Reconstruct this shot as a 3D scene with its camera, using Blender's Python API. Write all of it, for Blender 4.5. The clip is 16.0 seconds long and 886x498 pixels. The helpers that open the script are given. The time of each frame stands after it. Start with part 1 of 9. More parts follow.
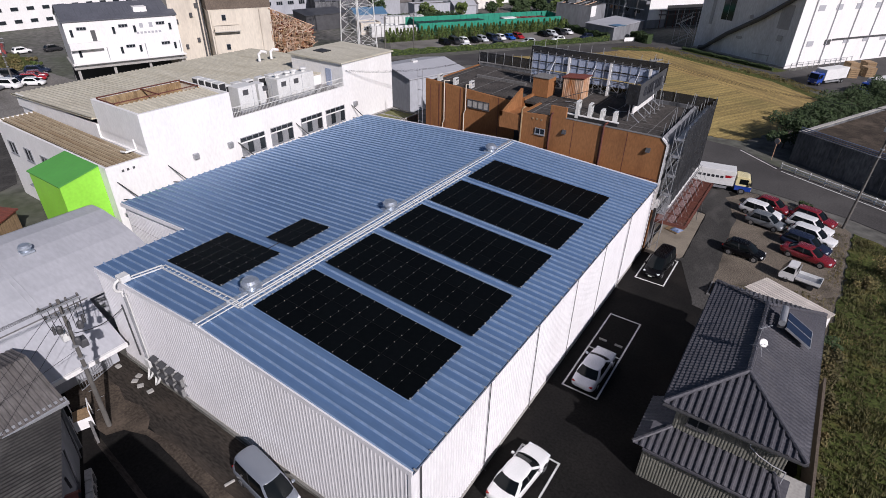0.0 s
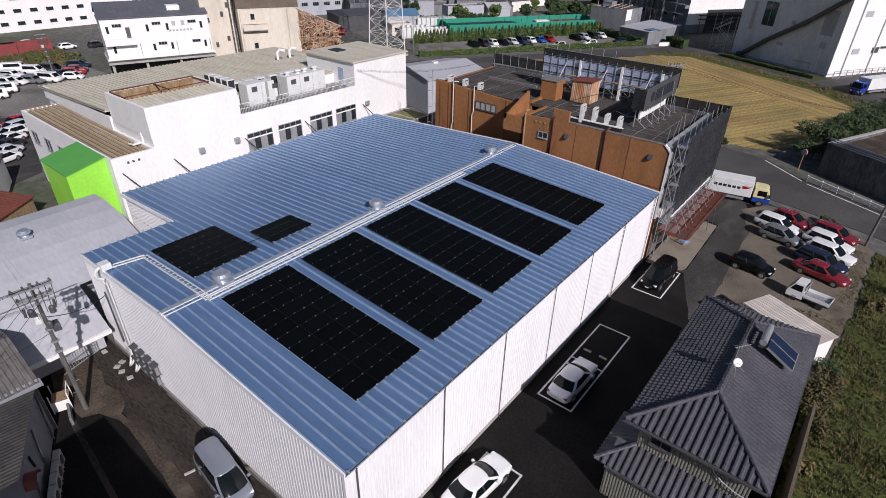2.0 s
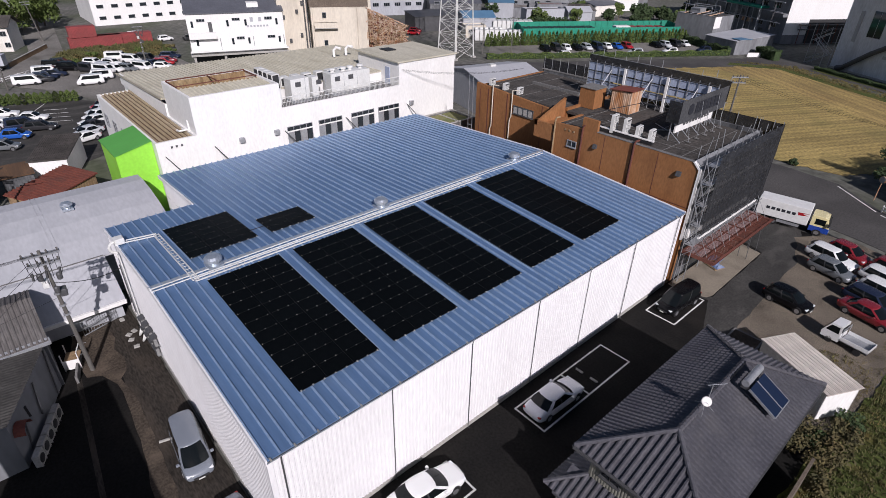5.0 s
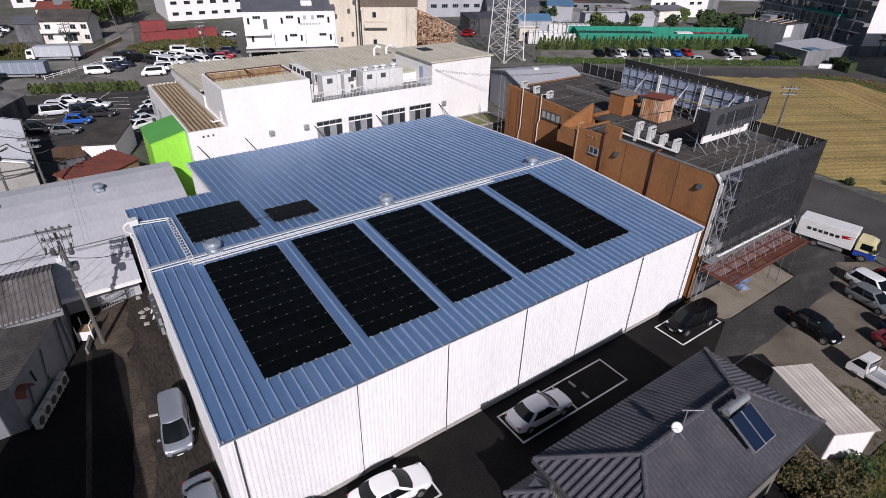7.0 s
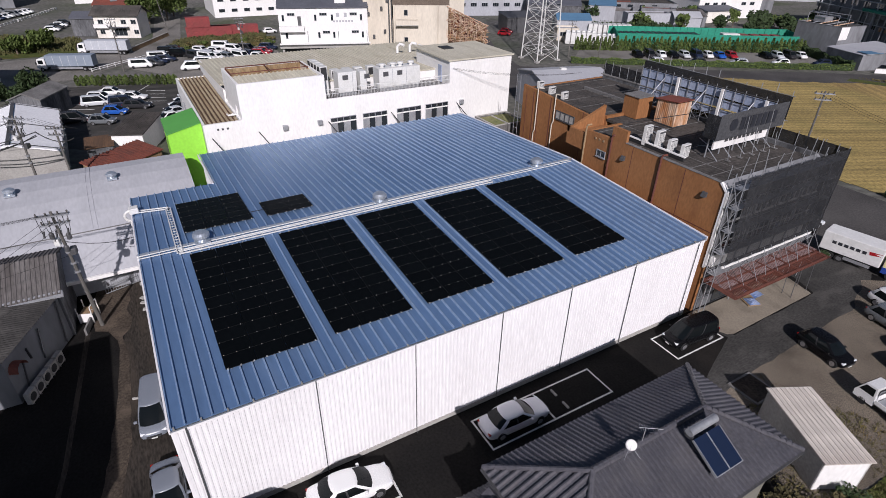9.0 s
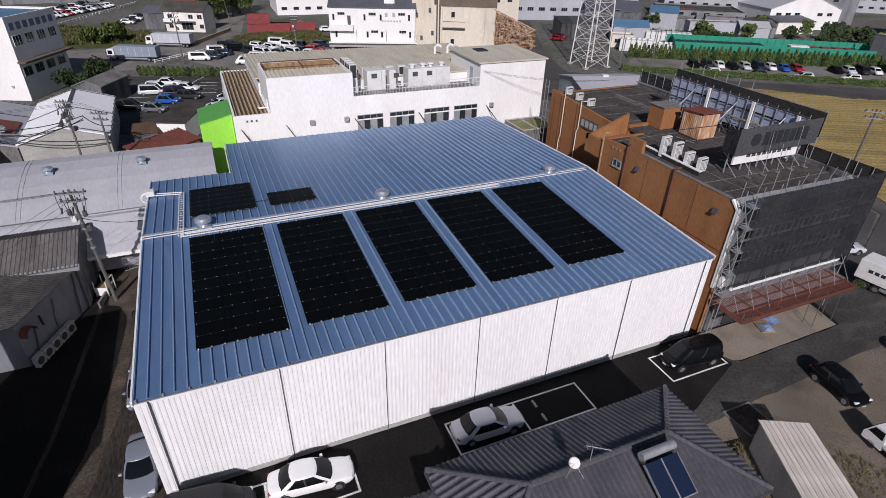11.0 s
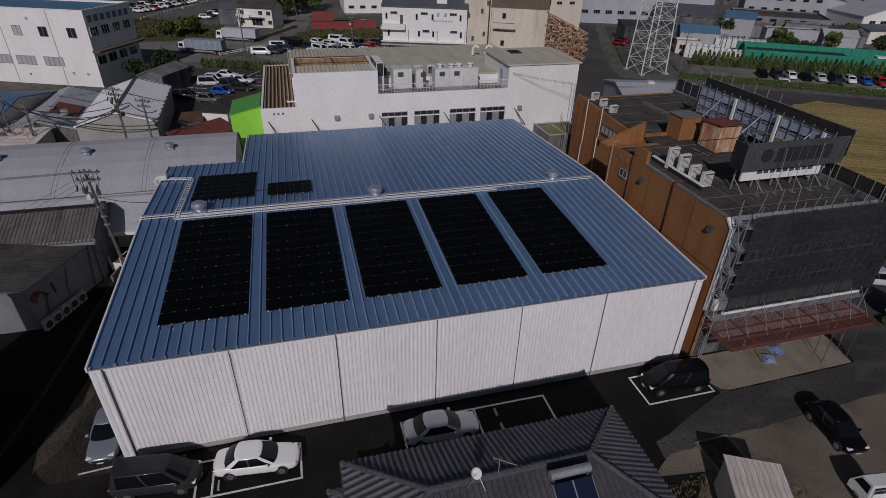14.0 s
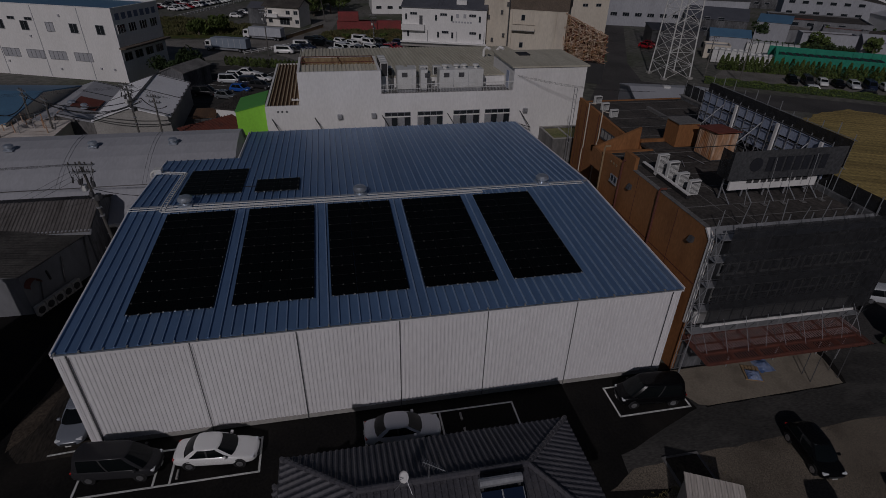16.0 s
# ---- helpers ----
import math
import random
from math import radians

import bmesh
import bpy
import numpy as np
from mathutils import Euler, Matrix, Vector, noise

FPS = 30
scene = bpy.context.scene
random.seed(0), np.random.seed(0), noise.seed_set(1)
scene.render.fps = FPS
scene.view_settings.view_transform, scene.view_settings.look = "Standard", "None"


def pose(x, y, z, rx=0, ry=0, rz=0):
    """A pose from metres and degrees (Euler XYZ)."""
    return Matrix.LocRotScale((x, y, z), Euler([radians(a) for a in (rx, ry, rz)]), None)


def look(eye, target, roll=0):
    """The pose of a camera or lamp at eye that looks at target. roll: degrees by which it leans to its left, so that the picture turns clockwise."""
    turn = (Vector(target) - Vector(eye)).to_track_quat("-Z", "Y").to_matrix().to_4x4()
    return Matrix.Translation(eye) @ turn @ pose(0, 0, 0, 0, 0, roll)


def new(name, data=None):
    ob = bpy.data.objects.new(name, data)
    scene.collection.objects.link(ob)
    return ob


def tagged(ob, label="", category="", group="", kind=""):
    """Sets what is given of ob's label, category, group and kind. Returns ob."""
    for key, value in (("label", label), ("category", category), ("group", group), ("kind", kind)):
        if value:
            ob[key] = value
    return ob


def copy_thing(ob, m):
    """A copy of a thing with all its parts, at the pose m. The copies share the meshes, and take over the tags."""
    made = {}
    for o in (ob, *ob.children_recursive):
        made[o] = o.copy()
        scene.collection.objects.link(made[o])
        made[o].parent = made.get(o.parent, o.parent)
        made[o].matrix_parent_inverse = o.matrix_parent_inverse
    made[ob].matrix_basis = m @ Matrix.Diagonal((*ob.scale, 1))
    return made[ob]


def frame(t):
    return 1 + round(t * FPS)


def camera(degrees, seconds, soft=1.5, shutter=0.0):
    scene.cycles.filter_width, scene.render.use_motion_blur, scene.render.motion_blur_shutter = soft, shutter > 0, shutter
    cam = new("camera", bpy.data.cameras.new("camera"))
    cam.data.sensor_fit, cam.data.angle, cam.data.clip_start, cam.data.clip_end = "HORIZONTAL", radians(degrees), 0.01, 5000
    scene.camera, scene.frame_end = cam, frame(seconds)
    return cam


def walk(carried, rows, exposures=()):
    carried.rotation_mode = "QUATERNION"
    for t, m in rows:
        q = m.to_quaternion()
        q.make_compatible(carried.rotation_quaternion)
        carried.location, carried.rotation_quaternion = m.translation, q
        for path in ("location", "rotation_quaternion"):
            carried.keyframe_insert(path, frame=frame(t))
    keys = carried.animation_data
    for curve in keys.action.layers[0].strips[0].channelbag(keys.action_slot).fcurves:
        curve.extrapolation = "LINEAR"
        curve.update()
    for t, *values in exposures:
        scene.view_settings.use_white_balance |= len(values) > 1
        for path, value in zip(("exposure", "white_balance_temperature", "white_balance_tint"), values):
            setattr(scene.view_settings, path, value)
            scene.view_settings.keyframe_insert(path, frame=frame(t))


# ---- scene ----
cam = camera(79.0, 16.0, 0.5)
PATH = [
    (0, (9.398, -11.749, 27.85), (8.441, -10.331, 26.814), 1.1),
    (0.5, (10.143, -11.072, 27.823), (9.165, -9.669, 26.787), 1.1),
    (1, (10.871, -10.433, 27.753), (9.87, -9.044, 26.72), 1.2),
    (1.5, (11.633, -9.778, 27.746), (10.601, -8.412, 26.714), 1.1),
    (2, (12.396, -9.043, 27.649), (11.33, -7.701, 26.618), 1.1),
    (2.5, (13.165, -8.318, 27.649), (12.061, -7.007, 26.617), 1.0),
    (3, (13.84, -7.706, 27.685), (12.7, -6.426, 26.654), 1.1),
    (3.5, (14.598, -6.813, 27.732), (13.419, -5.571, 26.7), 0.9),
    (4, (15.269, -6.138, 27.738), (14.059, -4.925, 26.707), 1.0),
    (6.5, (18.396, -2.178, 27.619), (17.028, -1.144, 26.591), 1.2),
    (7, (18.952, -1.312, 27.559), (17.553, -0.318, 26.532), 1.3),
    (7.5, (19.461, -0.392, 27.539), (18.036, 0.562, 26.511), 1.2),
    (8, (19.962, 0.456, 27.545), (18.516, 1.38, 26.517), 1.4),
    (8.2, (20.094, 0.793, 27.529), (18.643, 1.707, 26.499), 1.3),
    (10.3, (22.069, 4.781, 27.416), (20.53, 5.539, 26.387), 1.4),
    (10.5, (22.256, 5.168, 27.43), (20.709, 5.908, 26.401), 1.5),
    (11, (22.63, 6.13, 27.364), (21.06, 6.823, 26.336), 1.6),
    (11.5, (23.004, 7.082, 27.397), (21.417, 7.733, 26.369), 1.6),
    (12, (23.381, 8.035, 27.434), (21.781, 8.65, 26.405), 1.6),
    (12.5, (23.723, 9.061, 27.427), (22.109, 9.639, 26.398), 1.5),
    (13, (24.031, 10.027, 27.429), (22.404, 10.57, 26.4), 1.5),
    (13.5, (24.348, 11.017, 27.476), (22.71, 11.522, 26.445), 1.5),
    (14, (24.606, 11.945, 27.471), (22.957, 12.414, 26.439), 1.6),
    (14.5, (24.812, 12.959, 27.435), (23.153, 13.389, 26.404), 1.6),
    (15, (25.054, 13.978, 27.523), (23.386, 14.371, 26.49), 1.5),
    (15.5, (25.237, 14.955, 27.566), (23.565, 15.326, 26.533), 1.4),
    (16, (25.349, 15.772, 27.53), (23.674, 16.133, 26.499), 1.6),
]
# the fade of the picture towards the clip's end
EXPOSURES = [(t, ev, 6050, 19) for t, ev in ((0, 0.03), (8.2, 0.03), (10.5, -0.08), (11.0, -0.13), (11.5, -0.24), (12.0, -0.38), (12.5, -0.66), (13.0, -0.83), (13.5, -1.0), (14.0, -1.2), (14.5, -1.5), (15.0, -1.82), (15.5, -2.09), (16.0, -2.4))]
walk(cam, [(t, look(eye, target, roll)) for t, eye, target, roll in PATH], EXPOSURES)

# ---- light: low clear sun and blue sky ----
SUN_TO = Vector((0.805, -0.352, 0.565)).normalized()
world = bpy.data.worlds.new("sky")
scene.world = world
world.use_nodes = True
wn = world.node_tree
sky = wn.nodes.new("ShaderNodeTexSky")
sky.sky_type, sky.sun_disc = "NISHITA", False
sky.sun_elevation = math.asin(SUN_TO.z)
sky.sun_rotation = math.atan2(SUN_TO.x, SUN_TO.y)
wn.links.new(sky.outputs[0], wn.nodes["Background"].inputs[0])
wn.nodes["Background"].inputs[1].default_value = 0.042
sun_data = bpy.data.lights.new("sun", "SUN")
sun_data.energy, sun_data.angle, sun_data.color = 4.4, radians(0.55), (1.0, 0.945, 0.87)
sun_ob = new("sun", sun_data)
sun_ob.matrix_world = look(SUN_TO * 300, (0, 0, 0))


# ---- materials ----
def surf(name, base, second=None, mix=0.5, scale=0.6, fine=9.0, fine_amt=0.25, rough=0.7, metal=0.0, bump=0.15,
         bump_scale=None, stretch=(1, 1, 1), coords="Position", random=0.0, spec=0.5, dirt=None, dirt_scale=0.25, dirt_amt=0.6):
    """A surface with large patches between two colours, fine grain, bump, and, with dirt, stains of a third colour."""
    m = bpy.data.materials.new(name)
    m.use_nodes = True
    nt = m.node_tree
    n, li = nt.nodes, nt.links
    b = n["Principled BSDF"]
    if coords == "Position":
        src = n.new("ShaderNodeNewGeometry").outputs["Position"]
    else:
        src = n.new("ShaderNodeTexCoord").outputs["Object"]
    mp = n.new("ShaderNodeMapping")
    mp.inputs["Scale"].default_value = stretch
    li.new(src, mp.inputs["Vector"])

    def noise_tex(sc, detail, vec=mp.outputs[0]):
        t = n.new("ShaderNodeTexNoise")
        t.inputs["Scale"].default_value, t.inputs["Detail"].default_value = sc, detail
        li.new(vec, t.inputs["Vector"])
        return t.outputs["Fac"]

    def ramp(fac, lo, hi):
        r = n.new("ShaderNodeMapRange")
        r.inputs["From Min"].default_value, r.inputs["From Max"].default_value = lo, hi
        li.new(fac, r.inputs["Value"])
        return r.outputs[0]

    def mixc(fac, a, c, mode="MIX"):
        x = n.new("ShaderNodeMix")
        x.data_type, x.blend_type = "RGBA", mode
        for sock, v in ((x.inputs[0], fac), (x.inputs[6], a), (x.inputs[7], c)):
            if isinstance(v, (int, float)):
                sock.default_value = v
            elif isinstance(v, tuple):
                sock.default_value = (*v, 1)
            else:
                li.new(v, sock)
        return x.outputs[2]

    second = second or tuple(c * 0.75 for c in base)
    big = ramp(noise_tex(scale, 5), 0.35 - 0.1 * (1 - mix), 0.65 + 0.1 * (1 - mix))
    col = mixc(big, base, second)
    grain = noise_tex(fine, 6)
    g = n.new("ShaderNodeMapRange")
    g.inputs["From Min"].default_value, g.inputs["From Max"].default_value = 0.3, 0.7
    g.inputs["To Min"].default_value, g.inputs["To Max"].default_value = 1 - fine_amt, 1 + fine_amt
    li.new(grain, g.inputs["Value"])
    hsv = n.new("ShaderNodeHueSaturation")
    li.new(col, hsv.inputs["Color"])
    val = g.outputs[0]
    if random:
        info = n.new("ShaderNodeObjectInfo")
        rr = n.new("ShaderNodeMapRange")
        rr.inputs["To Min"].default_value, rr.inputs["To Max"].default_value = 1 - random, 1 + random
        li.new(info.outputs["Random"], rr.inputs["Value"])
        mu = n.new("ShaderNodeMath")
        mu.operation = "MULTIPLY"
        li.new(val, mu.inputs[0]), li.new(rr.outputs[0], mu.inputs[1])
        val = mu.outputs[0]
    li.new(val, hsv.inputs["Value"])
    col = hsv.outputs[0]
    if dirt:
        d = ramp(noise_tex(dirt_scale, 8), 0.52, 0.72)
        mm = n.new("ShaderNodeMath")
        mm.operation = "MULTIPLY"
        mm.inputs[1].default_value = dirt_amt
        li.new(d, mm.inputs[0])
        col = mixc(mm.outputs[0], col, dirt)
    li.new(col, b.inputs["Base Color"])
    b.inputs["Metallic"].default_value = metal
    b.inputs["Specular IOR Level"].default_value = spec
    rg = n.new("ShaderNodeMapRange")
    rg.inputs["To Min"].default_value, rg.inputs["To Max"].default_value = max(rough - 0.1, 0.02), min(rough + 0.12, 1)
    li.new(grain, rg.inputs["Value"])
    li.new(rg.outputs[0], b.inputs["Roughness"])
    if bump:
        bp = n.new("ShaderNodeBump")
        bp.inputs["Strength"].default_value, bp.inputs["Distance"].default_value = bump, 0.03
        li.new(noise_tex(bump_scale or fine * 1.7, 4), bp.inputs["Height"])
        li.new(bp.outputs[0], b.inputs["Normal"])
    return m


def glassy(name, col, rough=0.06, spec=0.7):
    m = bpy.data.materials.new(name)
    m.use_nodes = True
    b = m.node_tree.nodes["Principled BSDF"]
    b.inputs["Base Color"].default_value = (*col, 1)
    b.inputs["Roughness"].default_value = rough
    b.inputs["Specular IOR Level"].default_value = spec
    return m


def paint(name, col, rough=0.25):
    """Car paint: plain colour with a clear coat."""
    m = surf(name, col, tuple(c * 0.94 for c in col), scale=1.2, fine=20, fine_amt=0.05, rough=rough, bump=0, coords="Object")
    b = m.node_tree.nodes["Principled BSDF"]
    b.inputs["Coat Weight"].default_value, b.inputs["Coat Roughness"].default_value = 0.6, 0.08
    return m


M = {
    "galv": surf("blue_galvalume_roof", (0.156, 0.262, 0.45), (0.138, 0.234, 0.412), scale=0.12, fine=3, fine_amt=0.06, rough=0.40, metal=0.42, bump=0.02, stretch=(0.3, 1.5, 1), random=0.05, dirt=(0.26, 0.36, 0.52), dirt_scale=0.6, dirt_amt=0.28),
    "galv_trim": surf("galvanised_trim", (0.55, 0.6, 0.66), (0.48, 0.53, 0.6), fine=8, fine_amt=0.1, rough=0.35, metal=0.7, bump=0.03),
    "siding": surf("white_steel_siding", (0.80, 0.79, 0.80), (0.75, 0.735, 0.745), scale=0.3, fine=4, fine_amt=0.05, rough=0.55, bump=0.03, stretch=(1, 1, 0.35), random=0.0, dirt=(0.62, 0.6, 0.58), dirt_scale=0.6, dirt_amt=0.07),
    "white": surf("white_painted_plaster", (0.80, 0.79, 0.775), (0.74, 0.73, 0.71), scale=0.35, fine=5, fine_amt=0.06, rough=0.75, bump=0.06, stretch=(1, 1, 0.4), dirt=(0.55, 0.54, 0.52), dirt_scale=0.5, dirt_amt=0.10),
    "pv": surf("black_solar_cell", (0.0026, 0.0034, 0.0040), (0.0036, 0.0046, 0.0054), scale=3, fine=20, fine_amt=0.2, rough=0.4, bump=0, coords="Object", random=0.12, spec=0.035),
    # lighter roof blue: the sun's gleam on the seams, put into colour
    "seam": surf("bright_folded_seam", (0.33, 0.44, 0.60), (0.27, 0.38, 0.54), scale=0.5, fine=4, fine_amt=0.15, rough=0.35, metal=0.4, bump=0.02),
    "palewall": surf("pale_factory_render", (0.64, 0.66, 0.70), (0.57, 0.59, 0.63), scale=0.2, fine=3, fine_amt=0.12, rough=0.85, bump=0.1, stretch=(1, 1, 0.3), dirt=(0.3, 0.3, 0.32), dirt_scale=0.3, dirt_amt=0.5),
    "oldunit": surf("weathered_grey_unit", (0.26, 0.26, 0.255), (0.17, 0.17, 0.168), fine=6, fine_amt=0.2, rough=0.7, bump=0.05, coords="Object", dirt=(0.08, 0.075, 0.07), dirt_scale=1.2, dirt_amt=0.6),
    "lean": surf("near_black_corrugated_sheet", (0.062, 0.059, 0.056), (0.032, 0.031, 0.030), scale=0.4, fine=5, fine_amt=0.3, rough=0.85, bump=0.1, dirt=(0.10, 0.095, 0.09), dirt_scale=0.7, dirt_amt=0.4, spec=0.15),
    "pinkrib": surf("faded_pink_grey_rib", (0.34, 0.235, 0.225), (0.24, 0.15, 0.14), scale=1.2, fine=6, fine_amt=0.25, rough=0.8, bump=0.05),
    "weathered": surf("off_white_weathered_sheet", (0.66, 0.61, 0.55), (0.54, 0.48, 0.43), scale=0.5, fine=5, fine_amt=0.2, rough=0.8, bump=0.08, stretch=(0.25, 3.5, 1), coords="Object", random=0.12, dirt=(0.22, 0.14, 0.095), dirt_scale=1.2, dirt_amt=0.75),
    "whiteroof": surf("bright_white_roof_paint", (0.90, 0.90, 0.91), (0.86, 0.86, 0.88), scale=0.3, fine=4, fine_amt=0.08, rough=0.6, bump=0.05, dirt=(0.5, 0.48, 0.45), dirt_scale=0.4, dirt_amt=0.15),
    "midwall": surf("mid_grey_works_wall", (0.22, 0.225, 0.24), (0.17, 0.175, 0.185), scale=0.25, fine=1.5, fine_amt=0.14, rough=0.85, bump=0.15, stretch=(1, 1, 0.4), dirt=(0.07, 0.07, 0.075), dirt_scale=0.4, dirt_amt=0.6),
    "apron": surf("tan_concrete_apron", (0.27, 0.235, 0.185), (0.22, 0.19, 0.15), scale=0.5, fine=7, fine_amt=0.15, rough=0.9, bump=0.2, dirt=(0.12, 0.10, 0.08), dirt_scale=0.5, dirt_amt=0.45, spec=0.2),
    "asphalt_mid": surf("worn_brownish_asphalt", (0.070, 0.067, 0.063), (0.038, 0.037, 0.035), scale=0.22, fine=6, fine_amt=0.35, rough=0.9, bump=0.4, bump_scale=30, stretch=(1.6, 0.5, 1), dirt=(0.115, 0.108, 0.10), dirt_scale=0.5, dirt_amt=0.55, spec=0.15),
    "paleground": surf("pale_worn_lot_ground", (0.22, 0.207, 0.19), (0.16, 0.151, 0.138), scale=0.15, fine=3, fine_amt=0.3, rough=0.92, bump=0.2, dirt=(0.08, 0.08, 0.06), dirt_scale=0.15, dirt_amt=0.5, spec=0.2),
    # lighter copy of the scaffold netting, with sunlight put into its colour
    "net_sunlit": surf("grey_hoarding_net", (0.075, 0.077, 0.082), (0.055, 0.057, 0.062), scale=0.4, fine=5, fine_amt=0.3, rough=0.9, bump=0.2, spec=0.15),
    "rustdark": surf("dark_rust_valley", (0.13, 0.07, 0.035), (0.08, 0.045, 0.025), scale=0.6, fine=5, fine_amt=0.3, rough=0.9, bump=0.1, stretch=(0.2, 2, 1)),
    "tanrib": surf("tan_rib_top", (0.42, 0.35, 0.24), (0.32, 0.25, 0.15), scale=0.6, fine=5, fine_amt=0.2, rough=0.85, bump=0.08, stretch=(0.2, 2, 1), dirt=(0.22, 0.13, 0.06), dirt_scale=0.8, dirt_amt=0.6),
    "lane": surf("dusty_black_lane", (0.026, 0.023, 0.020), (0.050, 0.042, 0.035), scale=0.6, fine=7, fine_amt=0.5, rough=0.92, bump=0.4, bump_scale=30, stretch=(0.3, 1.2, 1), dirt=(0.075, 0.06, 0.047), dirt_scale=0.8, dirt_amt=0.6, spec=0.12),
    "pv_frame": surf("black_panel_frame", (0.022, 0.023, 0.024), rough=0.45, fine=20, bump=0, spec=0.2),
    "clip": surf("steel_clip", (0.7, 0.68, 0.62), rough=0.35, metal=0.6, bump=0),
    "asphalt": surf("dark_new_asphalt", (0.0075, 0.0072, 0.0072), (0.014, 0.013, 0.012), scale=0.3, fine=6, fine_amt=0.45, rough=0.9, bump=0.4, bump_scale=35, dirt=(0.042, 0.036, 0.031), dirt_scale=0.16, dirt_amt=0.45, spec=0.12),
    "asphalt_old": surf("grey_worn_asphalt", (0.088, 0.083, 0.080), (0.054, 0.051, 0.050), scale=0.12, fine=5, fine_amt=0.3, rough=0.9, bump=0.35, bump_scale=30, dirt=(0.115, 0.11, 0.105), dirt_scale=0.2, dirt_amt=0.5, spec=0.2),
    "cream": surf("cream_render", (0.78, 0.745, 0.69), (0.70, 0.665, 0.61), scale=0.4, fine=5, fine_amt=0.12, rough=0.85, bump=0.05, dirt=(0.4, 0.36, 0.30), dirt_scale=0.4, dirt_amt=0.3),
    "concrete": surf("pale_concrete", (0.40, 0.385, 0.36), (0.33, 0.32, 0.30), scale=0.4, fine=6, fine_amt=0.15, rough=0.9, bump=0.25, dirt=(0.2, 0.19, 0.18), dirt_scale=0.35, dirt_amt=0.4),
    "concrete_dark": surf("weathered_concrete", (0.20, 0.195, 0.19), (0.13, 0.125, 0.12), scale=0.5, fine=5, fine_amt=0.25, rough=0.92, bump=0.3, stretch=(1, 1, 0.3), dirt=(0.05, 0.05, 0.048), dirt_scale=0.6, dirt_amt=0.6),
    "gravel": surf("brown_grey_gravel", (0.195, 0.165, 0.13), (0.122, 0.102, 0.08), scale=0.22, fine=12, fine_amt=0.65, rough=0.95, bump=0.9, bump_scale=22, dirt=(0.035, 0.032, 0.027), dirt_scale=0.35, dirt_amt=0.55, spec=0.15),
    "soil": surf("damp_brown_soil", (0.082, 0.065, 0.050), (0.042, 0.034, 0.027), scale=0.5, fine=6, fine_amt=0.45, rough=0.95, bump=0.5, dirt=(0.16, 0.125, 0.095), dirt_scale=0.45, dirt_amt=0.55, spec=0.15),
    "town": surf("town_ground", (0.15, 0.143, 0.135), (0.095, 0.098, 0.078), scale=0.05, fine=0.8, fine_amt=0.4, rough=0.95, bump=0.2, dirt=(0.045, 0.065, 0.02), dirt_scale=0.04, dirt_amt=0.8, spec=0.2),
    "line": surf("white_road_paint", (0.72, 0.72, 0.70), (0.6, 0.6, 0.58), scale=1.5, fine=10, fine_amt=0.2, rough=0.8, bump=0.1, dirt=(0.2, 0.2, 0.2), dirt_scale=1.5, dirt_amt=0.35),
    "grass": surf("rough_green_grass", (0.082, 0.098, 0.027), (0.052, 0.066, 0.018), scale=0.35, fine=5, fine_amt=0.55, rough=0.95, bump=0.9, bump_scale=6, dirt=(0.15, 0.105, 0.04), dirt_scale=0.4, dirt_amt=0.75, spec=0.15),
    "leaf": surf("dark_leaves", (0.034, 0.06, 0.015), (0.022, 0.04, 0.011), scale=0.7, fine=4, fine_amt=0.45, rough=0.8, bump=0, coords="Position"),
    "leaf_hedge": surf("hedge_leaves", (0.090, 0.128, 0.025), (0.062, 0.092, 0.019), scale=0.6, fine=4, fine_amt=0.45, rough=0.8, bump=0),
    "leaf_dry": surf("dry_weeds", (0.20, 0.15, 0.06), (0.11, 0.11, 0.04), scale=0.7, fine=4, fine_amt=0.45, rough=0.9, bump=0),
    "leaf_brown": surf("withered_brown_leaves", (0.105, 0.082, 0.032), (0.05, 0.05, 0.018), scale=0.9, fine=4, fine_amt=0.5, rough=0.9, bump=0),
    "blade": surf("grass_blades", (0.098, 0.104, 0.032), (0.085, 0.074, 0.028), scale=0.35, fine=4, fine_amt=0.4, rough=0.85, bump=0),
    "bark": surf("grey_brown_bark", (0.14, 0.11, 0.085), fine=8, fine_amt=0.35, rough=0.95, bump=0.5),
    "brown": surf("rust_brown_render", (0.32, 0.148, 0.060), (0.26, 0.117, 0.047), scale=0.35, fine=6, fine_amt=0.16, rough=0.85, bump=0.2, stretch=(1, 1, 0.4), dirt=(0.15, 0.066, 0.028), dirt_scale=0.5, dirt_amt=0.5, spec=0.2),
    "roofing": surf("dark_flat_roofing", (0.092, 0.083, 0.076), (0.050, 0.046, 0.043), scale=0.35, fine=4, fine_amt=0.4, rough=0.92, bump=0.3, dirt=(0.10, 0.088, 0.078), dirt_scale=0.6, dirt_amt=0.55, spec=0.15),
    "mossroof": surf("moss_stained_flat_roof", (0.25, 0.225, 0.12), (0.13, 0.15, 0.06), scale=0.5, fine=5, fine_amt=0.3, rough=0.95, bump=0.2, dirt=(0.07, 0.09, 0.03), dirt_scale=0.6, dirt_amt=0.6, spec=0.15),
    "tile": surf("dark_grey_glazed_tile", (0.098, 0.096, 0.108), (0.066, 0.065, 0.076), scale=0.5, fine=7, fine_amt=0.22, rough=0.38, bump=0.1, dirt=(0.12, 0.114, 0.116), dirt_scale=0.8, dirt_amt=0.4, spec=0.4),
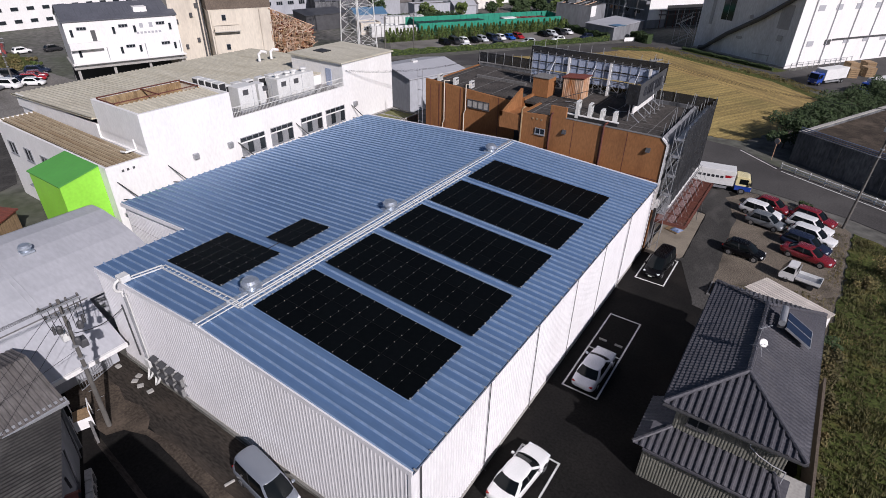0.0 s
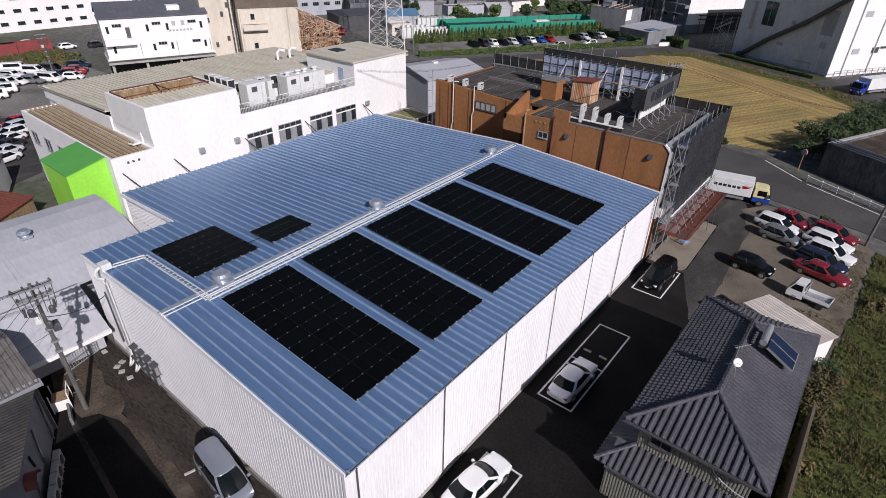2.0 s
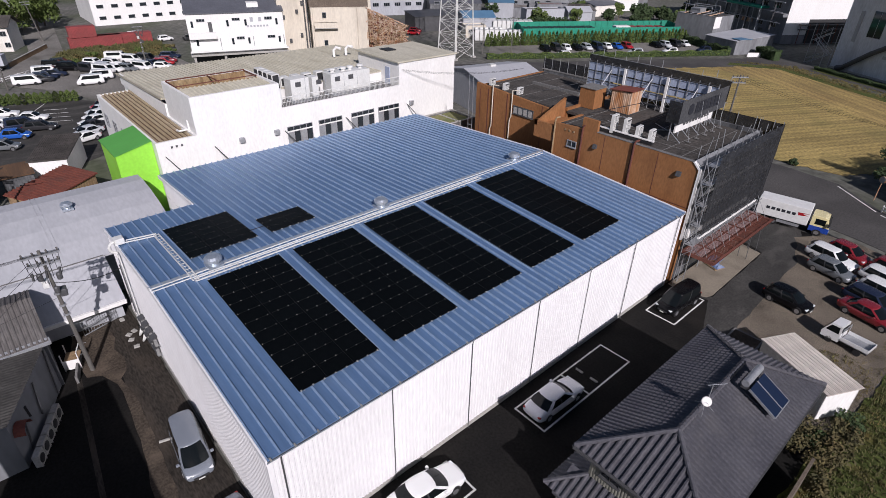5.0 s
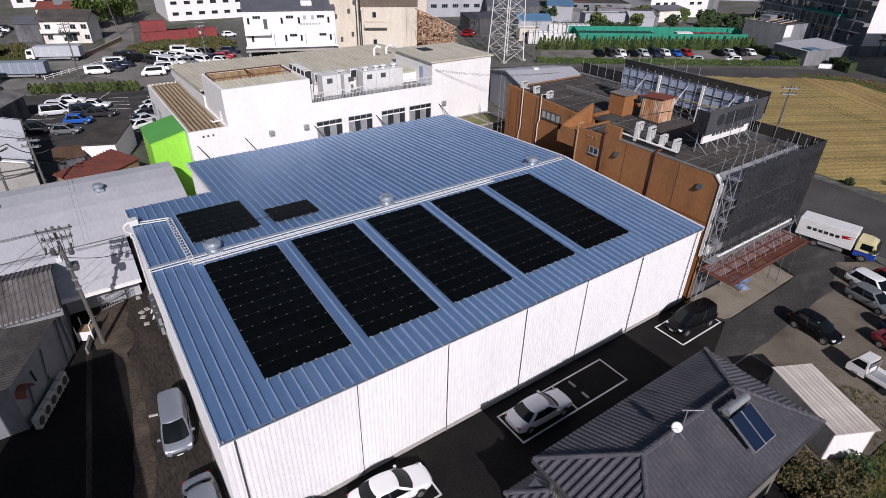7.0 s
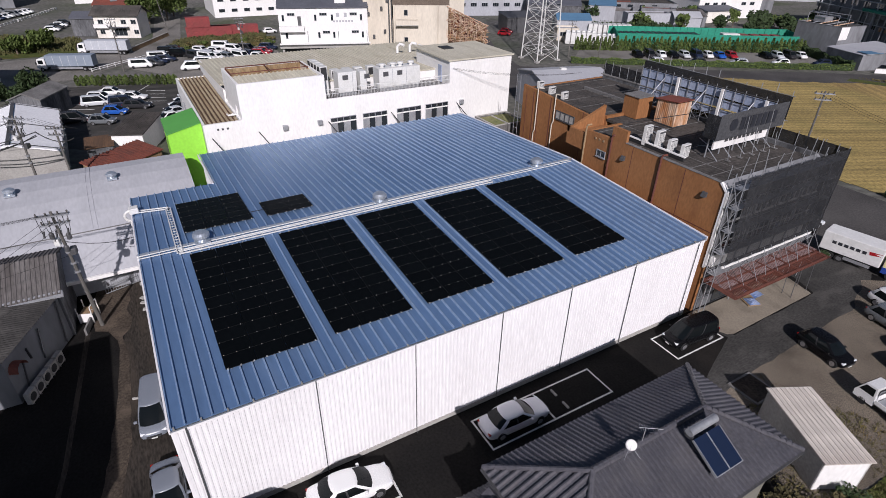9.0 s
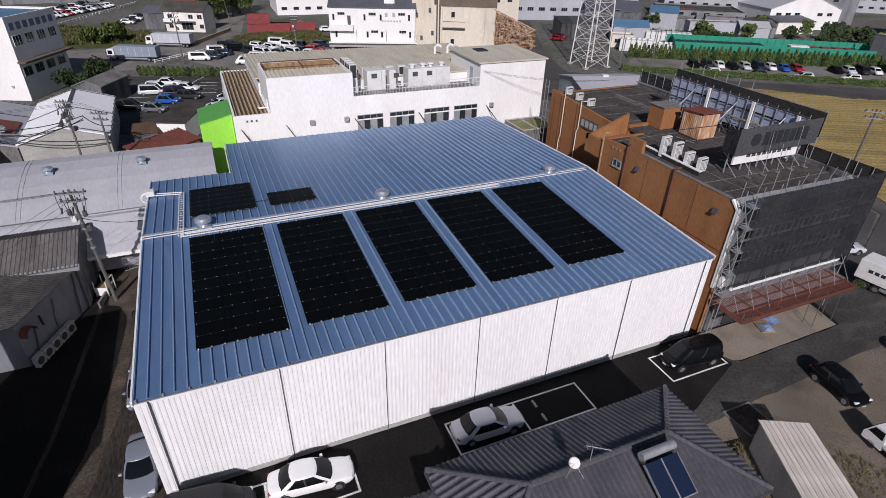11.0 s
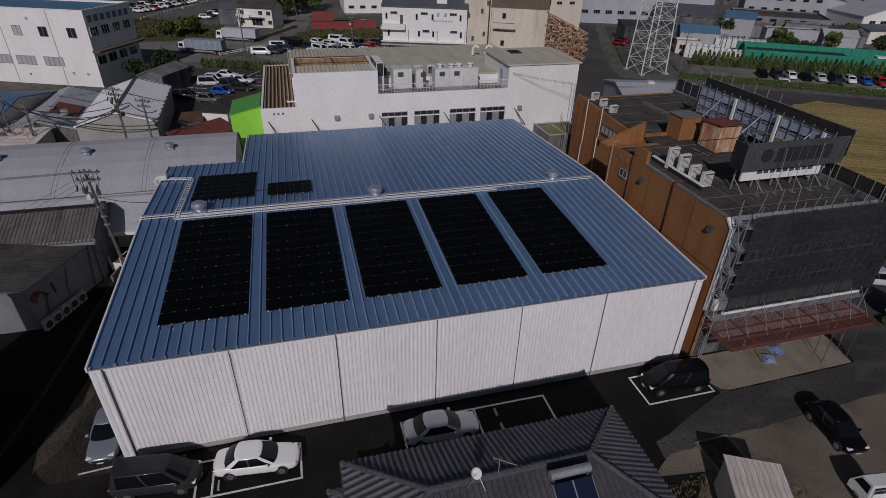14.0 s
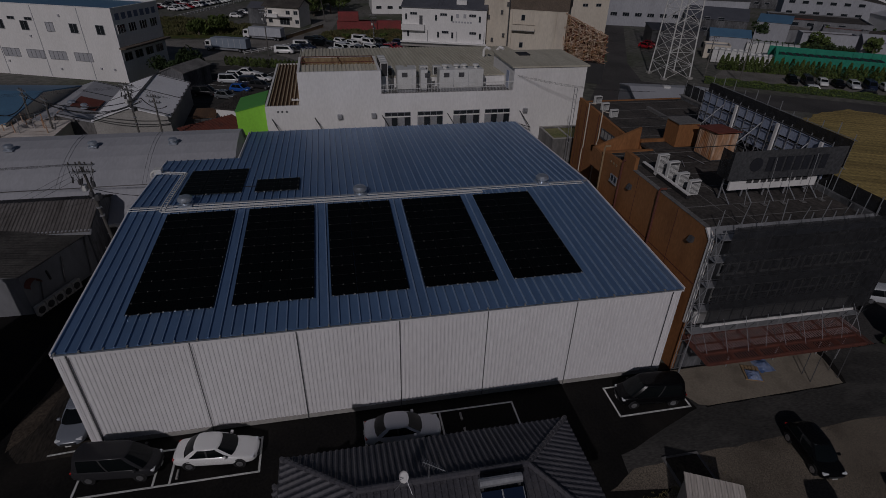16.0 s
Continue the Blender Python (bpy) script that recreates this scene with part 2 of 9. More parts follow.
    "greyroof": surf("pale_grey_roof_coating", (0.41, 0.415, 0.44), (0.37, 0.375, 0.40), scale=0.2, fine=3, fine_amt=0.08, rough=0.7, bump=0.05, stretch=(0.5, 1.5, 1), dirt=(0.32, 0.33, 0.35), dirt_scale=0.3, dirt_amt=0.35),
    "tanroof": surf("tan_weathered_roof_sheet", (0.52, 0.49, 0.40), (0.45, 0.42, 0.33), scale=0.3, fine=4, fine_amt=0.15, rough=0.8, bump=0.1, stretch=(0.4, 2, 1), dirt=(0.26, 0.22, 0.15), dirt_scale=0.4, dirt_amt=0.3, random=0.08),
    "rustroof": surf("rusty_brown_roof_sheet", (0.36, 0.27, 0.15), (0.22, 0.13, 0.06), scale=0.5, fine=4, fine_amt=0.3, rough=0.85, bump=0.1, stretch=(0.18, 2.5, 1), dirt=(0.07, 0.04, 0.022), dirt_scale=0.8, dirt_amt=0.7, random=0.1),
    "lime": surf("lime_green_cladding", (0.30, 0.70, 0.06), (0.27, 0.64, 0.05), scale=0.4, fine=4, fine_amt=0.06, rough=0.5, bump=0.03),
    "limeroof": surf("green_canopy_roof", (0.10, 0.36, 0.07), (0.09, 0.32, 0.06), scale=0.4, fine=4, fine_amt=0.08, rough=0.55, bump=0.03),
    "redroof": surf("dark_red_metal_roof", (0.20, 0.055, 0.035), (0.14, 0.04, 0.028), scale=0.5, fine=4, fine_amt=0.25, rough=0.75, bump=0.1, dirt=(0.09, 0.06, 0.05), dirt_scale=0.5, dirt_amt=0.5),
    "wood": surf("weathered_timber", (0.32, 0.22, 0.12), (0.24, 0.16, 0.09), scale=1.0, fine=8, fine_amt=0.25, rough=0.85, bump=0.2, stretch=(1, 1, 0.3)),
    "dark": surf("dark_shadowed_metal", (0.03, 0.03, 0.032), fine=8, fine_amt=0.2, rough=0.6, bump=0.05),
    "steel": surf("grey_steel", (0.42, 0.43, 0.45), (0.34, 0.35, 0.37), scale=1, fine=8, fine_amt=0.15, rough=0.45, metal=0.5, bump=0.03),
    "darksteel": surf("dark_grey_steel", (0.10, 0.10, 0.105), fine=8, fine_amt=0.2, rough=0.55, metal=0.3, bump=0.03),
    "rust": surf("flaking_rust", (0.62, 0.53, 0.43), (0.40, 0.17, 0.055), scale=1.3, fine=7, fine_amt=0.35, rough=0.85, bump=0.2, stretch=(1, 1, 0.22), dirt=(0.30, 0.10, 0.03), dirt_scale=1.7, dirt_amt=0.9),
    "redsteel": surf("red_oxide_steel", (0.15, 0.05, 0.032), (0.105, 0.035, 0.025), scale=1.0, fine=6, fine_amt=0.2, rough=0.8, bump=0.1),
    "mesh_net": surf("dark_scaffold_netting", (0.034, 0.035, 0.038), (0.022, 0.023, 0.026), scale=0.3, fine=3, fine_amt=0.4, rough=0.9, bump=0.3, bump_scale=4, spec=0.15),
    "beige": surf("cream_render", (0.66, 0.60, 0.50), (0.60, 0.54, 0.45), scale=0.3, fine=4, fine_amt=0.08, rough=0.85, bump=0.1, stretch=(1, 1, 0.3), dirt=(0.35, 0.31, 0.26), dirt_scale=0.4, dirt_amt=0.4),
    "greywall": surf("grey_render_wall", (0.40, 0.41, 0.44), (0.35, 0.36, 0.39), scale=0.2, fine=3, fine_amt=0.1, rough=0.85, bump=0.1, stretch=(1, 1, 0.4), dirt=(0.25, 0.25, 0.27), dirt_scale=0.25, dirt_amt=0.4),
    "housewall": surf("olive_grey_siding", (0.19, 0.185, 0.155), (0.155, 0.15, 0.125), scale=0.4, fine=5, fine_amt=0.15, rough=0.8, bump=0.1),
    "oldwall": surf("old_grey_block_wall", (0.16, 0.163, 0.17), (0.085, 0.087, 0.093), scale=0.4, fine=4, fine_amt=0.35, rough=0.92, bump=0.3, stretch=(1, 1, 0.3), dirt=(0.018, 0.018, 0.019), dirt_scale=0.6, dirt_amt=0.7, spec=0.15),
    "oldroof": surf("old_grey_corrugated_sheet", (0.16, 0.15, 0.145), (0.11, 0.10, 0.096), scale=0.4, fine=4, fine_amt=0.25, rough=0.85, bump=0.1, stretch=(0.3, 2, 1), dirt=(0.05, 0.044, 0.04), dirt_scale=0.5, dirt_amt=0.6, spec=0.2),
    "glass": glassy("window_glass", (0.02, 0.025, 0.03)),
    "carglass": glassy("car_glass", (0.006, 0.008, 0.009), 0.05, 0.25),
    "tyre": surf("black_rubber", (0.014, 0.014, 0.015), rough=0.85, fine=20, bump=0, coords="Object"),
    "rim": surf("alloy_rim", (0.5, 0.5, 0.52), rough=0.3, metal=0.8, fine=20, bump=0, coords="Object"),
    "lamp": glassy("headlamp_lens", (0.75, 0.77, 0.8), 0.12),
    "tail": glassy("red_tail_lamp", (0.35, 0.012, 0.01), 0.15),
    "plate": surf("number_plate", (0.75, 0.75, 0.72), rough=0.5, fine=20, bump=0),
    "plastic": surf("black_plastic", (0.03, 0.03, 0.032), rough=0.6, fine=15, bump=0),
    "unit": surf("white_appliance_steel", (0.68, 0.68, 0.66), (0.6, 0.6, 0.58), fine=6, fine_amt=0.08, rough=0.5, bump=0.02, coords="Object", dirt=(0.4, 0.39, 0.36), dirt_scale=0.8, dirt_amt=0.25),
    "signblue": surf("pale_blue_sign_back", (0.37, 0.42, 0.54), (0.29, 0.34, 0.46), scale=0.6, fine=5, fine_amt=0.12, rough=0.6, bump=0.05),
    "bluetarp": surf("blue_tarpaulin", (0.05, 0.11, 0.28), (0.22, 0.26, 0.36), scale=1.5, fine=5, fine_amt=0.2, rough=0.5, bump=0.3, bump_scale=4),
    "greennet": surf("green_fence_sheeting", (0.02, 0.26, 0.17), (0.018, 0.21, 0.14), scale=0.4, fine=3, fine_amt=0.15, rough=0.8, bump=0.2),
    "container": surf("red_container_steel", (0.27, 0.05, 0.048), (0.20, 0.04, 0.04), scale=0.5, fine=4, fine_amt=0.2, rough=0.7, bump=0.05, dirt=(0.2, 0.07, 0.05), dirt_scale=0.5, dirt_amt=0.4),
    "blueroof": surf("blue_metal_roof", (0.09, 0.19, 0.30), (0.075, 0.16, 0.26), scale=0.4, fine=4, fine_amt=0.12, rough=0.6, bump=0.05),
    "slate": surf("grey_blue_slate_roof", (0.10, 0.105, 0.125), (0.08, 0.084, 0.10), scale=0.4, fine=4, fine_amt=0.2, rough=0.65, bump=0.15),
    "ink": surf("dark_sign_ink", (0.02, 0.022, 0.03), rough=0.7, fine=10, bump=0),
    "sign_grey": surf("faded_blue_grey_ink", (0.16, 0.2, 0.3), rough=0.7, fine=10, bump=0),
    "pole": surf("concrete_pole", (0.15, 0.142, 0.13), (0.10, 0.094, 0.086), fine=5, fine_amt=0.2, rough=0.9, bump=0.1, stretch=(1, 1, 0.3)),
    "porcelain": glassy("dark_insulator", (0.09, 0.085, 0.08), 0.45, 0.3),
    "cable": surf("black_cable", (0.02, 0.02, 0.02), rough=0.7, fine=10, bump=0),
    "panelblue": glassy("solar_water_glass", (0.012, 0.020, 0.045), 0.1, 0.25),
}


def field_material(name, turn_deg, period, base, second):
    """Straw stubble in mown rows: fine rows, broad uneven swaths along them, and darker wheel tracks."""
    m = surf(name, base, second, scale=0.1, fine=2.5, fine_amt=0.4, rough=0.95, bump=0.5, dirt=(0.20, 0.17, 0.05), dirt_scale=0.09, dirt_amt=0.6)
    n, li = m.node_tree.nodes, m.node_tree.links
    b = n["Principled BSDF"]
    col = b.inputs["Base Color"].links[0].from_socket
    geo = n.new("ShaderNodeNewGeometry")
    mp = n.new("ShaderNodeMapping")
    mp.inputs["Rotation"].default_value = (0, 0, radians(turn_deg))
    li.new(geo.outputs["Position"], mp.inputs[0])
    w = n.new("ShaderNodeTexWave")
    w.inputs["Scale"].default_value, w.inputs["Distortion"].default_value, w.inputs["Detail"].default_value = 0.314 / period, 1.2, 2
    li.new(mp.outputs[0], w.inputs["Vector"])
    flat = n.new("ShaderNodeMapping")
    flat.inputs["Scale"].default_value = (0.5, 0.02, 1)
    li.new(mp.outputs[0], flat.inputs[0])
    swath = n.new("ShaderNodeTexNoise")
    swath.inputs["Scale"].default_value, swath.inputs["Detail"].default_value = 1.0, 4
    li.new(flat.outputs[0], swath.inputs["Vector"])
    lim = n.new("ShaderNodeMapRange")
    lim.inputs["From Min"].default_value, lim.inputs["From Max"].default_value = 0.38, 0.55
    lim.inputs["To Min"].default_value = 0.35
    li.new(swath.outputs["Fac"], lim.inputs["Value"])
    for fac, src in ((0.24, w.outputs["Color"]), (0.42, lim.outputs[0])):
        x = n.new("ShaderNodeMix")
        x.data_type, x.blend_type = "RGBA", "MULTIPLY"
        x.inputs[0].default_value = fac
        li.new(col, x.inputs[6]), li.new(src, x.inputs[7])
        col = x.outputs[2]
    li.new(col, b.inputs["Base Color"])
    return m


M["field"] = field_material("mown_stubble_field", 27, 1.25, (0.42, 0.31, 0.105), (0.33, 0.24, 0.078))
M["headland"] = field_material("mown_stubble_headland", -54, 2.0, (0.41, 0.295, 0.10), (0.30, 0.205, 0.072))


# ---- building blocks ----
def part(name, bm, material, parent, label="", loc=None, rot=0.0, smooth=False, kind=""):
    """Links a bmesh as one mesh object under a thing or a part; with parent None it is a thing or a piece of the setting."""
    me = bpy.data.meshes.new(name)
    bm.normal_update()
    bm.to_mesh(me)
    bm.free()
    me.materials.append(material)
    if smooth:
        me.shade_smooth()
    ob = new(name, me)
    if loc:
        ob.location = loc
    if rot:
        ob.rotation_euler.z = radians(rot)
    ob.parent = parent
    return tagged(ob, label, kind=kind)


def again(ob, loc, rot=0.0, parent=None):
    """Another object on the same mesh, a piece like ob."""
    c = new(ob.name.split(".")[0], ob.data)
    c.location, c.rotation_euler.z = loc, radians(rot)
    c.parent = parent or ob.parent
    return c


def thing(name, loc, label, category, group="", rot=0.0, kind=""):
    ob = new(name)
    ob.empty_display_size = 0.3
    ob.location, ob.rotation_euler.z = loc, radians(rot)
    return tagged(ob, label, category, group, kind)


def box(bm, x0, x1, y0, y1, z0, z1):
    v = [bm.verts.new(p) for p in ((x0, y0, z0), (x1, y0, z0), (x1, y1, z0), (x0, y1, z0), (x0, y0, z1), (x1, y0, z1), (x1, y1, z1), (x0, y1, z1))]
    for f in ((3, 2, 1, 0), (4, 5, 6, 7), (0, 1, 5, 4), (1, 2, 6, 5), (2, 3, 7, 6), (3, 0, 4, 7)):
        bm.faces.new([v[i] for i in f])
    return bm


def mbox(*dims):
    return box(bmesh.new(), *dims)


def bevelled(bm, width, segments=2):
    bmesh.ops.bevel(bm, geom=bm.edges[:], offset=width, segments=segments, affect="EDGES", profile=0.5)
    return bm


def prism(bm, poly, axis, a, b):
    """Sweeps a polygon of (u, v) along an axis from a to b: axis x takes (y, z), y takes (x, z), z takes (x, y)."""
    def at(u, v, w):
        return {"x": (w, u, v), "y": (u, w, v), "z": (u, v, w)}[axis]
    lo, hi = [bm.verts.new(at(u, v, a)) for u, v in poly], [bm.verts.new(at(u, v, b)) for u, v in poly]
    n = len(poly)
    for i in range(n):
        bm.faces.new((lo[i], lo[(i + 1) % n], hi[(i + 1) % n], hi[i]))
    bm.faces.new(lo[::-1]), bm.faces.new(hi)
    bmesh.ops.recalc_face_normals(bm, faces=bm.faces[:])
    return bm


def rod(bm, p, q, r, n=6, r2=None):
    """A round bar from p to q."""
    p, q = Vector(p), Vector(q)
    d = (q - p).normalized()
    u = d.orthogonal().normalized()
    w = d.cross(u)
    r2 = r if r2 is None else r2
    a = [bm.verts.new(p + r * (u * math.cos(k) + w * math.sin(k))) for k in np.linspace(0, 2 * math.pi, n, endpoint=False)]
    b = [bm.verts.new(q + r2 * (u * math.cos(k) + w * math.sin(k))) for k in np.linspace(0, 2 * math.pi, n, endpoint=False)]
    for i in range(n):
        bm.faces.new((a[i], a[(i + 1) % n], b[(i + 1) % n], b[i]))
    bm.faces.new(a[::-1]), bm.faces.new(b)
    return bm


def pipe(bm, pts, r, n=6):
    """One round tube through all the points."""
    pts = [Vector(p) for p in pts]
    rings, u = [], None
    for i, p in enumerate(pts):
        d = (pts[min(i + 1, len(pts) - 1)] - pts[max(i - 1, 0)]).normalized()
        u = d.orthogonal().normalized() if u is None else (u - d * u.dot(d)).normalized()
        w = d.cross(u)
        rings.append([bm.verts.new(p + r * (u * math.cos(k) + w * math.sin(k))) for k in np.linspace(0, 2 * math.pi, n, endpoint=False)])
    for a, b in zip(rings, rings[1:]):
        for i in range(n):
            bm.faces.new((a[i], a[(i + 1) % n], b[(i + 1) % n], b[i]))
    bm.faces.new(rings[0][::-1]), bm.faces.new(rings[-1])
    return bm


def lathe(bm, profile, n=16, centre=(0, 0, 0)):
    """Turns a profile of (radius, z) about the upright axis."""
    rings = []
    for r, z in profile:
        rings.append([bm.verts.new((centre[0] + r * math.cos(k), centre[1] + r * math.sin(k), centre[2] + z)) for k in np.linspace(0, 2 * math.pi, n, endpoint=False)])
    for a, b in zip(rings, rings[1:]):
        for i in range(n):
            bm.faces.new((a[i], a[(i + 1) % n], b[(i + 1) % n], b[i]))
    bm.faces.new(rings[0][::-1]), bm.faces.new(rings[-1])
    return bm


def ragged(pts, amount, step=0.8):
    """The outline with its edges worn uneven."""
    out = []
    for (x0, y0), (x1, y1) in zip(pts, pts[1:] + pts[:1]):
        n = max(int(math.hypot(x1 - x0, y1 - y0) / step), 1)
        for i in range(n):
            x, y = x0 + (x1 - x0) * i / n, y0 + (y1 - y0) * i / n
            d = noise.noise_vector(Vector((x * 0.9, y * 0.9, 3.7)))
            out.append((x + amount * d.x, y + amount * d.y))
    return out


def sheet(name, pts, z, material, label, thick=0.03, rough=0.0):
    """A flat piece of ground of a given outline."""
    bm = prism(bmesh.new(), ragged(pts, rough) if rough else pts, "z", z - thick, z)
    return tagged(part(name, bm, material, None), label, kind="structure")


def corrugated(bm, length, height, pitch, depth, base=0.0):
    """A ribbed cladding sheet along x from 0, rising in z, ribs standing towards -y."""
    n = max(int(round(length / pitch)), 1)
    p = length / n
    prof = []
    for i in range(n):
        x = i * p
        prof += [(x, 0), (x + 0.45 * p, 0), (x + 0.55 * p, -depth), (x + 0.9 * p, -depth)]
    prof.append((length, 0))
    lo = [bm.verts.new((x, y, base)) for x, y in prof]
    hi = [bm.verts.new((x, y, base + height)) for x, y in prof]
    for i in range(len(prof) - 1):
        bm.faces.new((lo[i], lo[i + 1], hi[i + 1], hi[i]))
    back = [bm.verts.new((x, 0.12, z)) for x, z in ((0, base), (length, base), (length, base + height), (0, base + height))]
    bm.faces.new(back[::-1])
    return bm


def turn(bm, rot=0.0, loc=(0, 0, 0)):
    bmesh.ops.transform(bm, matrix=Matrix.Translation(loc) @ Matrix.Rotation(radians(rot), 4, "Z"), verts=bm.verts[:])
    return bm


# ---- ground ----
def ring_ground():
    bm = bmesh.new()
    bmesh.ops.create_circle(bm, cap_ends=True, segments=48, radius=3500)
    return tagged(part("ground", bm, M["town"], None, loc=(-40, 60, -0.05)), "flat town ground of worn earth and asphalt", kind="structure")


ring_ground()
sheet("yard", [(-31, -7), (-31, -0.2), (0, -0.2), (0, 38.8), (0.2, 60), (5.5, 60), (7.0, 37.2), (9.2, 33), (8.4, 27), (7.4, 10), (7, -40), (-17, -40), (-17, -9.5)], 0.0, M["asphalt"], "dark asphalt yard beside the warehouse")
sheet("gravel_lot", [(7.1, 36.6), (6.7, 47.0), (6.5, 51.5), (4.6, 56.5), (6.5, 59.6), (9, 60.2), (14.6, 59), (17.4, 55), (16.6, 36.5), (15.5, 28.5), (9.0, 28.5), (7.4, 31.6)], 0.012, M["gravel"], "brown gravel car park", rough=0.25)
sheet("concrete_pad", [(0.2, 37.9), (2.2, 37.9), (3.5, 38.6), (3.7, 39.2), (3.5, 50.2), (1.0, 50.8), (0.2, 50.8)], 0.02, M["apron"], "pale concrete apron under the canopy")
sheet("verge", [(15.6, 28.3), (16.8, 37), (17.6, 55), (40, 44), (70, 20), (60, -30), (16, -30), (15.4, 10)], 0.03, M["grass"], "overgrown grass verge", rough=0.5)
sheet("road", [(-8, 76), (-2, 61), (4, 62.6), (9, 61.2), (17, 58.9), (40, 47.5), (90, 18), (95, 27), (42, 55), (20.5, 66.4), (9.5, 71.8), (3.5, 77.0), (-2.5, 78), (-13, 78)], 0.006, M["asphalt_old"], "grey asphalt road")
sheet("back_road", [(-60, 96), (-42, 129), (-34, 140.5), (-21, 146.5), (2, 134.5), (13, 122), (16, 106), (20, 102), (30, 118), (8, 140), (-26, 156), (-36, 158), (-39, 150), (-48, 138), (-82, 82), (-100, 88), (-160, 118), (-230, 150), (-232, 143), (-160, 110), (-103, 84), (-66, 62), (-61, 66)], 0.008, M["asphalt_old"], "pale grey lane between field and car park")
sheet("car_park_north", [(-80, 96), (-46, 149), (-60, 160), (-92, 110)], 0.012, M["paleground"], "pale worn car park between hedges")
sheet("factory_yard", [(4, 139), (16, 122), (40, 115), (60, 150), (20, 185)], 0.014, M["asphalt_old"], "grey factory yard")
sheet("car_park_west", [(-107.5, -13), (-100, 10), (-92, 15.5), (-68, 7.4), (-63, -3), (-70, -11), (-88, -17)], 0.012, M["asphalt_mid"], "dark asphalt car park behind the office")
sheet("van_lot", [(-107.5, 9.5), (-100, 11), (-94, 17), (-95, 30), (-108, 36), (-132, 36), (-135, 14), (-121, 0)], 0.014, M["paleground"], "grey asphalt van lot")
sheet("west_road", [(-108, -40), (-113, -8), (-122, -1), (-134, 12), (-150, 16), (-200, 22), (-200, 14), (-152, 9), (-142, 4), (-140, -8), (-136, -60), (-112, -60)], 0.010, M["paleground"], "grey road behind the car park")
sheet("field", [(-36, 82), (-2.5, 79.5), (3.0, 81.0), (13.5, 101), (11.5, 116), (2, 127), (-27, 144), (-36, 139), (-43.5, 126), (-57.5, 111), (-55, 101), (-46, 86)], 0.03, M["field"], "mown straw-yellow rice field", rough=0.9)
sheet("field_headland", [(-36, 138.6), (-27, 143.6), (2, 126.6), (11.4, 115.6), (13.2, 101.6), (8, 104), (-3, 114), (-24, 128), (-38, 131.5)], 0.036, M["headland"], "field headland mown the other way, with wheel tracks", rough=0.5)
sheet("field_margin", [(-28, 143.6), (2, 126.6), (11.5, 115.6), (13.0, 118), (3, 130.2), (-27, 147.2), (-39, 142), (-38.2, 138.8)], 0.042, M["grass"], "weedy bank of the field")
sheet("factory_verge", [(-23, 149.5), (1.5, 137.0), (3.5, 140.5), (-21, 155)], 0.04, M["grass"], "narrow grass strip below the factory")
sheet("meadow", [(-136, 12), (-133, 36), (-147, 40), (-147, 18)], 0.03, M["grass"], "rough green meadow by the containers")
sheet("scrub", [(-143, -50), (-141, -5), (-158, -6), (-175, -30), (-170, -60)], 0.03, M["grass"], "weedy green plot by the distant house")
sheet("side_lane", [(-31, 57.5), (0.2, 52.2), (0.2, 60.5), (-2.2, 61.5), (-8.2, 75.5), (-13, 77), (-31, 68)], 0.005, M["asphalt_old"], "grey asphalt lane behind the brown building")
sheet("house_yard", [(6.9, -40), (7.2, 10), (8.2, 27), (9.0, 33.2), (11, 30.5), (15.7, 28.6), (15.6, 10), (16.2, -30), (16.2, -40)], 0.016, M["asphalt"], "dark paved ground round the house")
sheet("soil_strip", [(-27.0, -2.0), (-24.0, -2.1), (-22.6, -2.5), (-21.2, -2.2), (-19.6, -2.45), (-19.0, -2.9), (-16.5, -2.6), (-13.5, -2.75), (-10.5, -2.85), (-7.5, -3.0), (-4.5, -3.5), (-1.8, -4.0), (-0.4, -5.0), (-2.2, -5.3), (-5.4, -4.5), (-8.0, -4.1), (-10.4, -3.7), (-13.5, -3.45), (-16.5, -3.25), (-18.6, -3.2), (-20.2, -3.9), (-20.6, -4.8), (-24.5, -4.9), (-27.6, -4.2)], 0.014, M["soil"], "strip of dry soil along the lane", rough=0.14)
sheet("drain_strip", [(-21.0, -5.0), (-20.9, -5.35), (-7.5, -6.6), (-2, -7.5), (-2, -7.2), (-7.5, -6.3)], 0.012, M["lane"], "narrow worn drain strip in the lane")
sheet("worn_patch", [(0.3, 38.3), (1.2, 37.9), (3.75, 38.3), (4.6, 36.0), (5.6, 33.6), (6.4, 31.4), (7.6, 31.2), (7.6, 36.9), (7.3, 46), (7.4, 52), (4.4, 58.5), (8.4, 60), (0.3, 60), (0.3, 51.4), (1.2, 51.4), (3.6, 50.4), (3.8, 39.0), (0.3, 38.5)], 0.008, M["asphalt_mid"], "worn scuffed asphalt before the gravel", rough=0.12)
sheet("lane", [(-30, -0.2), (-30, -2.6), (-20, -2.7), (-9, -3.4), (-1.0, -5.2), (0.6, -4.0), (0.6, -0.2)], 0.006, M["lane"], "dusty black asphalt lane along the gable", rough=0.12)


# ---- warehouse with the solar roof ----
W_LEN, RIDGE_X, RIDGE_Z, EAVE_Z, BACK_X, NOTCH_X, NOTCH_Y = 37.5, -15.45, 8.33, 7.42, -35.7, -26.6, 6.75
BACK_SLOPE = 0.053


def roof_z(x):
    return EAVE_Z + (RIDGE_Z - EAVE_Z) * x / RIDGE_X if x > RIDGE_X else RIDGE_Z - BACK_SLOPE * (RIDGE_X - x)


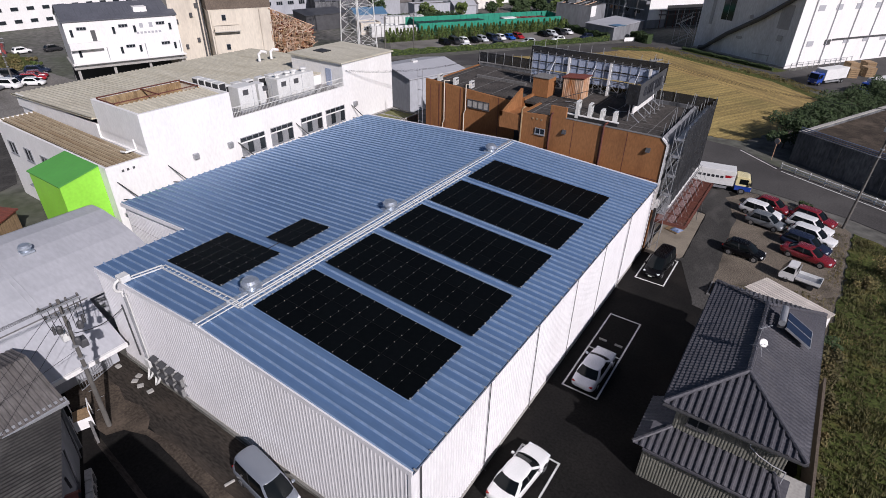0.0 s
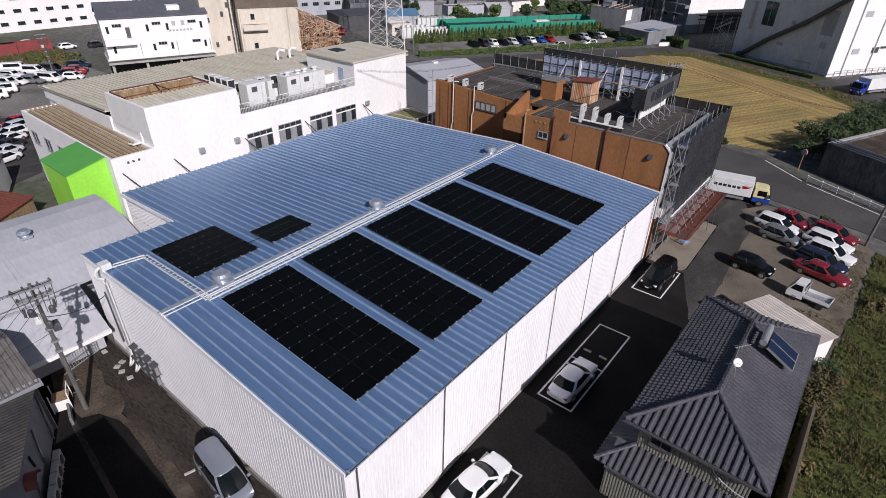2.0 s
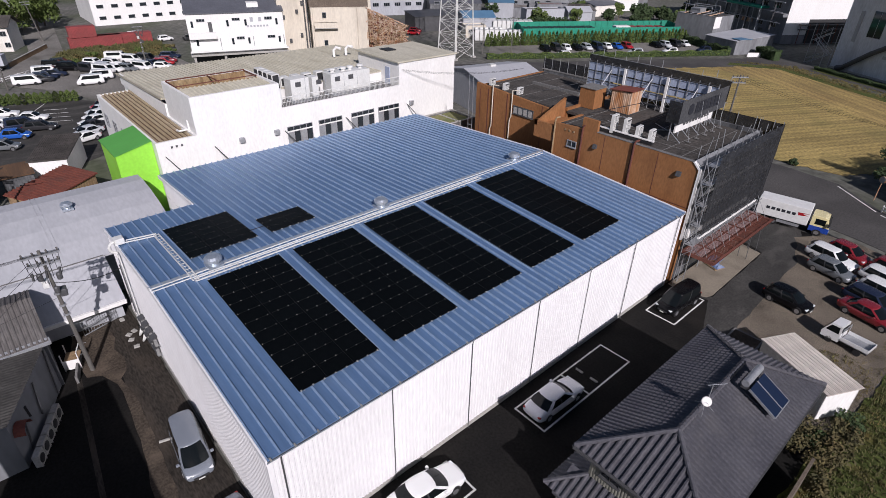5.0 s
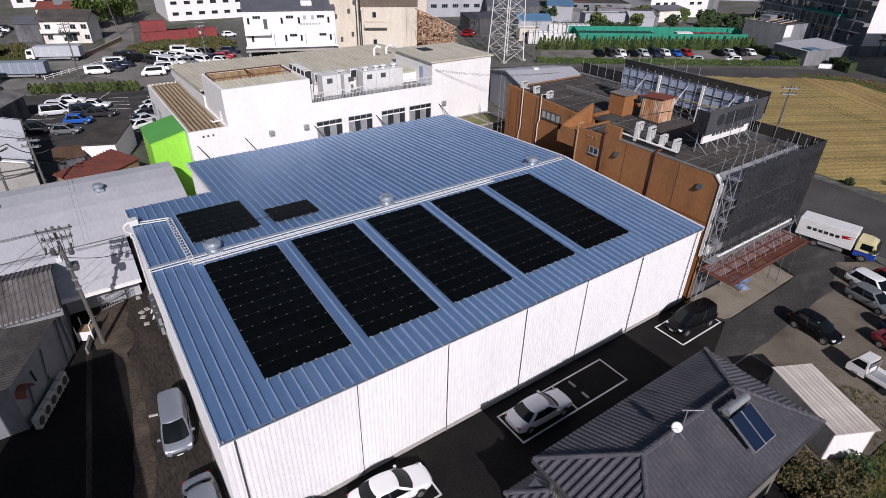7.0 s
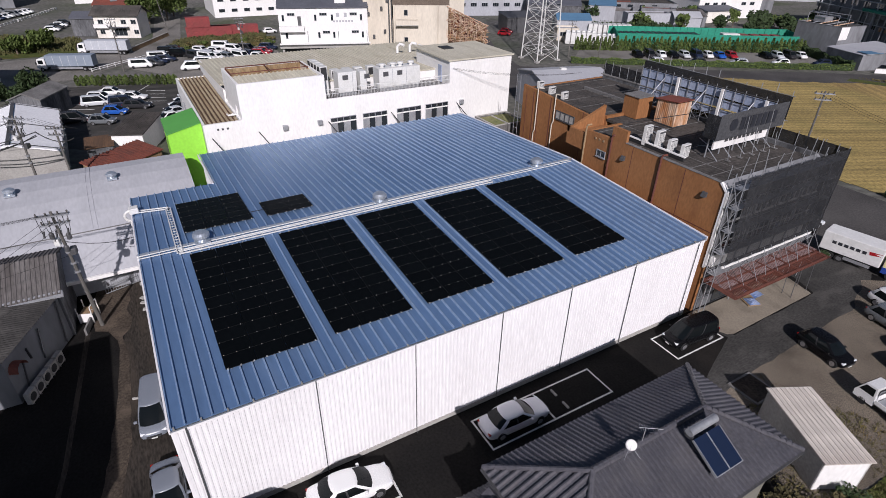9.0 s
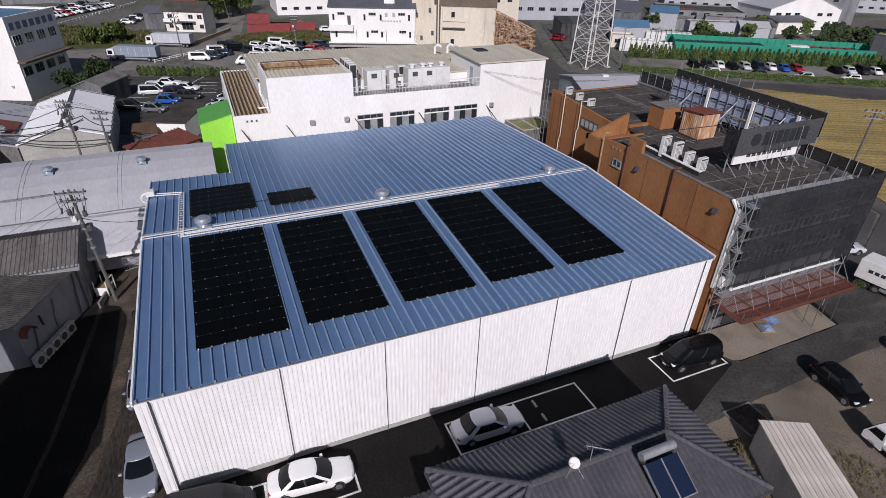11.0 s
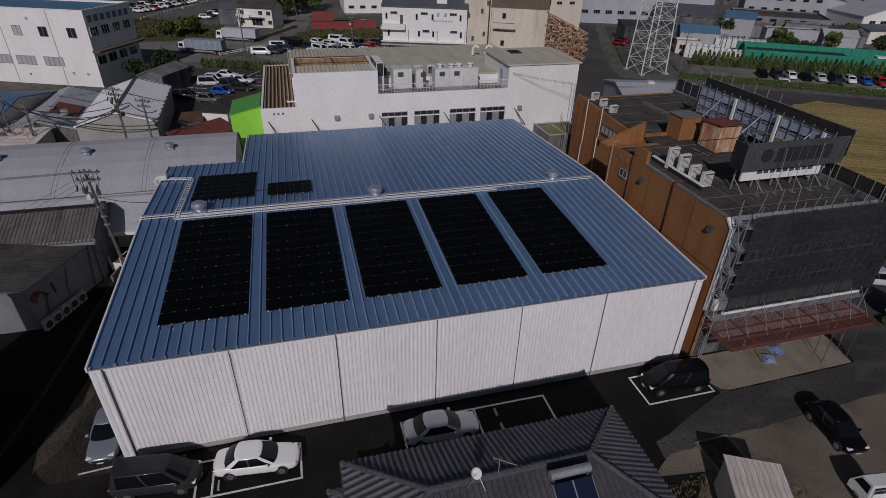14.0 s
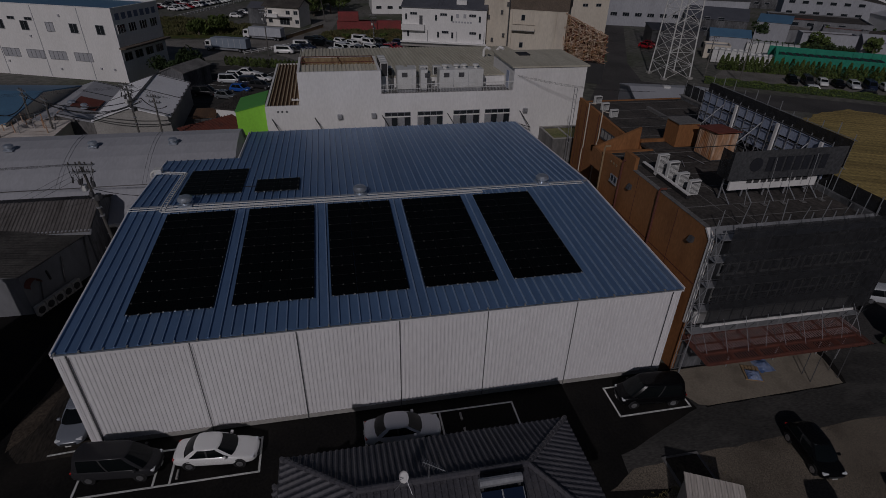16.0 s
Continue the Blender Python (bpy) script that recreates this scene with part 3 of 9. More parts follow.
def warehouse():
    w = thing("warehouse", (0, 0, 0), "white ribbed steel warehouse with a blue-grey standing-seam roof", "warehouse")
    top = EAVE_Z - 0.16
    # walls: base strip of concrete, ribbed sheets above
    bm = corrugated(bmesh.new(), W_LEN, top - 0.35, 0.25, 0.03, 0.35)
    part("wall", turn(bm, 90, (0, 0, 0)), M["siding"], w)
    bm = bmesh.new()
    n = int(-NOTCH_X / 0.25)
    lo, hi = [], []
    for i in range(n):
        x = NOTCH_X + i * -NOTCH_X / n
        for dx, dy in ((0, 0), (0.11, 0), (0.15, -0.02), (0.205, -0.02)):
            lo.append(bm.verts.new((x + dx, dy, 0.35)))
            hi.append(bm.verts.new((x + dx, dy, roof_z(x + dx) - 0.17)))
    lo.append(bm.verts.new((0, 0, 0.35))), hi.append(bm.verts.new((0, 0, roof_z(0) - 0.17)))
    for i in range(len(lo) - 1):
        bm.faces.new((lo[i], lo[i + 1], hi[i + 1], hi[i]))
    part("wall", bm, M["siding"], w)
    for x0, x1, y in ((NOTCH_X, BACK_X, NOTCH_Y),):
        bm = bmesh.new()
        lo, hi = [], []
        k = int((x0 - x1) / 0.25)
        for i in range(k):
            x = x1 + i * 0.25
            for dx, dy in ((0, 0), (0.11, 0), (0.14, -0.018), (0.22, -0.018)):
                lo.append(bm.verts.new((x + dx, y + dy, 0.0)))
                hi.append(bm.verts.new((x + dx, y + dy, roof_z(x + dx) - 0.17)))
        for i in range(len(lo) - 1):
            bm.faces.new((lo[i], lo[i + 1], hi[i + 1], hi[i]))
        part("wall", bm, M["siding"], w)
    part("wall", mbox(NOTCH_X, NOTCH_X + 0.1, 0.05, NOTCH_Y, 0, roof_z(NOTCH_X) - 0.17), M["siding"], w)
    part("wall", mbox(BACK_X, BACK_X + 0.1, NOTCH_Y + 0.05, W_LEN, 0, roof_z(BACK_X) - 0.17), M["siding"], w)
    prof = [(x, roof_z(x) - 0.17) for x in (-0.1, RIDGE_X, BACK_X + 0.1)] + [(BACK_X + 0.1, 0), (-0.1, 0)]
    part("wall", prism(bmesh.new(), prof, "y", W_LEN - 0.12, W_LEN - 0.02), M["siding"], w)
    # base strip
    part("plinth", mbox(-0.06, 0.04, -0.02, W_LEN, 0, 0.35), M["concrete"], w, "pale concrete base strip")
    part("plinth", mbox(NOTCH_X, -0.06, -0.05, 0.04, 0, 0.35), M["concrete"], w, "pale concrete base strip")
    # corner trims
    for x, y in ((0.0, 0.0), (0.0, W_LEN - 0.14)):
        part("corner_trim", mbox(x - 0.14, x + 0.045, y - 0.045, y + 0.14, 0.3, top), M["siding"], w)
    # roof: folded sheets half a metre wide, each with its upstanding seam
    pitch = (W_LEN + 0.04) / 62

    def strip(x0, x1, width):
        bm = bmesh.new()
        prof = [(0.0, 0.0), (0.045, 0.11), (0.08, 0.115), (0.115, 0.0), (width, 0.0)]
        pts = [(x0, roof_z(x0))] + [(x1, roof_z(x1))]
        rows = [[bm.verts.new((x, y, z + h)) for y, h in prof] for x, z in pts]
        under = [[bm.verts.new((x, y, z - 0.05)) for y, h in (prof[0], prof[-1])] for x, z in pts]
        for i in range(len(prof) - 1):
            f = bm.faces.new((rows[0][i], rows[0][i + 1], rows[1][i + 1], rows[1][i]))
            # south flank and crest take the lighter blue, as if the sun caught them
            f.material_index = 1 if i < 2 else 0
        for k, s in ((0, 1), (1, -1)):
            bm.faces.new((rows[k] + under[k][::-1])[::s])
        bmesh.ops.recalc_face_normals(bm, faces=bm.faces[:])
        return bm
    front = part("roof", mbox(BACK_X, RIDGE_X, NOTCH_Y, W_LEN, RIDGE_Z - 3.2, RIDGE_Z - 3.1), M["dark"], w, "blue-grey folded sheet roof")
    first = {}
    for i in range(62):
        y = -0.02 + i * pitch
        for key, x0, x1 in (("front", 0.08, RIDGE_X), ("back", RIDGE_X, BACK_X - 0.15 if y > NOTCH_Y - 0.3 else NOTCH_X - 0.15)):
            kk = (key, x1)
            if kk in first:
                again(first[kk], (0, y, 0))
            else:
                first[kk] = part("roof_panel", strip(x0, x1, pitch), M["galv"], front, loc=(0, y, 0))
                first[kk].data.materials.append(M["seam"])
    bm = bmesh.new()
    prism(bm, [(RIDGE_X - 0.22, RIDGE_Z + 0.02), (RIDGE_X, RIDGE_Z + 0.11), (RIDGE_X + 0.22, RIDGE_Z + 0.02), (RIDGE_X, RIDGE_Z + 0.05)], "y", -0.1, W_LEN + 0.1)
    part("ridge_cap", bm, M["galv_trim"], w, "bright folded ridge cap")
    # verge trims and gutter
    for y in (-0.1, W_LEN + 0.02):
        for x0, x1 in ((0.12, RIDGE_X), (RIDGE_X, BACK_X if y > 0 else NOTCH_X)):
            bm = bmesh.new()
            prism(bm, [(x0, roof_z(x0) - 0.24), (x0, roof_z(x0) + 0.085), (x1, roof_z(x1) + 0.085), (x1, roof_z(x1) - 0.24)], "y", y, y + 0.09)
            part("verge_trim", bm, M["siding"], w, "white verge trim")
    bm = prism(bmesh.new(), [(NOTCH_X, roof_z(NOTCH_X) - 0.24), (NOTCH_X, roof_z(NOTCH_X) + 0.085), (BACK_X, roof_z(BACK_X) + 0.085), (BACK_X, roof_z(BACK_X) - 0.24)], "y", NOTCH_Y - 0.3, NOTCH_Y - 0.21)
    part("verge_trim", bm, M["siding"], w, "white verge trim")
    bm = prism(bmesh.new(), [(0.04, EAVE_Z - 0.12), (0.17, EAVE_Z - 0.12), (0.17, EAVE_Z - 0.04), (0.16, EAVE_Z - 0.04), (0.16, EAVE_Z - 0.1), (0.04, EAVE_Z - 0.1)], "y", -0.05, W_LEN + 0.05)
    part("gutter", bm, M["galv_trim"], w, "bright metal eaves gutter")
    part("eave_flashing", mbox(0.035, 0.085, 0.0, W_LEN, EAVE_Z - 0.34, EAVE_Z - 0.12), M["siding"], w, "white flashing under the eave")
    for i in range(31):
        bm = mbox(0.04, 0.2, -0.04, 0.04, 0.02, 0.1)
        part("eave_bracket", bm, M["clip"], w, loc=(0, 0.14 + 1.2 * i, EAVE_Z - 0.03))
    for k, y in enumerate((0.62, 6.85, 12.65, 18.68, 24.2, 30.1, 36.85)):
        bm = pipe(bmesh.new(), [(0.12, y, EAVE_Z - 0.2), (0.1, y, EAVE_Z - 0.4), (0.1, y, 0.15), (0.2, y, 0.05)], 0.026 if k else 0.045, 6)
        part("downspout", bm, M["darksteel"], w, "dark thin downspout")
    return w


warehouse()


def solar_block(x0, x1, y0, y1, cols, rows, group):
    """Black panels on rails over the roof, clips at their corners."""
    cx = (x0 + x1) / 2
    b = thing("solar_array", (cx, (y0 + y1) / 2, roof_z(cx)), "black frameless-looking solar array clamped to the seamed roof", "solar panels", group)
    slope = math.atan2(roof_z(x1) - roof_z(x0), x1 - x0)
    lx, ly = abs(x1 - x0) / rows, (y1 - y0) / cols
    bm = mbox(-lx / 2 + 0.01, lx / 2 - 0.01, -ly / 2 + 0.01, ly / 2 - 0.01, 0.0, 0.04)
    top = max(bm.faces, key=lambda f: f.calc_center_median().z)
    bmesh.ops.inset_region(bm, faces=[top], thickness=0.022)
    for f in bm.faces:
        f.material_index = 0 if f == top else 1
    top.normal_update()
    bmesh.ops.translate(bm, verts=top.verts[:], vec=(0, 0, -0.004))
    cell = None
    L = abs(x1 - x0)
    for i in range(rows):
        for j in range(cols):
            u, v = -L / 2 + (i + 0.5) * lx, -(y1 - y0) / 2 + (j + 0.5) * ly
            p = (u * math.cos(slope), v, 0.13 + u * math.sin(slope))
            if cell is None:
                cell = part("panel", bm, M["pv"], b, loc=p)
                cell.data.materials.append(M["pv_frame"])
            else:
                cell = again(cell, p, 0, b)
            cell.rotation_euler.y = -slope
    # rails along the seams and bright clips
    bm = bmesh.new()
    k = int((y1 - y0) / 0.62)
    for j in range(k + 1):
        v = -(y1 - y0) / 2 + 0.12 + j * ((y1 - y0 - 0.24) / k)
        for i in range(rows + 1):
            u = -L / 2 + i * lx
            c = 0.04 if i in (0, rows) else 0.021
            h = 0.17 + u * math.sin(slope)
            box(bm, u * math.cos(slope) - c, u * math.cos(slope) + c, v - c, v + c, h - 0.03, h + 0.02)
    part("clip", bm, M["clip"], b, "small bright clamps", kind="stuff")
    bm = bmesh.new()
    for j in range(5):
        v = -(y1 - y0) / 2 + 0.3 + j * (y1 - y0 - 0.6) / 4
        u0, u1 = -L / 2, L / 2
        rod(bm, (u0 * math.cos(slope), v, 0.09 + u0 * math.sin(slope)), (u1 * math.cos(slope), v, 0.09 + u1 * math.sin(slope)), 0.03, 4)
    part("rail", bm, M["steel"], b)
    return b


for y0 in (2.96, 8.87, 14.77, 20.68, 26.59):
    solar_block(-13.96, -2.38, y0, y0 + 4.88, 3, 11, "solar arrays on the front slope")
solar_block(-23.05, -17.25, 3.06, 7.9, 3, 6, "solar arrays on the back slope")
solar_block(-19.95, -17.15, 8.9, 12.5, 2, 3, "solar arrays on the back slope")


def roof_vent(x, y, z, s=1.0, group="turbine vents on the warehouse"):
    v = thing("roof_vent", (x, y, z), "round galvanised roof ventilator with a domed cap", "vent", group)
    part("base", mbox(-0.5 * s, 0.5 * s, -0.5 * s, 0.5 * s, 0, 0.22 * s), M["galv_trim"], v)
    part("collar", lathe(bmesh.new(), [(0.36 * s, 0.2 * s), (0.36 * s, 0.42 * s), (0.5 * s, 0.45 * s)], 20), M["galv_trim"], v, smooth=False)
    part("cap", lathe(bmesh.new(), [(0.5 * s, 0.45 * s), (0.58 * s, 0.5 * s), (0.56 * s, 0.66 * s), (0.42 * s, 0.8 * s), (0.15 * s, 0.86 * s)], 20), M["galv_trim"], v)
    return v


for y in (4.0, 17.45, 33.25):
    roof_vent(RIDGE_X, y, RIDGE_Z - 0.02)


LOCAL = set()  # things whose parts are given in their own turned axes


def wpart(name, bm, material, parent, root=None, label="", smooth=False, kind=""):
    """A part whose bmesh is given in world coordinates; root is the unturned thing that it ends up under."""
    root = root or parent
    if root.name not in LOCAL:
        bmesh.ops.translate(bm, verts=bm.verts[:], vec=-Vector(root.location))
    return part(name, bm, material, parent, label, smooth=smooth, kind=kind)


def ribbed_roof(bm, x0, x1, y0, y1, z0, z1, pitch=0.5, h=0.06, along="x"):
    """A roof sheet with ribs running along one axis; z0 at the axis start, z1 at its end."""
    a, b = (y0, y1) if along == "x" else (x0, x1)
    n = max(int((b - a) / pitch), 1)
    p = (b - a) / n
    prof = []
    for i in range(n):
        prof += [(a + i * p, h), (a + i * p + 0.25 * p, h), (a + i * p + 0.4 * p, 0), (a + i * p + 0.85 * p, 0)]
    prof.append((b, h))
    ends = ((x0, z0), (x1, z1)) if along == "x" else ((y0, z0), (y1, z1))
    rows = [[bm.verts.new((e, c, z + d) if along == "x" else (c, e, z + d)) for c, d in prof] for e, z in ends]
    for i in range(len(prof) - 1):
        bm.faces.new((rows[0][i], rows[0][i + 1], rows[1][i + 1], rows[1][i]))
    low = [[bm.verts.new((e, c, z - 0.1) if along == "x" else (c, e, z - 0.1)) for c in (a, b)] for e, z in ends]
    bm.faces.new((low[0][0], low[0][1], low[1][1], low[1][0]))
    for k in (0, 1):
        bm.faces.new(rows[k] + low[k][::-1])
    bmesh.ops.recalc_face_normals(bm, faces=bm.faces[:])
    return bm


def window_on(root, axis, at, a0, a1, z0, z1, cols=2, rows=1, out=1, frame_mat=None, glass=None, sill=True):
    """A framed window on a wall plane axis = at, facing out (+1 or -1), spanning a0..a1 and z0..z1, set a little proud."""
    fm, gm = frame_mat or M["steel"], glass or M["glass"]
    d = 0.06 * out

    def slab(u0, u1, w0, w1, t0, t1):
        lo, hi = sorted((at + t0 * out, at + t1 * out))
        return (lo, hi, u0, u1, w0, w1) if axis == "x" else (u0, u1, lo, hi, w0, w1)
    f = min(0.06, (a1 - a0) * 0.08)
    us, ws = [a0, a0 + f], [z0, z0 + f]
    for c in range(1, cols):
        u = a0 + (a1 - a0) * c / cols
        us += [u - f / 2, u + f / 2]
    for r in range(1, rows):
        z = z0 + (z1 - z0) * r / rows
        ws += [z - f / 2, z + f / 2]
    us += [a1 - f, a1]
    ws += [z1 - f, z1]
    bm = bmesh.new()
    lo, hi = [[[bm.verts.new((at + o * out, u, z) if axis == "x" else (u, at + o * out, z)) for z in ws] for u in us] for o in (0.0, 0.09)]
    solid = [[i % 2 == 0 or j % 2 == 0 for j in range(len(ws) - 1)] for i in range(len(us) - 1)]
    for i in range(len(us) - 1):
        for j in range(len(ws) - 1):
            if not solid[i][j]:
                for p, q in (((i, j), (i + 1, j)), ((i + 1, j), (i + 1, j + 1)), ((i + 1, j + 1), (i, j + 1)), ((i, j + 1), (i, j))):
                    bm.faces.new((lo[p[0]][p[1]], lo[q[0]][q[1]], hi[q[0]][q[1]], hi[p[0]][p[1]]))
                continue
            bm.faces.new((hi[i][j], hi[i + 1][j], hi[i + 1][j + 1], hi[i][j + 1]))
    n, k = len(us) - 1, len(ws) - 1
    for i in range(n):
        for j in (0, k):
            bm.faces.new((lo[i][j], lo[i + 1][j], hi[i + 1][j], hi[i][j]))
    for j in range(k):
        for i in (0, n):
            bm.faces.new((lo[i][j], lo[i][j + 1], hi[i][j + 1], hi[i][j]))
    bmesh.ops.recalc_face_normals(bm, faces=bm.faces[:])
    win = wpart("window", bm, fm, root)
    for c in range(cols):
        u0, u1 = a0 + (a1 - a0) * c / cols, a0 + (a1 - a0) * (c + 1) / cols
        wpart("pane", box(bmesh.new(), *slab(u0 + f / 2, u1 - f / 2, z0 + f / 2, z1 - f / 2, 0.005, 0.03)), gm, win, root)
    if sill:
        wpart("sill", box(bmesh.new(), *slab(a0 - 0.05, a1 + 0.05, z0 - 0.06, z0, 0.0, 0.14)), fm, win, root)
    return win


def shell(root, x0, x1, y0, y1, z0, z1, mat, t=0.2, open_top=True):
    """Four walls with thickness."""
    for dims in ((x0, x1, y0, y0 + t), (x0, x1, y1 - t, y1), (x0, x0 + t, y0 + t, y1 - t), (x1 - t, x1, y0 + t, y1 - t)):
        wpart("wall", mbox(*dims, z0, z1), mat, root)


def ac_unit(x, y, z, w=0.85, d=0.33, h=0.7, rot=0.0, group="outdoor air-conditioner units", louvred=False, case="unit"):
    label = "white outdoor air-conditioner unit with a louvred face" if louvred else "outdoor air-conditioner unit with a round fan grille"
    u = thing("air_conditioner", (x, y, z), label if case == "unit" else "weathered grey outdoor air-conditioner unit on the ground", "air conditioner", group, rot)
    part("casing", bevelled(mbox(-w / 2, w / 2, -d / 2, d / 2, 0.06, h), 0.02, 1), M[case], u)
    n = 2 if h > 1.2 else 1
    if louvred:
        part("intake", mbox(-w / 2 + 0.06, w / 2 - 0.06, -d / 2 - 0.006, -d / 2 + 0.01, 0.14, h - 0.08), M["darksteel"], u)
        k = int((h - 0.25) / 0.1)
        for i in range(k):
            part("louvre", mbox(-w / 2 + 0.05, w / 2 - 0.05, -d / 2 - 0.035, -d / 2 - 0.004, 0.15 + i * 0.1, 0.2 + i * 0.1), M[case], u)
        n = 0
    for i in range(n):
        zc = 0.06 + (h - 0.06) * (i + 0.5) / n
        r = min(w, (h - 0.06) / n) * 0.38
        bm = lathe(bmesh.new(), [(r, 0.0), (r, 0.02), (r * 0.3, 0.03)], 14)
        bmesh.ops.transform(bm, matrix=Matrix.Translation((-w * 0.08, -d / 2, zc)) @ Matrix.Rotation(radians(90), 4, "X"), verts=bm.verts[:])
        part("fan_grille", bm, M["dark"], u)
    for sx in (-1, 1):
        part("foot", mbox(sx * w * 0.35 - 0.04, sx * w * 0.35 + 0.04, -d / 2 - 0.03, d / 2 + 0.03, 0, 0.06), M["darksteel"], u)
    return u


# ---- white office behind the warehouse ----
def office():
    o = thing("office_building", (-54, 28, 0), "white rendered two-storey office with tan ribbed roofs", "office building")
    X = -42.5
    # low southern wing
    shell(o, -66.5, X, 7.6, 11.9, 0, 8.5, M["white"], 0.25)
    roof = wpart("roof", ribbed_roof(bmesh.new(), -66.3, X - 0.35, 8.0, 11.9, 8.38, 8.2, 0.46, 0.2), M["tanrib"], o, label="rust-streaked ribbed metal roof")
    roof.data.materials.append(M["rustdark"])
    for i, f in enumerate(roof.data.polygons):
        f.material_index = 1 if i % 4 in (1, 2) else 0
    # main hall
    shell(o, -70.4, X, 11.9, 49.5, 0, 9.3, M["white"], 0.25)
    wpart("roof", ribbed_roof(bmesh.new(), -71.0, -51.25, 11.4, 22.0, 9.76, 10.44, 0.55, 0.1), M["tanroof"], o, label="tan ribbed metal roof")
    wpart("roof", ribbed_roof(bmesh.new(), -71.0, -46.6, 22.0, 47.0, 9.76, 10.6, 0.55, 0.1), M["tanroof"], o, label="tan ribbed metal roof")
    wpart("wall", mbox(-70.4, -51.2, 11.65, 11.85, 8.5, 9.85), M["white"], o)
    wpart("wall", mbox(-46.9, -46.7, 22, 47, 9.3, 10.5), M["white"], o)
    # tall block
    shell(o, -51.2, X + 0.02, 11.85, 22.0, 9.3, 12.25, M["white"], 0.3)
    wpart("roof", ribbed_roof(bmesh.new(), -47.3, X - 0.3, 12.15, 21.7, 12.05, 11.85, 0.5, 0.09), M["tanroof"], o, label="tan ribbed metal roof")
    wpart("pit_floor", mbox(-50.9, -47.4, 12.15, 21.7, 10.3, 10.4), M["beige"], o, label="floor of the open roof well")
    wpart("pit_lining", mbox(-47.42, -47.3, 12.15, 21.7, 10.4, 12.1), M["rustroof"], o)
    wpart("pit_lining", mbox(-50.9, -47.4, 21.6, 21.7, 10.4, 12.2), M["beige"], o)
    wpart("pit_lining", mbox(-50.9, -50.8, 12.15, 21.6, 10.4, 12.2), M["rustroof"], o)
    for y in (12.3, 17.0, 21.55):
        wpart("frame_bar", mbox(-50.9, -47.3, y - 0.05, y + 0.05, 12.2, 12.3), M["redsteel"], o, label="rust-red steel frame bar")
    for x in (-50.85, -47.35):
        wpart("frame_bar", mbox(x - 0.06, x + 0.06, 12.3, 21.6, 12.3, 12.38), M["redsteel"], o, label="rust-red steel frame bar")
    # balcony with its rail
    wpart("balcony_floor", mbox(-46.7, X - 0.05, 22.0, 39.4, 9.1, 9.3), M["concrete_dark"], o)
    wpart("parapet", mbox(X - 0.25, X, 22.0, 39.4, 9.3, 9.55), M["white"], o)
    rail = wpart("railing", mbox(X - 0.15, X - 0.09, 22.0, 39.4, 10.55, 10.62), M["unit"], o)
    wpart("railing", mbox(X - 0.15, X - 0.09, 22.0, 39.4, 10.05, 10.09), M["unit"], o)
    bar = None
    for i in range(88):
        y = 22.1 + i * 0.198
        b = mbox(X - 0.135, X - 0.105, -0.012, 0.012, 9.55, 10.55)
        if bar is None:
            bmesh.ops.translate(b, verts=b.verts[:], vec=(54, 0, 0))
            bar = part("baluster", b, M["unit"], rail)
            bar.location = (0, y - 28, 0)
        else:
            b.free()
            again(bar, (0, y - 28, 0))
    # penthouse
    shell(o, -52.2, X + 0.02, 39.4, 49.5, 9.3, 12.3, M["white"], 0.3)
    bm = prism(bmesh.new(), [(-52.5, 12.3), (X + 0.2, 12.25), (X + 0.2, 12.42), (-52.5, 12.5)], "y", 39.1, 49.8)
    wpart("roof", bm, M["tanroof"], o, label="grey-tan flat penthouse roof")
    wpart("roof_hatch", mbox(-50.5, -48.6, 42.0, 43.6, 12.45, 12.6), M["dark"], o)
    wpart("door", mbox(-45.6, -44.6, 39.33, 39.4, 9.3, 11.4), M["signblue"], o, label="pale blue-green door")
    # big windows of the hall
    for y0, y1 in ((22.2, 25.7), (26.5, 30.0), (31.3, 35.0), (35.6, 39.2)):
        win = window_on(o, "x", X, y0 + 0.1, y1, 5.4, 7.35, 4, 1, frame_mat=M["steel"])
        for a, b in ((y0 + 0.1, y0 + (y1 - y0) * 0.27), (y0 + (y1 - y0) * 0.52, y0 + (y1 - y0) * 0.76)):
            wpart("shutter", mbox(X + 0.032, X + 0.075, a + 0.04, b - 0.04, 5.36, 6.85), M["steel"], win, o, "grey louvred shutter")
        wpart("transom", mbox(X, X + 0.1, y0 + 0.1, y1, 6.72, 6.86), M["white"], win, o)
    for y0 in (9, 15, 23, 28.5, 34, 44):
        window_on(o, "x", X, y0, y0 + 2.4, 1.4, 3.2, 2, 1)
    # south face windows
    for x0 in (-65, -61, -57.0, -52.5, -48.8):
        window_on(o, "y", 7.6, x0, x0 + 1.8, 5.2, 6.6, 2, 1, out=-1)
    # wall lamps, holes and braces
    for y in (16.6, 20.9, 41.3):
        bx = wpart("vent_hood", bevelled(mbox(X, X + 0.4, y - 0.3, y + 0.3, 6.8, 7.35), 0.05, 1), M["steel"], o)
    for y in (9.1, 9.6, 10.15):
        wpart("vent_hole", mbox(X, X + 0.05, y - 0.1, y + 0.1, 7.75, 7.95), M["darksteel"], o)
    for y in (8.3, 13.5, 22.0, 30.6, 40.6):
        wpart("brace", pipe(bmesh.new(), [(X, y, 7.0), (X + 1.5, y + 1.2, 5.2)], 0.06, 5), M["dark"], o)
        wpart("brace", pipe(bmesh.new(), [(X, y + 0.1, 5.3), (X + 1.5, y + 1.2, 5.25)], 0.05, 5), M["dark"], o)
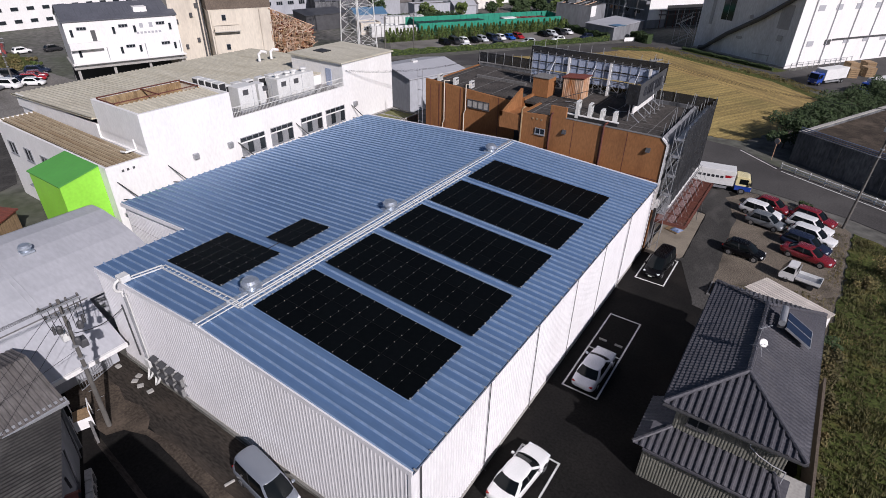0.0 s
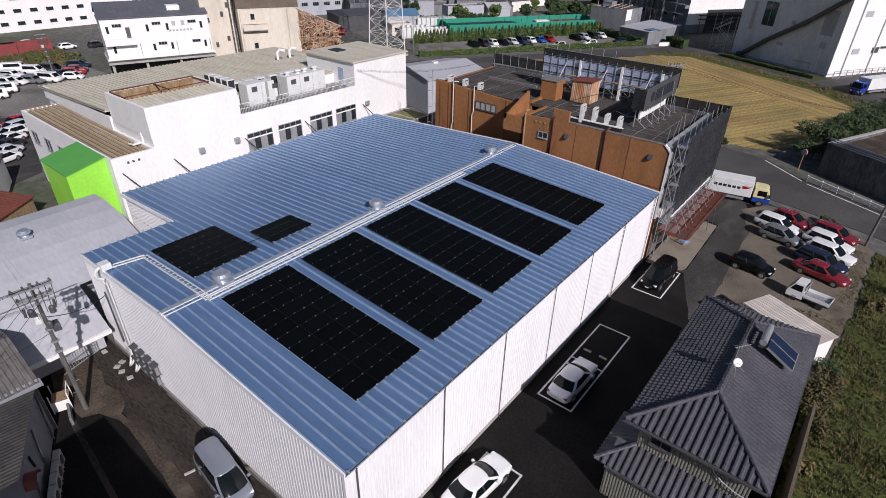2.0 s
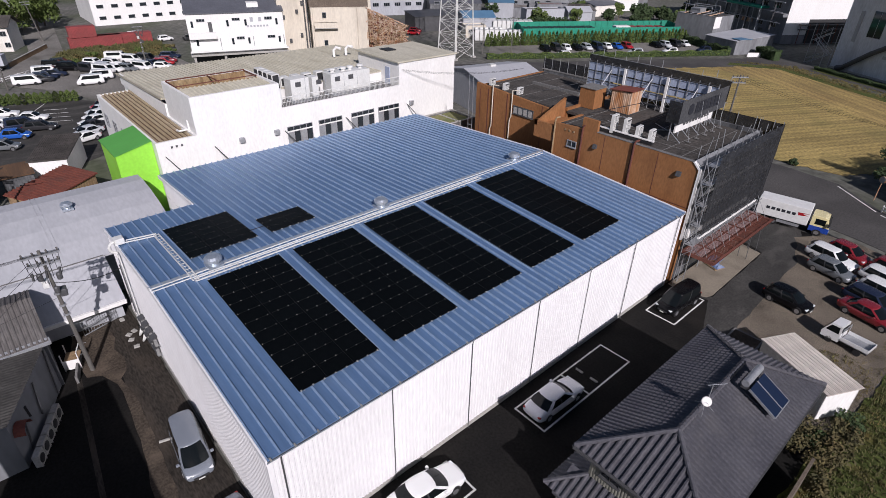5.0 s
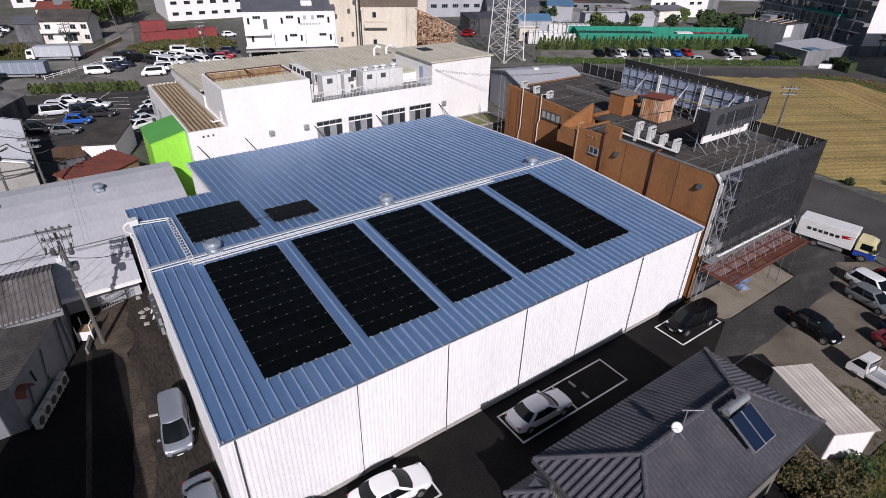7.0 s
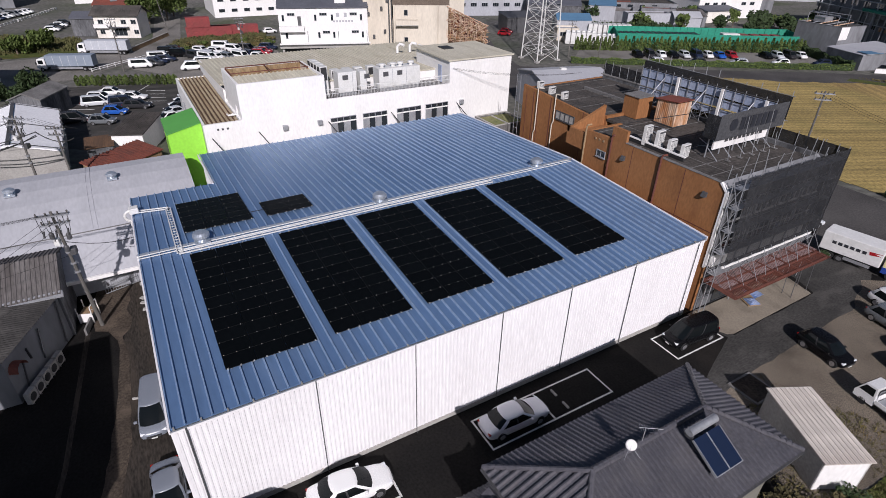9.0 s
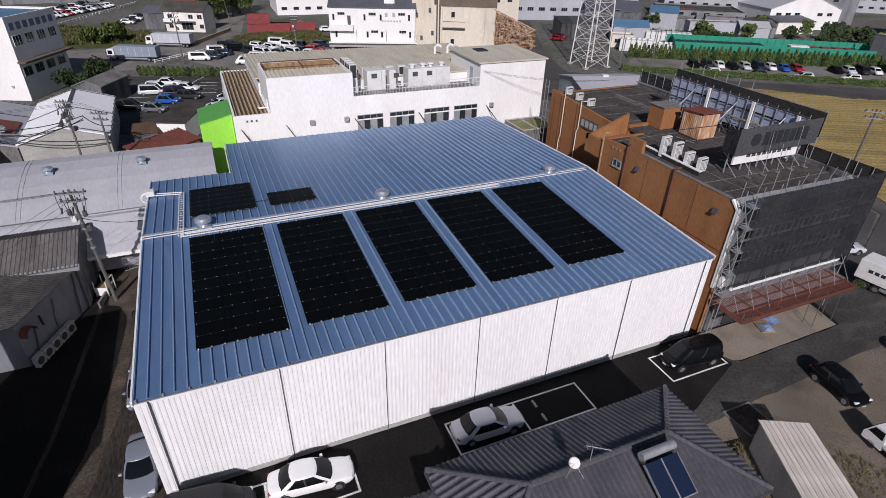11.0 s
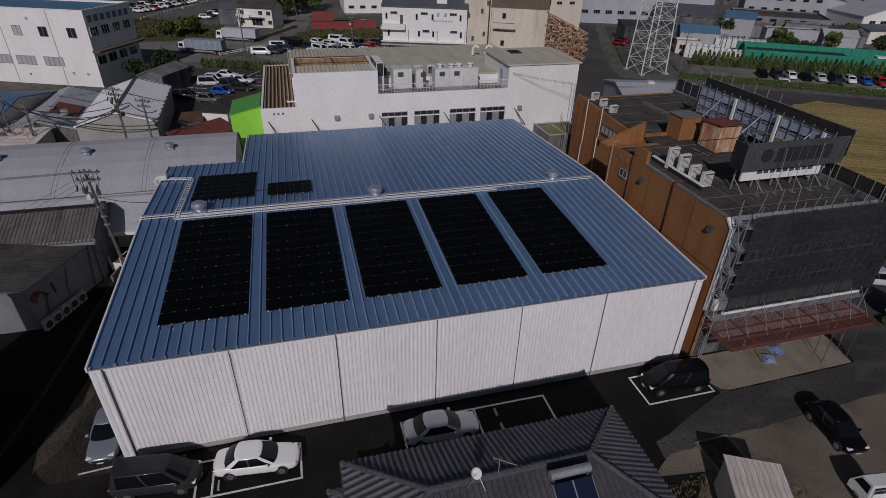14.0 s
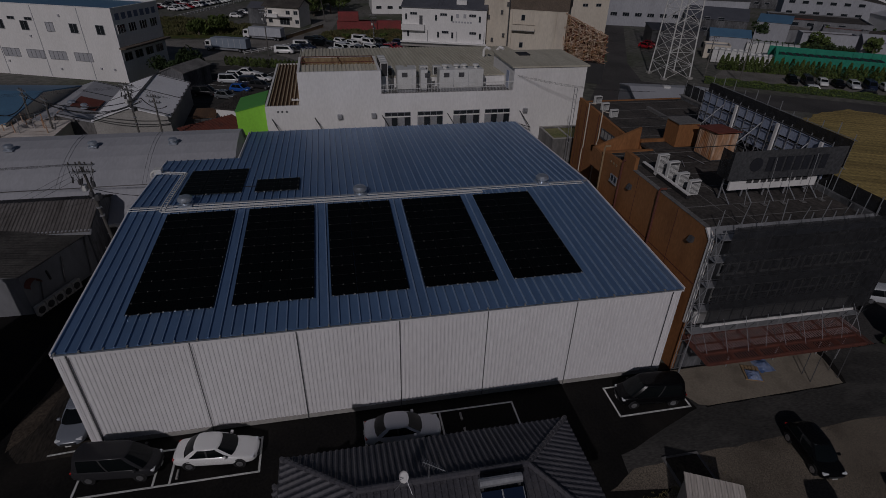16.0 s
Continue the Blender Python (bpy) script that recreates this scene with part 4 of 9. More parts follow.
    # pipes on the low roof
    for y in (10.8, 11.4):
        wpart("roof_pipe", pipe(bmesh.new(), [(-45.6, y, 8.5), (-44.7, y, 8.6), (-44.7, 11.85, 8.6), (-44.7, 11.85, 9.6)], 0.1, 8), M["white"], o)
    # row of cooling units at the edge of the main roof
    for i, y in enumerate((23.4, 25.0, 26.6, 28.2, 30.0, 31.6, 33.2)):
        wpart("cooler_box", bevelled(mbox(-47.9, -47.0, y - 0.55, y + 0.55, 10.55, 11.7), 0.03, 1), M["unit"], o)
        wpart("cooler_grille", mbox(-47.0, -46.97, y - 0.45, y + 0.45, 10.7, 11.55), M["dark"], o)
    for i in range(4):
        x = -49.2 + i * 1.25
        wpart("cooler_box", bevelled(mbox(x, x + 1.05, 22.15, 23.1, 9.3, 12.75), 0.03, 1), M["unit"], o)
        wpart("cooler_grille", mbox(x + 0.1, x + 0.95, 22.11, 22.15, 11.2, 12.65), M["dark"], o)
        wpart("cooler_grille", mbox(x + 1.05, x + 1.08, 22.25, 23.0, 11.2, 12.65), M["dark"], o)
    # curved duct outlets at the far roof edge
    for y in (40.0, 42.2):
        bm = pipe(bmesh.new(), [(-60, y, 10.3), (-60, y, 11.2), (-59.7, y + 0.3, 11.6), (-59.0, y + 0.7, 11.5)], 0.2, 10)
        wpart("duct", bm, M["white"], o)
    # green porch on the south side
    bm = prism(bmesh.new(), [(3.9, 0.0), (7.55, 0.0), (7.55, 8.5), (3.9, 7.7)], "x", -49.7, X - 1.1)
    porch = wpart("porch", bm, M["lime"], o, label="bright lime green clad porch")
    wpart("porch_roof", prism(bmesh.new(), [(3.8, 7.7), (7.53, 8.52), (7.53, 8.6), (3.8, 7.78)], "x", -49.9, X - 1.0), M["limeroof"], porch, o, "green folded porch roof")
    wpart("awning", prism(bmesh.new(), [(5.4, 4.3), (7.6, 4.7), (7.6, 4.8), (5.4, 4.4)], "x", -56, -49.5), M["steel"], o)
    return o


white_office = office()
white_office.location, white_office.scale = (-51.26, 27.5, 0), (0.957, 0.957, 1.03)


def rooftop_unit(y0, y1, x0, x1, h, pots):
    u = thing("rooftop_unit", ((x0 + x1) / 2, (y0 + y1) / 2, 9.58), "white boxy rooftop air-handling unit on the office balcony", "air handler", "air handlers on the balcony")
    dx, dy = (x1 - x0) / 2, (y1 - y0) / 2
    part("casing", bevelled(mbox(-dx, dx, -dy, dy, 0.35, h), 0.03, 1), M["unit"], u)
    part("skid", mbox(-dx + 0.05, dx - 0.05, -dy + 0.05, dy - 0.05, 0, 0.35), M["steel"], u)
    for i in range(max(1, int((y1 - y0) / 2))):
        y = -dy + 0.9 + i * 1.9
        part("hatch", mbox(dx, dx + 0.03, y - 0.35, y + 0.35, h - 0.9, h - 0.35), M["darksteel"], u)
        part("seam", mbox(dx, dx + 0.015, y + 0.9, y + 0.94, 0.4, h - 0.05), M["steel"], u)
    for y in pots:
        part("cowl", lathe(bmesh.new(), [(0.25, h), (0.25, h + 0.2), (0.42, h + 0.28), (0.4, h + 0.45), (0.2, h + 0.5)], 12, (0, y, 0)), M["unit"], u)


rooftop_unit(23.9, 26.25, -43.4, -41.7, 2.75, ())
rooftop_unit(26.85, 27.7, -43.4, -42.1, 2.55, ())
rooftop_unit(29.15, 34.8, -43.5, -41.6, 2.65, (-2.0, -0.5, 0.5, 2.0))


def low_annexe():
    a = thing("low_annexe", (-37.7, 45.1, 0), "low concrete annexe with a moss-stained flat roof by the office", "annexe")
    dx, dy = 2.4, 2.6
    for dims in ((-dx, dx, -dy, -dy + 0.2), (-dx, dx, dy - 0.2, dy), (-dx, -dx + 0.2, -dy + 0.2, dy - 0.2), (dx - 0.2, dx, -dy + 0.2, dy - 0.2)):
        part("wall", mbox(*dims, 0, 4.95), M["concrete_dark"], a)
        part("coping", mbox(*dims, 4.95, 5.05), M["concrete"], a)
    part("roof", mbox(-dx + 0.2, dx - 0.2, -dy + 0.2, dy - 0.2, 4.6, 4.75), M["mossroof"], a, "moss-stained flat roof")
    part("kerb", mbox(-dx + 0.2, dx - 0.2, -0.1, 0.1, 4.75, 4.85), M["concrete"], a)


low_annexe()


# ---- rust-brown building under scaffolding ----
def brown_building():
    b = thing("brown_building", (-15, 46, 0), "rust-brown rendered building with dark flat roofs", "building")
    Y = 38.5
    # front wing; its street corner is chamfered at the top
    prof = [(-15.1, 0), (0, 0), (0, 10.5), (-0.6, 11.0), (-10.1, 11.0), (-10.1, 12.0), (-11.8, 12.0), (-11.8, 10.95), (-15.1, 10.75)]
    wpart("wall", prism(bmesh.new(), prof, "y", Y, Y + 0.3), M["brown"], b)
    wpart("wall", mbox(-17.2, -0.3, 51.2, 51.5, 0, 11.0), M["oldwall"], b, label="grey rear wall")
    wpart("wall", mbox(-15.1, -14.8, Y + 0.3, 43.0, 0, 10.75), M["brown"], b)
    # bridge between the wings, open below, with a raking parapet
    wpart("bridge", prism(bmesh.new(), [(Y - 0.05, 8.85), (43.0, 8.85), (43.0, 10.0), (Y + 0.2, 10.0), (Y + 0.2, 10.45), (Y - 0.05, 10.45)], "x", -17.5, -15.1), M["brown"], b, label="rust-brown bridge between the wings")
    wpart("raking_parapet", prism(bmesh.new(), [(Y - 0.05, 10.0), (43.0, 10.0), (43.0, 11.9), (Y + 0.6, 10.45), (Y - 0.05, 10.45)], "x", -17.5, -17.2), M["brown"], b)
    # shade under the bridge is put into this wall's near-black colour
    wpart("recess", mbox(-17.4, -15.2, 42.0, 42.2, 0, 8.85), M["dark"], b, label="back of the recess under the bridge, its shade put into a dark colour")
    wpart("wall", mbox(-0.3, 0, Y + 0.3, 51.2, 0, 10.2), M["oldwall"], b, label="grey street wall behind the netting")
    wpart("wall", mbox(-17.2, -16.9, 43.0, 51.2, 0, 10.9), M["brown"], b)
    wpart("roof", mbox(-14.8, -0.3, Y + 0.3, 51.2, 10.4, 10.65), M["roofing"], b, label="dark stained flat roof")
    wpart("roof", mbox(-17, -14.8, 43.0, 51.2, 10.4, 10.65), M["roofing"], b, label="dark stained flat roof")
    # coping and white chamfer edge
    wpart("coping", mbox(-10.1, -0.7, Y - 0.03, Y + 0.33, 11.0, 11.05), M["concrete_dark"], b, label="dark stained coping")
    bm = prism(bmesh.new(), [(-0.7, 11.0), (-0.6, 11.08), (0.04, 10.52), (0.04, 4.2), (-0.12, 4.2), (-0.12, 10.46)], "y", Y - 0.08, Y + 0.25)
    wpart("corner_trim", bm, M["white"], b, label="white painted corner edge")
    bm = prism(bmesh.new(), [(-0.75, 10.95), (-0.7, 11.05), (0.1, 10.42), (0.0, 10.34)], "y", Y + 0.3, 51.2)
    wpart("corner_trim", bm, M["midwall"], b, label="grey sloped eaves panel")
    # lower left end and rear wing
    prof = [(-30.6, 0), (-17.2, 0), (-17.2, 10.2), (-30.6, 11.0)]
    wpart("wall", prism(bmesh.new(), prof, "y", 43.0, 43.3), M["brown"], b)
    wpart("wall", mbox(-30.6, -30.3, 43.3, 55.7, 0, 10.62), M["brown"], b)
    wpart("wall", mbox(-30.3, -16.9, 55.4, 55.7, 0, 10.9), M["oldwall"], b, label="grey rear wall")
    wpart("roof", mbox(-30.3, -17.2, 43.3, 55.4, 10.3, 10.55), M["roofing"], b, label="dark stained flat roof")
    wpart("coping", mbox(-30.6, -17.2, 55.35, 55.75, 10.9, 11.0), M["concrete_dark"], b)
    wpart("kerb", mbox(-27, -20, 49.2, 49.5, 10.55, 10.85), M["concrete_dark"], b)
    for x in (-14.2, -11.9, -9.6, -7.3, -4.2, -2.4):
        wpart("roof_joint", mbox(x - 0.035, x + 0.035, Y + 0.4, 51.1, 10.65, 10.665), M["concrete_dark"], b)
    for y in (41.6, 43.0):
        wpart("roof_joint", mbox(-14.7, -0.4, y - 0.03, y + 0.03, 10.65, 10.662), M["concrete_dark"], b)
    for x in (-29.5, -26.8, -24.1, -21.4, -18.8):
        wpart("roof_joint", mbox(x - 0.035, x + 0.035, 43.4, 55.3, 10.55, 10.565), M["concrete_dark"], b)
    wpart("unit_plinth", mbox(-11.5, -5.4, 40.15, 40.45, 10.7, 11.0), M["dark"], b)
    wpart("unit_rail", mbox(-11.6, -5.3, 40.1, 40.35, 11.0, 11.08), M["white"], b, label="white rail beside the outdoor units")
    for x in (-29.9, -27.6, -20.2):
        wpart("expansion_joint", mbox(x - 0.03, x + 0.03, 42.97, 43.0, 0.3, 10.4), M["redsteel"], b)
    for x in (-9.2, -3.8):
        wpart("expansion_joint", mbox(x - 0.025, x + 0.025, Y - 0.012, Y, 0.3, 10.9), M["redsteel"], b)
    wpart("string_course", mbox(-15.1, 0, Y - 0.02, Y, 7.05, 7.1), M["redsteel"], b)
    # roof house and downpipes
    wpart("roof_house", mbox(-17.2, -15.3, 45.3, 47.3, 10.7, 12.7), M["brown"], b)
    wpart("coping", mbox(-17.3, -15.2, 45.2, 47.4, 12.7, 12.78), M["concrete_dark"], b)
    for x in (-14.85, -11.6, -6.1):
        wpart("downpipe", pipe(bmesh.new(), [(x + 0.15, Y + 0.3, 11.3), (x + 0.1, Y - 0.12, 11.3), (x, Y - 0.14, 11.1), (x, Y - 0.14, 0.2)], 0.085, 6), M["wood"] if x < -13 else M["redsteel"], b)
        # dark red-brown strip down the wall to one side of the pipe
        wpart("shadow_gap", mbox(x - 0.24, x - 0.1, Y - 0.02, Y + 0.02, 0.2, 10.8), M["redsteel"], b)
    for x, z in ((-27.7, 6.5), (-24.6, 8.3)):
        wpart("downpipe", pipe(bmesh.new(), [(x + 0.5, 43.3, 11.2), (x, 42.85, 11.2), (x, 42.85, z), (x - 0.2, 42.85, z - 0.4), (x - 0.2, 42.85, 0.3)], 0.06, 6), M["beige"], b, label="cream pipe")
        wpart("shadow_gap", mbox(x - 0.95, x - 0.8, 42.98, 43.02, 0.3, 10.6), M["redsteel"], b)
    for x in (-10.05, -1.65):
        bm = prism(bmesh.new(), [(38.2, 9.55), (38.5, 9.55), (38.5, 9.92), (38.38, 9.9)], "x", x - 0.2, x + 0.2)
        wpart("vent_hood", bm, M["darksteel"], b, label="small dark metal vent hood")
    for x in (-13.65, -13.15, -12.65):
        wpart("vent_hole", mbox(x - 0.09, x + 0.09, Y - 0.05, Y, 10.33, 10.5), M["wood"], b)
    window_on(b, "y", Y, -13.25, -12.15, 8.93, 9.55, 2, 1, out=-1, frame_mat=M["steel"])
    window_on(b, "y", 43.0, -24.4, -21.4, 8.7, 9.6, 4, 1, out=-1, frame_mat=M["darksteel"], glass=M["concrete"])
    # street front behind the netting: bands of windows
    for z0 in (5.4, 7.9):
        for i in range(4):
            window_on(b, "x", 0, 39.8 + i * 3.2, 42.6 + i * 3.2, z0, z0 + 1.5, 4, 2, frame_mat=M["white"])
    wpart("shopfront_band", mbox(0, 0.3, 39.0, 51.3, 4.2, 5.0), M["white"], b, label="white fascia band above the canopy")
    wpart("shopfront", mbox(0, 0.06, 41, 52, 0.1, 3.0), M["glass"], b, label="dark glazed ground floor")
    return b


brown_building().scale.z = 1.04


def rust_shed():
    s = thing("rusty_tank_house", (-12.9, 47.4, 11.13), "rusty corrugated metal tank house on the flat roof", "tank house")
    part("wall", corrugated(bmesh.new(), 2.4, 2.2, 0.2, 0.02, 0.1), M["rust"], s, loc=(-1.2, -1.0, 0))
    for dims in ((-1.2, 1.2, 0.9, 1.0), (-1.2, -1.12, -1.0, 0.9), (1.12, 1.2, -1.0, 0.9)):
        part("wall", mbox(*dims, 0.1, 2.3), M["rust"], s)
    part("roof", prism(bmesh.new(), [(-1.35, 2.25), (1.35, 2.45), (1.35, 2.52), (-1.35, 2.32)], "y", -1.15, 1.15), M["redroof"], s)
    part("skid", mbox(-1.2, 1.2, -1.0, 1.0, 0, 0.1), M["darksteel"], s)


rust_shed()
for i in range(4):
    ac_unit(-9.7 + i * 1.25, 40.55 + i * 0.12, 11.12, 0.9, 0.34, (1.75, 1.65, 1.25, 1.2)[i], 96, "outdoor units on the brown building", True)
for x, y in ((-29.6, 44.7), (-27.0, 44.3), (-24.6, 44.1)):
    ac_unit(x, y, 10.97, 0.85, 0.38, 0.85, 96, "outdoor units on the brown building", True)


def sign_box():
    """Rooftop hoardings: pale blue boards on steel frames, seen from behind, with dark netting round them."""
    s = thing("rooftop_sign", (-10, 48, 10.7), "rooftop hoarding on steel frames wrapped in dark netting", "sign")
    net = M["mesh_net"]
    for z0, z1 in ((11.7, 12.35), (12.5, 13.3), (13.42, 14.2)):
        for k in range(5):
            wpart("board", mbox(-20.0 + k * 3, -17.06 + k * 3, 50.6, 50.75, z0 + 0.04 * (k % 2), z1), M["signblue"], s, label="pale blue back of a long hoarding")
    wpart("board", mbox(-5.05, -4.9, 42.5, 50.5, 12.4, 13.4), M["sign_grey"], s)
    wpart("board", mbox(-5.0, -4.86, 42.9, 50.1, 11.4, 12.35), M["white"], s, label="white lower sign strip")
    # frame of posts and rails behind the long board
    for i in range(16):
        x = -20 + i * 1.0
        wpart("post", rod(bmesh.new(), (x, 50.5, 10.7), (x, 50.5, 14.6), 0.04, 5), M["steel"], s)
    for z in (11.2, 12.42, 13.36, 14.4):
        wpart("rail", rod(bmesh.new(), (-20, 50.45, z), (-5, 50.45, z), 0.035, 5), M["darksteel"], s)
    for x in (-15.2, -10.2, -5.8):
        wpart("white_post", mbox(x - 0.13, x + 0.13, 50.28, 50.42, 10.7, 14.3), M["white"], s, label="white painted steel post")
    for i in range(8):
        x = -19.6 + i * 1.8
        wpart("brace", rod(bmesh.new(), (x, 50.4, 11.0), (x + 1.8, 50.4, 12.4), 0.025, 4), M["steel"], s)
        wpart("brace", rod(bmesh.new(), (x + 1.8, 50.42, 11.0), (x, 50.42, 12.4), 0.025, 4), M["steel"], s)
    for x in (-17, -12, -7):
        wpart("strut", rod(bmesh.new(), (x, 50.45, 13.8), (x, 47.2, 10.75), 0.05, 5), M["steel"], s)
    for y in (42.6, 44.4, 46.2, 48.0, 49.8):
        wpart("post", rod(bmesh.new(), (-5.2, y, 10.7), (-5.2, y, 13.6), 0.06, 5), M["steel"], s)
        wpart("strut", rod(bmesh.new(), (-5.2, y, 11.6), (-4.0, y, 10.75), 0.04, 5), M["steel"], s)
    # netting over the outside
    for dims in ((-20.6, -4.3, 51.3, 51.34, 12.9, 14.9), (-5.6, -4.4, 42.16, 42.2, 12.45, 14.4)):
        wpart("netting", mbox(*dims), net, s, label="dark scaffold netting")
    # front net drawn in the lighter tone because the sun falls on it
    wpart("netting", mbox(-4.44, -4.4, 42.2, 51.3, 12.4, 14.5), M["net_sunlit"], s, label="netting over the sign front, coloured lighter for the sun on it")
    # dark lettering bars and a round mark on the front
    for i in range(7):
        wpart("letter_bar", mbox(-4.38, -4.36, 44.95 + i * 0.72, 45.5 + i * 0.72, 12.95, 14.0), M["ink"], s)
    bm = lathe(bmesh.new(), [(0.5, 0), (0.5, 0.03)], 18)
    bmesh.ops.transform(bm, matrix=Matrix.Translation((-4.39, 44.1, 13.5)) @ Matrix.Rotation(radians(90), 4, "Y"), verts=bm.verts[:])
    wpart("round_mark", bm, M["ink"], s)
    for i in range(9):
        wpart("letter_bar", mbox(-4.84, -4.82, 44.2 + i * 0.58, 44.6 + i * 0.58, 11.9, 12.3), M["darksteel"], s)
    s.location.z += 0.43


sign_box()


def netted(alpha):
    b = M["mesh_net"].node_tree.nodes["Principled BSDF"]
    b.inputs["Alpha"].default_value = alpha


netted(0.84)


def scaffold():
    s = thing("scaffold", (0.8, 45.8, 0), "tube scaffold with dark netting along the street front", "scaffold")
    y0, y1, xa, xb, top = 38.3, 51.7, 0.4, 1.2, 12.2
    n = 9
    for i in range(n):
        y = y0 + (y1 - y0) * i / (n - 1)
        for x in (xa, xb):
            wpart("standard", rod(bmesh.new(), (x, y, 0.0 if i in (0, n - 1) else 4.2), (x, y, top + 0.4), 0.035, 5), M["steel"], s)
        for z in (4.3, 6.2, 8.1, 10.0, 11.6):
            wpart("transom", rod(bmesh.new(), (xa, y, z), (xb, y, z), 0.03, 5), M["steel"], s)
    for z in (4.3, 6.2, 8.1, 10.0, 11.6):
        for x in (xa, xb):
            wpart("ledger", rod(bmesh.new(), (x, y0, z), (x, y1, z), 0.03, 5), M["steel"], s)
        wpart("walk_board", mbox(xa + 0.1, xb - 0.1, y0, y1, z - 0.07, z - 0.03), M["steel"], s)
    for k in range(5):
        a, c = 4.3 + 1.9 * k, 6.2 + 1.9 * k
        if c < 12.2:
            wpart("brace", rod(bmesh.new(), (xa, y0, a), (xb, y0, c), 0.03, 5), M["steel"], s)
            wpart("brace", rod(bmesh.new(), (xb, y0, a), (xa, y0, c), 0.03, 5), M["steel"], s)
    for z in (0.4, 1.7, 3.0):
        wpart("ladder_rung", rod(bmesh.new(), (xa, y0, z), (xb, y0, z + 0.9), 0.03, 5), M["steel"], s)
    # netting: street side, and the far end
    bm = bmesh.new()
    nx, nz = 30, 12
    grid = [[bm.verts.new((xb + 0.1 + 0.05 * math.sin(i * 1.9 + j) * (1 - abs(j / nz - 0.5)), y0 + 0.5 + (y1 - y0 - 0.4) * i / nx, 5.1 + (top - 4.8) * j / nz)) for j in range(nz + 1)] for i in range(nx + 1)]
    for i in range(nx):
        for j in range(nz):
            bm.faces.new((grid[i][j], grid[i + 1][j], grid[i + 1][j + 1], grid[i][j + 1]))
    wpart("netting", bm, M["mesh_net"], s, label="dark scaffold netting")
    wpart("foot_strip", mbox(xb + 0.02, xb + 0.17, y0 + 0.4, y1 - 1.0, 4.92, 5.1), M["white"], s, label="white strip along the foot of the netting")
    wpart("netting", mbox(-14, 1.3, y1 + 0.08, y1 + 0.1, 4.5, 12.4), M["mesh_net"], s, label="dark scaffold netting")
    for i in range(8):
        x = 1.2 - i * 2.1
        wpart("standard", rod(bmesh.new(), (x, y1 + 0.02, 4.2), (x, y1 + 0.02, 12.6), 0.035, 5), M["steel"], s)
    for i in range(9):
        x = -30.8 + i * 1.3
        wpart("standard", rod(bmesh.new(), (x, 56.1, 0), (x, 56.1, 12.9), 0.035, 5), M["steel"], s)
    wpart("netting", mbox(-31.0, -20, 56.15, 56.18, 4, 12.6), M["mesh_net"], s, label="dark scaffold netting")
    for z in (2, 4, 6, 8, 10, 11.6):
        wpart("transom", rod(bmesh.new(), (-31.6, 42.7, z), (-30.9, 42.7, z), 0.03, 5), M["steel"], s)
    for x in (-31.6, -30.9):
        wpart("standard", rod(bmesh.new(), (x, 42.7, 0), (x, 42.7, 12.4), 0.035, 5), M["steel"], s)


scaffold()


def edge_poles():
    """Loose scaffold tubes standing round the flat roofs."""
    r = random.Random(17)
    e = thing("roof_scaffold", (-10, 48, 10.7), "bare scaffold tubes standing round the flat roof", "scaffold")
    for i in range(12):
        x = -20.4 + i * 1.45
        wpart("standard", rod(bmesh.new(), (x, 51.5, 10.7), (x, 51.5, 15.4 + r.uniform(-0.3, 0.5)), 0.035, 5), M["steel"], e)
    for z in (12.8, 14.9):
        wpart("ledger", rod(bmesh.new(), (-20.6, 51.52, z), (-4.2, 51.52, z), 0.03, 5), M["steel"], e)
    for i in range(9):
        y = 39.6 + i * 1.55
        wpart("standard", rod(bmesh.new(), (-0.9, y, 10.7), (-0.9 + r.uniform(-0.2, 0.3), y, 11.9 + r.uniform(0, 0.7)), 0.03, 5), M["steel"], e)
    for i in range(5):
        y = 43.6 + i * 1.6
        wpart("standard", rod(bmesh.new(), (-3.7, y, 10.7), (-3.95, y, 12.4 + r.uniform(-0.6, 1.9)), 0.022, 5), M["steel"], e)
        wpart("foot_plate", mbox(-3.9, -3.5, y - 0.15, y + 0.15, 10.7, 10.76), M["concrete_dark"], e)
    for p, q in (((-14.6, 43.5, 10.8), (-6.4, 43.9, 14.2)), ((-18.0, 46.0, 10.7), (-12.0, 50.0, 13.4)), ((-24.0, 47.5, 10.6), (-18.4, 49.8, 12.6)), ((-8.6, 45.5, 10.75), (-5.4, 46.2, 14.0)), ((-21.5, 51.0, 10.6), (-20.4, 51.4, 14.6))):
        wpart("raking_tube", rod(bmesh.new(), p, q, 0.035, 5), M["darksteel"], e)
    for i in range(5):
        x, y = r.uniform(-15, -7), r.uniform(43, 47)
        wpart("loose_tube", rod(bmesh.new(), (x, y, 10.74), (x + r.uniform(-2, 2), y + r.uniform(-1, 1.5), 10.74), 0.04, 5), M["steel"], e)
    e.location.z += 0.43


edge_poles()


